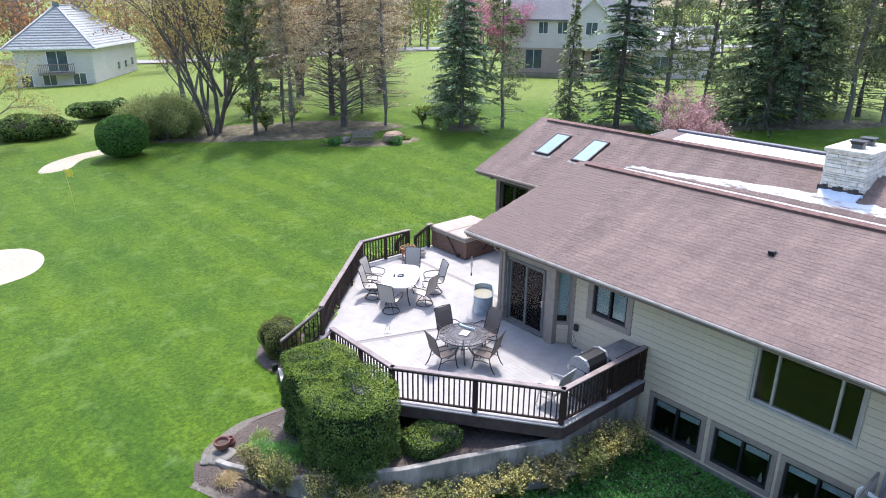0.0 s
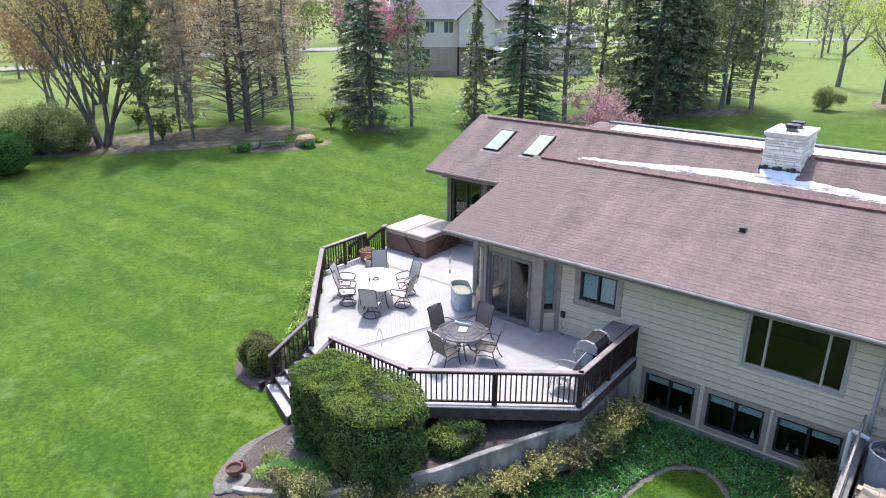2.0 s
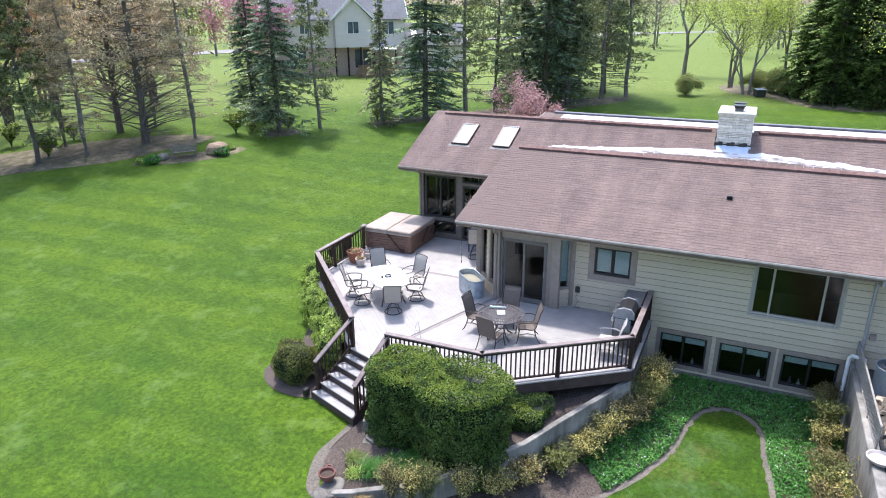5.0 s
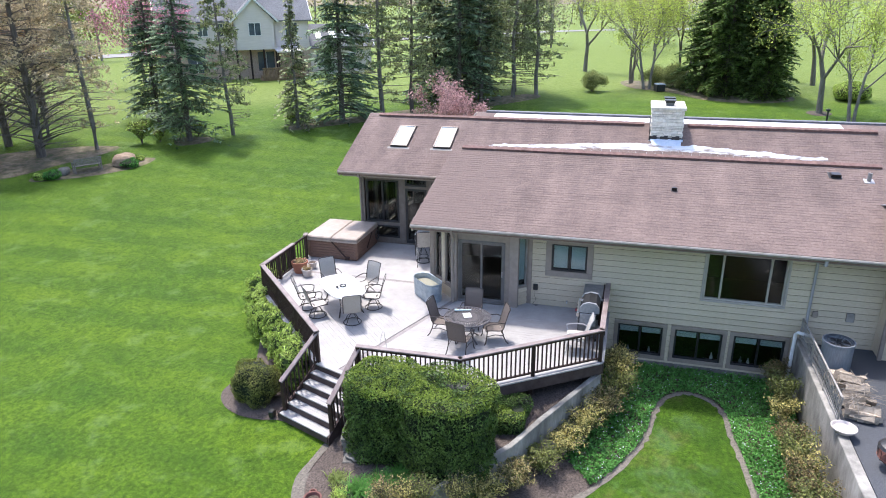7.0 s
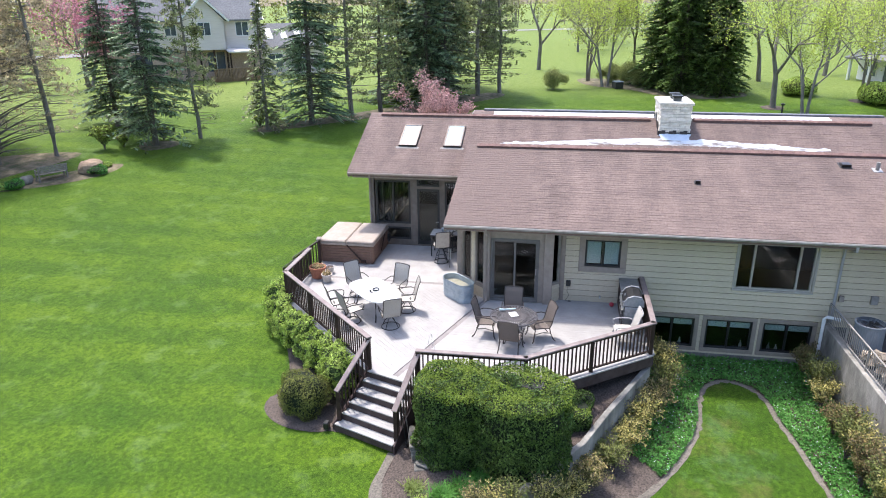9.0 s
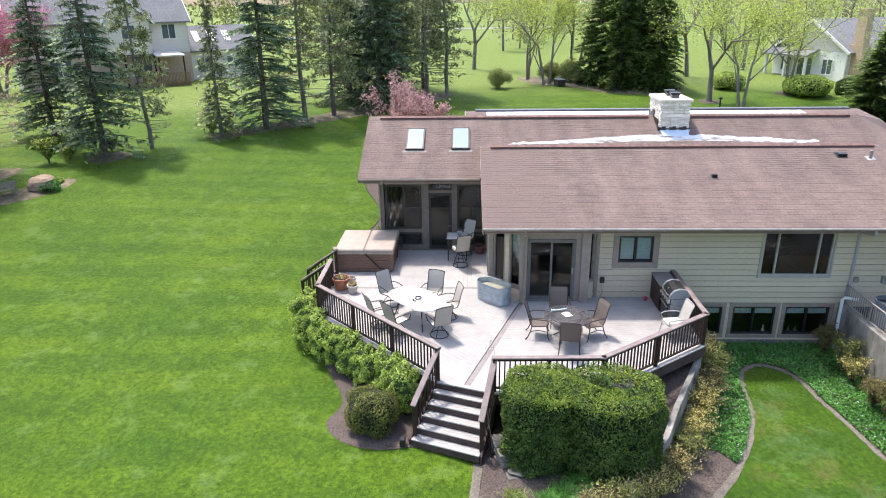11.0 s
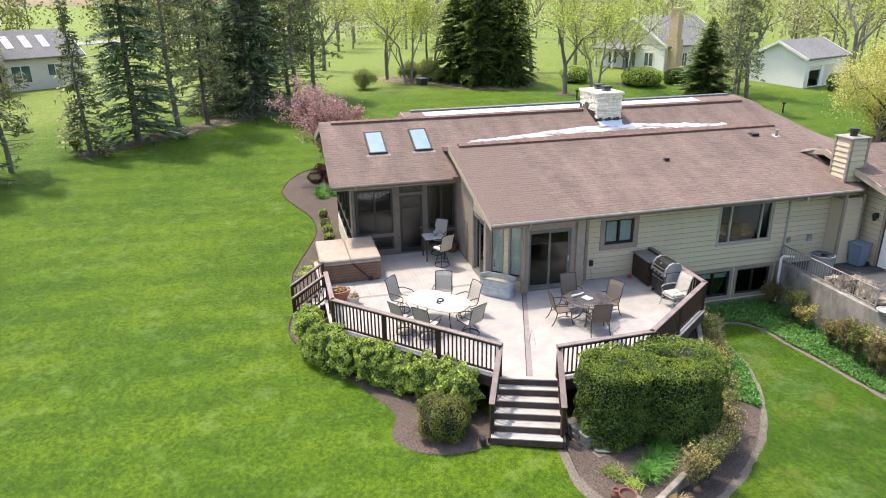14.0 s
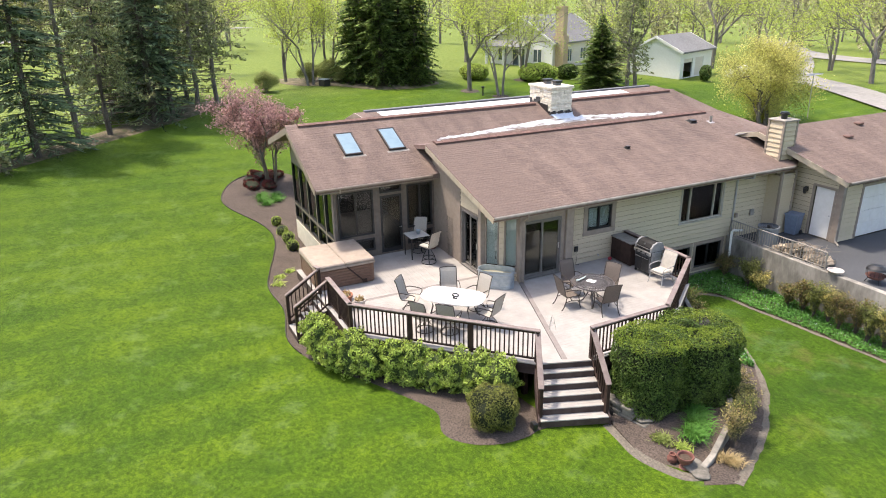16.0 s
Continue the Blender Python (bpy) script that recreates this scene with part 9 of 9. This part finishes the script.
part("soffit", Mesh().prism([P2(2.9, 0.05), P2(2.9, 1.4), P2(-2.9, 1.4), P2(-2.9, 0.05)], 3.36, 3.44), WHITE, hb)
for s in (2.8, 0.9, -1.0, -2.8):
    x, y = P2(s, 0.1)
    part("porch_post", Mesh().box(x - 0.1, x + 0.1, y - 0.1, y + 0.1, -1.6, 3.4), BROWN, hb)
part("porch_roof", Mesh().slab([(*P2(-2.6, -2.4), 3.2), (*P2(-2.6, 1.4), 3.6), (*P2(-6.2, 1.4), 3.6), (*P2(-6.2, -2.4), 3.2)], 0.18), PALEWALL, hb)
for s in (-2.8, -6.0):
    x, y = P2(s, -2.3)
    part("porch_post", Mesh().box(x - 0.08, x + 0.08, y - 0.08, y + 0.08, -1.6, 3.1), BROWN, hb)
gable_roof(hb, main, 7.4, 11.8, GREYROOF)
c = [P2(2.9, 6.0), P2(2.9, 0.0), P2(-2.9, 0.0), P2(-2.9, 6.0)]
gable_roof(hb, c, 7.35, 10.6, GREYROOF)
wing = [P2(-8.0, 3.0), P2(-18, 3.0), P2(-18, 11.5), P2(-8.0, 11.5)]
ww = [(1.2, 3.4, 0.3, 2.3), (5.6, 7.4, 0.9, 2.3)]
fw_ = box_walls(hb, wing, -2.0, 3.2, GREYWALL, {0: ww})
for w in ww:
    far_window(hb, fw_[0], *w)
wr = gable_roof(hb, wing, 3.3, 6.6, GREYROOF)
for s in (-9.6, -11.8, -14.0):
    a, b = P2(s, 4.1), P2(s - 0.9, 4.1)
    c_, d_ = P2(s - 0.9, 6.1), P2(s, 6.1)
    hh = lambda d: 3.3 + 3.3 * (d - 2.5) / 4.75 + 0.1
    part("skylight", Mesh().slab([(*a, hh(4.1)), (*b, hh(4.1)), (*c_, hh(6.1)), (*d_, hh(6.1))], 0.1), WHITE, wr)
part("wall", Mesh().slab([(*P2(13, 1.4), 7.3), (*P2(13, 10.5), 7.3), (*P2(13, 5.95), 11.5)], 0.02), GREYWALL, hb)
CEDARWOOD = material("cedar_deck", two((0.25, 0.16, 0.09), (0.36, 0.25, 0.15)), 0.8, 3)
dk = part("terrace", Mesh().prism([P2(-0.3, -3.0), P2(-0.3, 1.3), P2(-6.4, 1.3), P2(-6.4, -3.0)], -0.8, -0.3), CEDARWOOD, hb, "brown cedar terrace")
for k in range(34):
    x, y = P2(-0.3 - k * 6.1 / 33, -3.05)
    part("rail_board", Mesh().box(x - 0.085, x + 0.085, y - 0.03, y + 0.03, -0.6, 0.95), CEDARWOOD, dk)
part("rail_cap", Mesh().beam((*P2(-0.2, -3.05), 0.98), (*P2(-6.5, -3.05), 0.98), 0.2, 0.07), CEDARWOOD, dk)
m2 = Mesh()
for k in range(36):
    for lean in (-0.6, 0.6):
        m2.beam((*P2(-0.3 - k * 6.1 / 35, -2.98), -1.7), (*P2(-0.3 - k * 6.1 / 35 - lean, -2.98), -0.8), 0.03, 0.05)
part("lattice", m2, OLDWOOD, dk, "weathered lattice skirt")
for k in range(5):
    part("step", Mesh().prism([P2(-0.3 + 0.35 * (k + 1), -2.6), P2(-0.3 + 0.35 * (k + 1), -1.2), P2(-0.3 + 0.35 * k, -1.2), P2(-0.3 + 0.35 * k, -2.6)], -2.0, -0.6 - 0.22 * k), CEDARWOOD, dk)
m = Mesh()
for k in range(40):
    x, y = P2(10.5 - k * 0.16, -2.4)
    m.box(x - 0.035, x + 0.035, y - 0.035, y + 0.035, -1.8, 0.0)
m.beam((*P2(10.6, -2.4), 0.02), (*P2(4.1, -2.4), 0.02), 0.1, 0.07)
part("terrace_rail", m, OLDWOOD, hb, "grey wooden terrace rail")
part("terrace", Mesh().prism([P2(10.6, -2.4), P2(10.6, 1.3), P2(4.0, 1.3), P2(4.0, -2.4)][::-1], -1.9, -1.1), OLDWOOD, hb)

gz_ = P2(0, 0)
hb.matrix_basis = Matrix.Translation((61.0, 47.85, g(61, 48) + 0.3)) @ Matrix.Scale(0.74, 4) @ Matrix.Translation((-gz_[0], -gz_[1], 0.4))

# white house and garage behind, at the south
hc = thing("house", "white one-storey house with a tall tan brick chimney", "house")
kc = [(76.0, -33.5), (80.5, -45.5), (91.0, -41.5), (86.5, -29.5)]
wc = [(0.8, 1.9, 0.5, 2.2), (3.6, 4.6, 0.5, 2.2), (7.0, 8.4, 0.7, 2.2), (10.0, 11.2, 0.7, 2.2)]
fc = box_walls(hc, kc, -0.6, 3.2, PALEWALL, {0: wc})
for w in wc:
    far_window(hc, fc[0], *w)
w3 = [(1.5, 3.0, 0.6, 2.3), (4.2, 6.4, 0.0, 2.3), (8.0, 9.4, 0.6, 2.3)]
part("wall", solid(Frame((86.5, -29.5), (76.0, -33.5)), -0.6, 3.2, w3, 0.2).moved(Matrix.Translation((-0.1, 0.25, 0))), WHITE, hc)
for w in w3:
    far_window(hc, Frame((86.4, -29.2), (75.9, -33.2)), *w)
gf = Frame((86.5, -29.5), (76.0, -33.5))
part("wall", solid(gf, 3.1, 6.9, [], 0.2, lambda u: 3.2 + 3.6 * (1 - abs(u - gf.length / 2) / (gf.length / 2))), PALEWALL, hc)
for u in (0.4, 3.6, 6.8):
    part("porch_column", Mesh().box(u - 0.14, u + 0.14, 1.7, 1.98, -0.4, 2.7).moved(gf.m), WHITE, hc)
part("porch_roof", Mesh().slab([tuple(gf.m @ Vector(p)) for p in ((-0.2, 2.3, 2.75), (7.2, 2.3, 2.75), (7.2, 0.2, 3.5), (-0.2, 0.2, 3.5))], 0.2), GREYROOF, hc)
gable_roof(hc, kc, 3.3, 7.0, GREYROOF)
part("chimney", Mesh().box(-0.9, 0.9, -0.6, 0.6, -0.3, 4.2).box(-0.65, 0.65, -0.5, 0.5, 4.2, 8.0).box(-0.75, 0.75, -0.6, 0.6, 8.0, 8.2).moved(pose(75.9, -34.6, 0, 0, 0, 20)), TANBRICK, hc, "tall tan brick chimney")
hc.matrix_basis = Matrix.Translation((61.0, -22.4, g(61, -22.4) - 0.1)) @ Matrix.Scale(0.8, 4) @ Matrix.Translation((-75.9, 34.6, 0.3))
hg = thing("house", "white detached garage with an open dark door", "garage")
kg = [(60.6, -41.6), (64.0, -50.6), (71.0, -48.2), (67.4, -39.2)]
fgd = box_walls(hg, kg, -0.6, 3.1, WHITE, {0: [(1.0, 3.6, -0.2, 2.2), (4.4, 7.0, -0.2, 2.2)]})
part("garage_door", Mesh().box(4.4, 7.0, -0.16, -0.1, -0.2, 2.2).moved(fgd[0].m), PALEWALL, hg)
part("garage_door", Mesh().box(1.0, 3.6, -0.16, -0.1, 1.7, 2.2).moved(fgd[0].m), PALEWALL, hg)
part("wall", solid(fgd[3], 3.0, 5.2, [], 0.2, lambda u: 3.1 + 1.9 * (1 - abs(u - fgd[3].length / 2) / (fgd[3].length / 2))), WHITE, hg)
gable_roof(hg, kg, 3.15, 5.1, GREYROOF, 0.4)
hg.matrix_basis = Matrix.Translation((49.0, -29.0, g(50, -30) - 0.05)) @ Matrix.Scale(0.8, 4) @ Matrix.Translation((-60.6, 41.6, 0.3))
bush("round_bush", (47.3, -30.8, g(47.3, -30.8)), (0.6, 0.6, 0.8), 1500, 0.1, CEDAR, "small upright evergreen by the white garage", power=0.9, seed=501, lump=0.1)


def car(name, at, paint, label):
    ob = thing(name, label, "car", at=at)
    prof = [(-2.2, 0.35), (-2.25, 0.75), (-2.0, 0.95), (-1.3, 1.0), (-0.8, 1.42), (0.7, 1.45), (1.35, 1.0), (2.05, 0.9), (2.25, 0.7), (2.2, 0.35)]
    m = Mesh()
    n = len(prof)
    m.v = [(x, y * (0.82 if z > 1.2 else 0.9), z) for y in (-1, 1) for x, z in prof]
    m.f = [(i, (i + 1) % n, n + (i + 1) % n, n + i) for i in range(n)] + [tuple(range(n))[::-1], tuple(range(n, 2 * n))]
    part("body", m, paint, ob)
    for s in (-1, 1):
        part("side_window", Mesh().add([(-1.15, 0.885 * s, 1.02), (1.1, 0.885 * s, 1.02), (0.65, 0.80 * s, 1.38), (-0.72, 0.80 * s, 1.38)], [(0, 1, 2, 3)]), FARGLASS, ob)
        for x in (-1.4, 1.4):
            w = part("wheel", Mesh().tube([(x, 0.72 * s, 0.32), (x, 0.93 * s, 0.32)], 0.32, 16), BLACK, ob)
            part("rim", Mesh().tube([(x, 0.93 * s, 0.32), (x, 0.945 * s, 0.32)], 0.2, 12), STEEL, w)
    return ob


car("car", pose(46.8, -36.6, g(46.8, -36.6), 0, 0, 60), WHITE, "pale parked car beside the white garage")


def strip(name, line, width, mat, label):
    m, n = Mesh(), len(line)
    pts = curve(line, closed=False, step=8)
    for i, (x, y) in enumerate(pts):
        a, b = Vector(pts[max(i - 1, 0)]), Vector(pts[min(i + 1, len(pts) - 1)])
        d = (b - a).normalized()
        o_ = Vector((-d.y, d.x)) * width / 2
        z = g(x, y) + 0.12
        m.v += [(x + o_.x, y + o_.y, z), (x - o_.x, y - o_.y, z)]
    m.f = [(2 * i, 2 * i + 1, 2 * i + 3, 2 * i + 2) for i in range(len(pts) - 1)]
    return tagged(part(name, m, mat), label, "road", kind="structure")


ROAD = material("pale_road", two((0.21, 0.20, 0.19), (0.28, 0.27, 0.255)), 0.9, 3, big=0.1)
strip("road", [(-50, 150), (16, 132), (47, 108), (75, 96), (120, 76), (168, 46), (195, 20), (205, -15)], 8.0, ROAD, "pale grey road beyond the gardens")
strip("road", [(23, -32), (31, -36), (38, -39.5), (46.5, -43.5), (56, -56), (72, -76)], 4.2, ROAD, "grey drive curving past the trees")
strip("road", [(87, -90), (65, -69), (44, -65), (15, -68)], 5.5, ROAD, "pale road behind the gardens")


def far_wood(name, spots, mat, label, seed, cards=320):
    rng, wood, lv = random.Random(seed), Mesh(), Mesh()
    for x, y, h in spots:
        z = g(x, y)
        base = Vector((x, y, z))
        wood.tube([base, base + Vector((rng.gauss(0, 0.3), rng.gauss(0, 0.3), h * 0.55)), base + Vector((rng.gauss(0, 0.5), rng.gauss(0, 0.5), h * 0.9))], [h * 0.014, h * 0.010, 0.03], 5)
        for k in range(9):
            a, t = rng.uniform(0, 6.28), rng.uniform(0.25, 0.75)
            p = base + Vector((0, 0, h * t))
            wood.tube([p, p + Vector((math.cos(a), math.sin(a), 0.9)) * h * 0.22], [h * 0.006, 0.02], 3)
        r = h * rng.uniform(0.28, 0.38)
        for _ in range(cards):
            d = Vector((rng.gauss(0, 1), rng.gauss(0, 1), rng.gauss(0, 1))).normalized() * rng.uniform(0.35, 1.0)
            k = 1 + 0.35 * noise.noise(d * 2.2 + Vector((x, y, 0)))
            p = base + Vector((d.x * r * k, d.y * r * k, h * 0.5 + d.z * h * 0.46 * k))
            s = rng.uniform(0.18, 0.40)
            card(lv, p, d, s * 0.6, s, rng, 0.9)
    tagged(part(name, lv, mat), label, "trees", kind="stuff")
    tagged(part("far_tree_trunks", wood, GREYBARK), "bare grey trunks of the far trees", "trees", kind="stuff")


rng = random.Random(77)


def arc(a0, a1, r0, r1, n, h0, h1):
    out = []
    for _ in range(n):
        a, r = radians(rng.uniform(a0, a1)), rng.uniform(r0, r1)
        out.append((r * math.cos(a), 10 + r * math.sin(a), rng.uniform(h0, h1)))
    return out


# spring leaf greyed down: the haze of distance is mixed into its colour
HAZE = leaf("hazy_spring_leaf", (0.27, 0.27, 0.13), (0.45, 0.44, 0.25), 0.5, 0.4)
far_wood("far_trees", arc(60, 112, 92, 138, 56, 10, 17), GOLD, "hazy golden-brown spring woods in the distance", 1)
far_wood("far_trees", arc(54, 105, 96, 145, 50, 10, 18), RUSTBUD, "hazy russet spring woods in the distance", 2)
far_wood("far_trees", arc(10, 60, 108, 160, 50, 10, 18), YEW, "grey-green woods in the distance", 3)
far_wood("far_trees", arc(-62, 14, 98, 140, 34, 10, 17), HAZE, "hazy yellow-green spring woods in the distance", 4)
far_wood("far_trees", arc(-75, -20, 86, 130, 26, 10, 16), HAZE, "olive spring woods in the distance", 5)
# out-of-view woods, added only for the house's panes to mirror something dark
far_wood("far_trees", arc(125, 275, 48, 80, 80, 10, 17), CEDAR, "unseen green woods added behind the camera to darken the window reflections", 8, 260)
far_wood("far_trees", arc(-10, 110, 190, 270, 100, 10, 17), YEW, "hazy wooded horizon", 6, 150)
far_wood("far_trees", arc(-80, -5, 190, 270, 60, 9, 15), HAZE, "hazy wooded horizon", 7, 150)


# ---------------------------------------------------------------- pieces of walls and roofs
lay_siding()
lay_shingles()
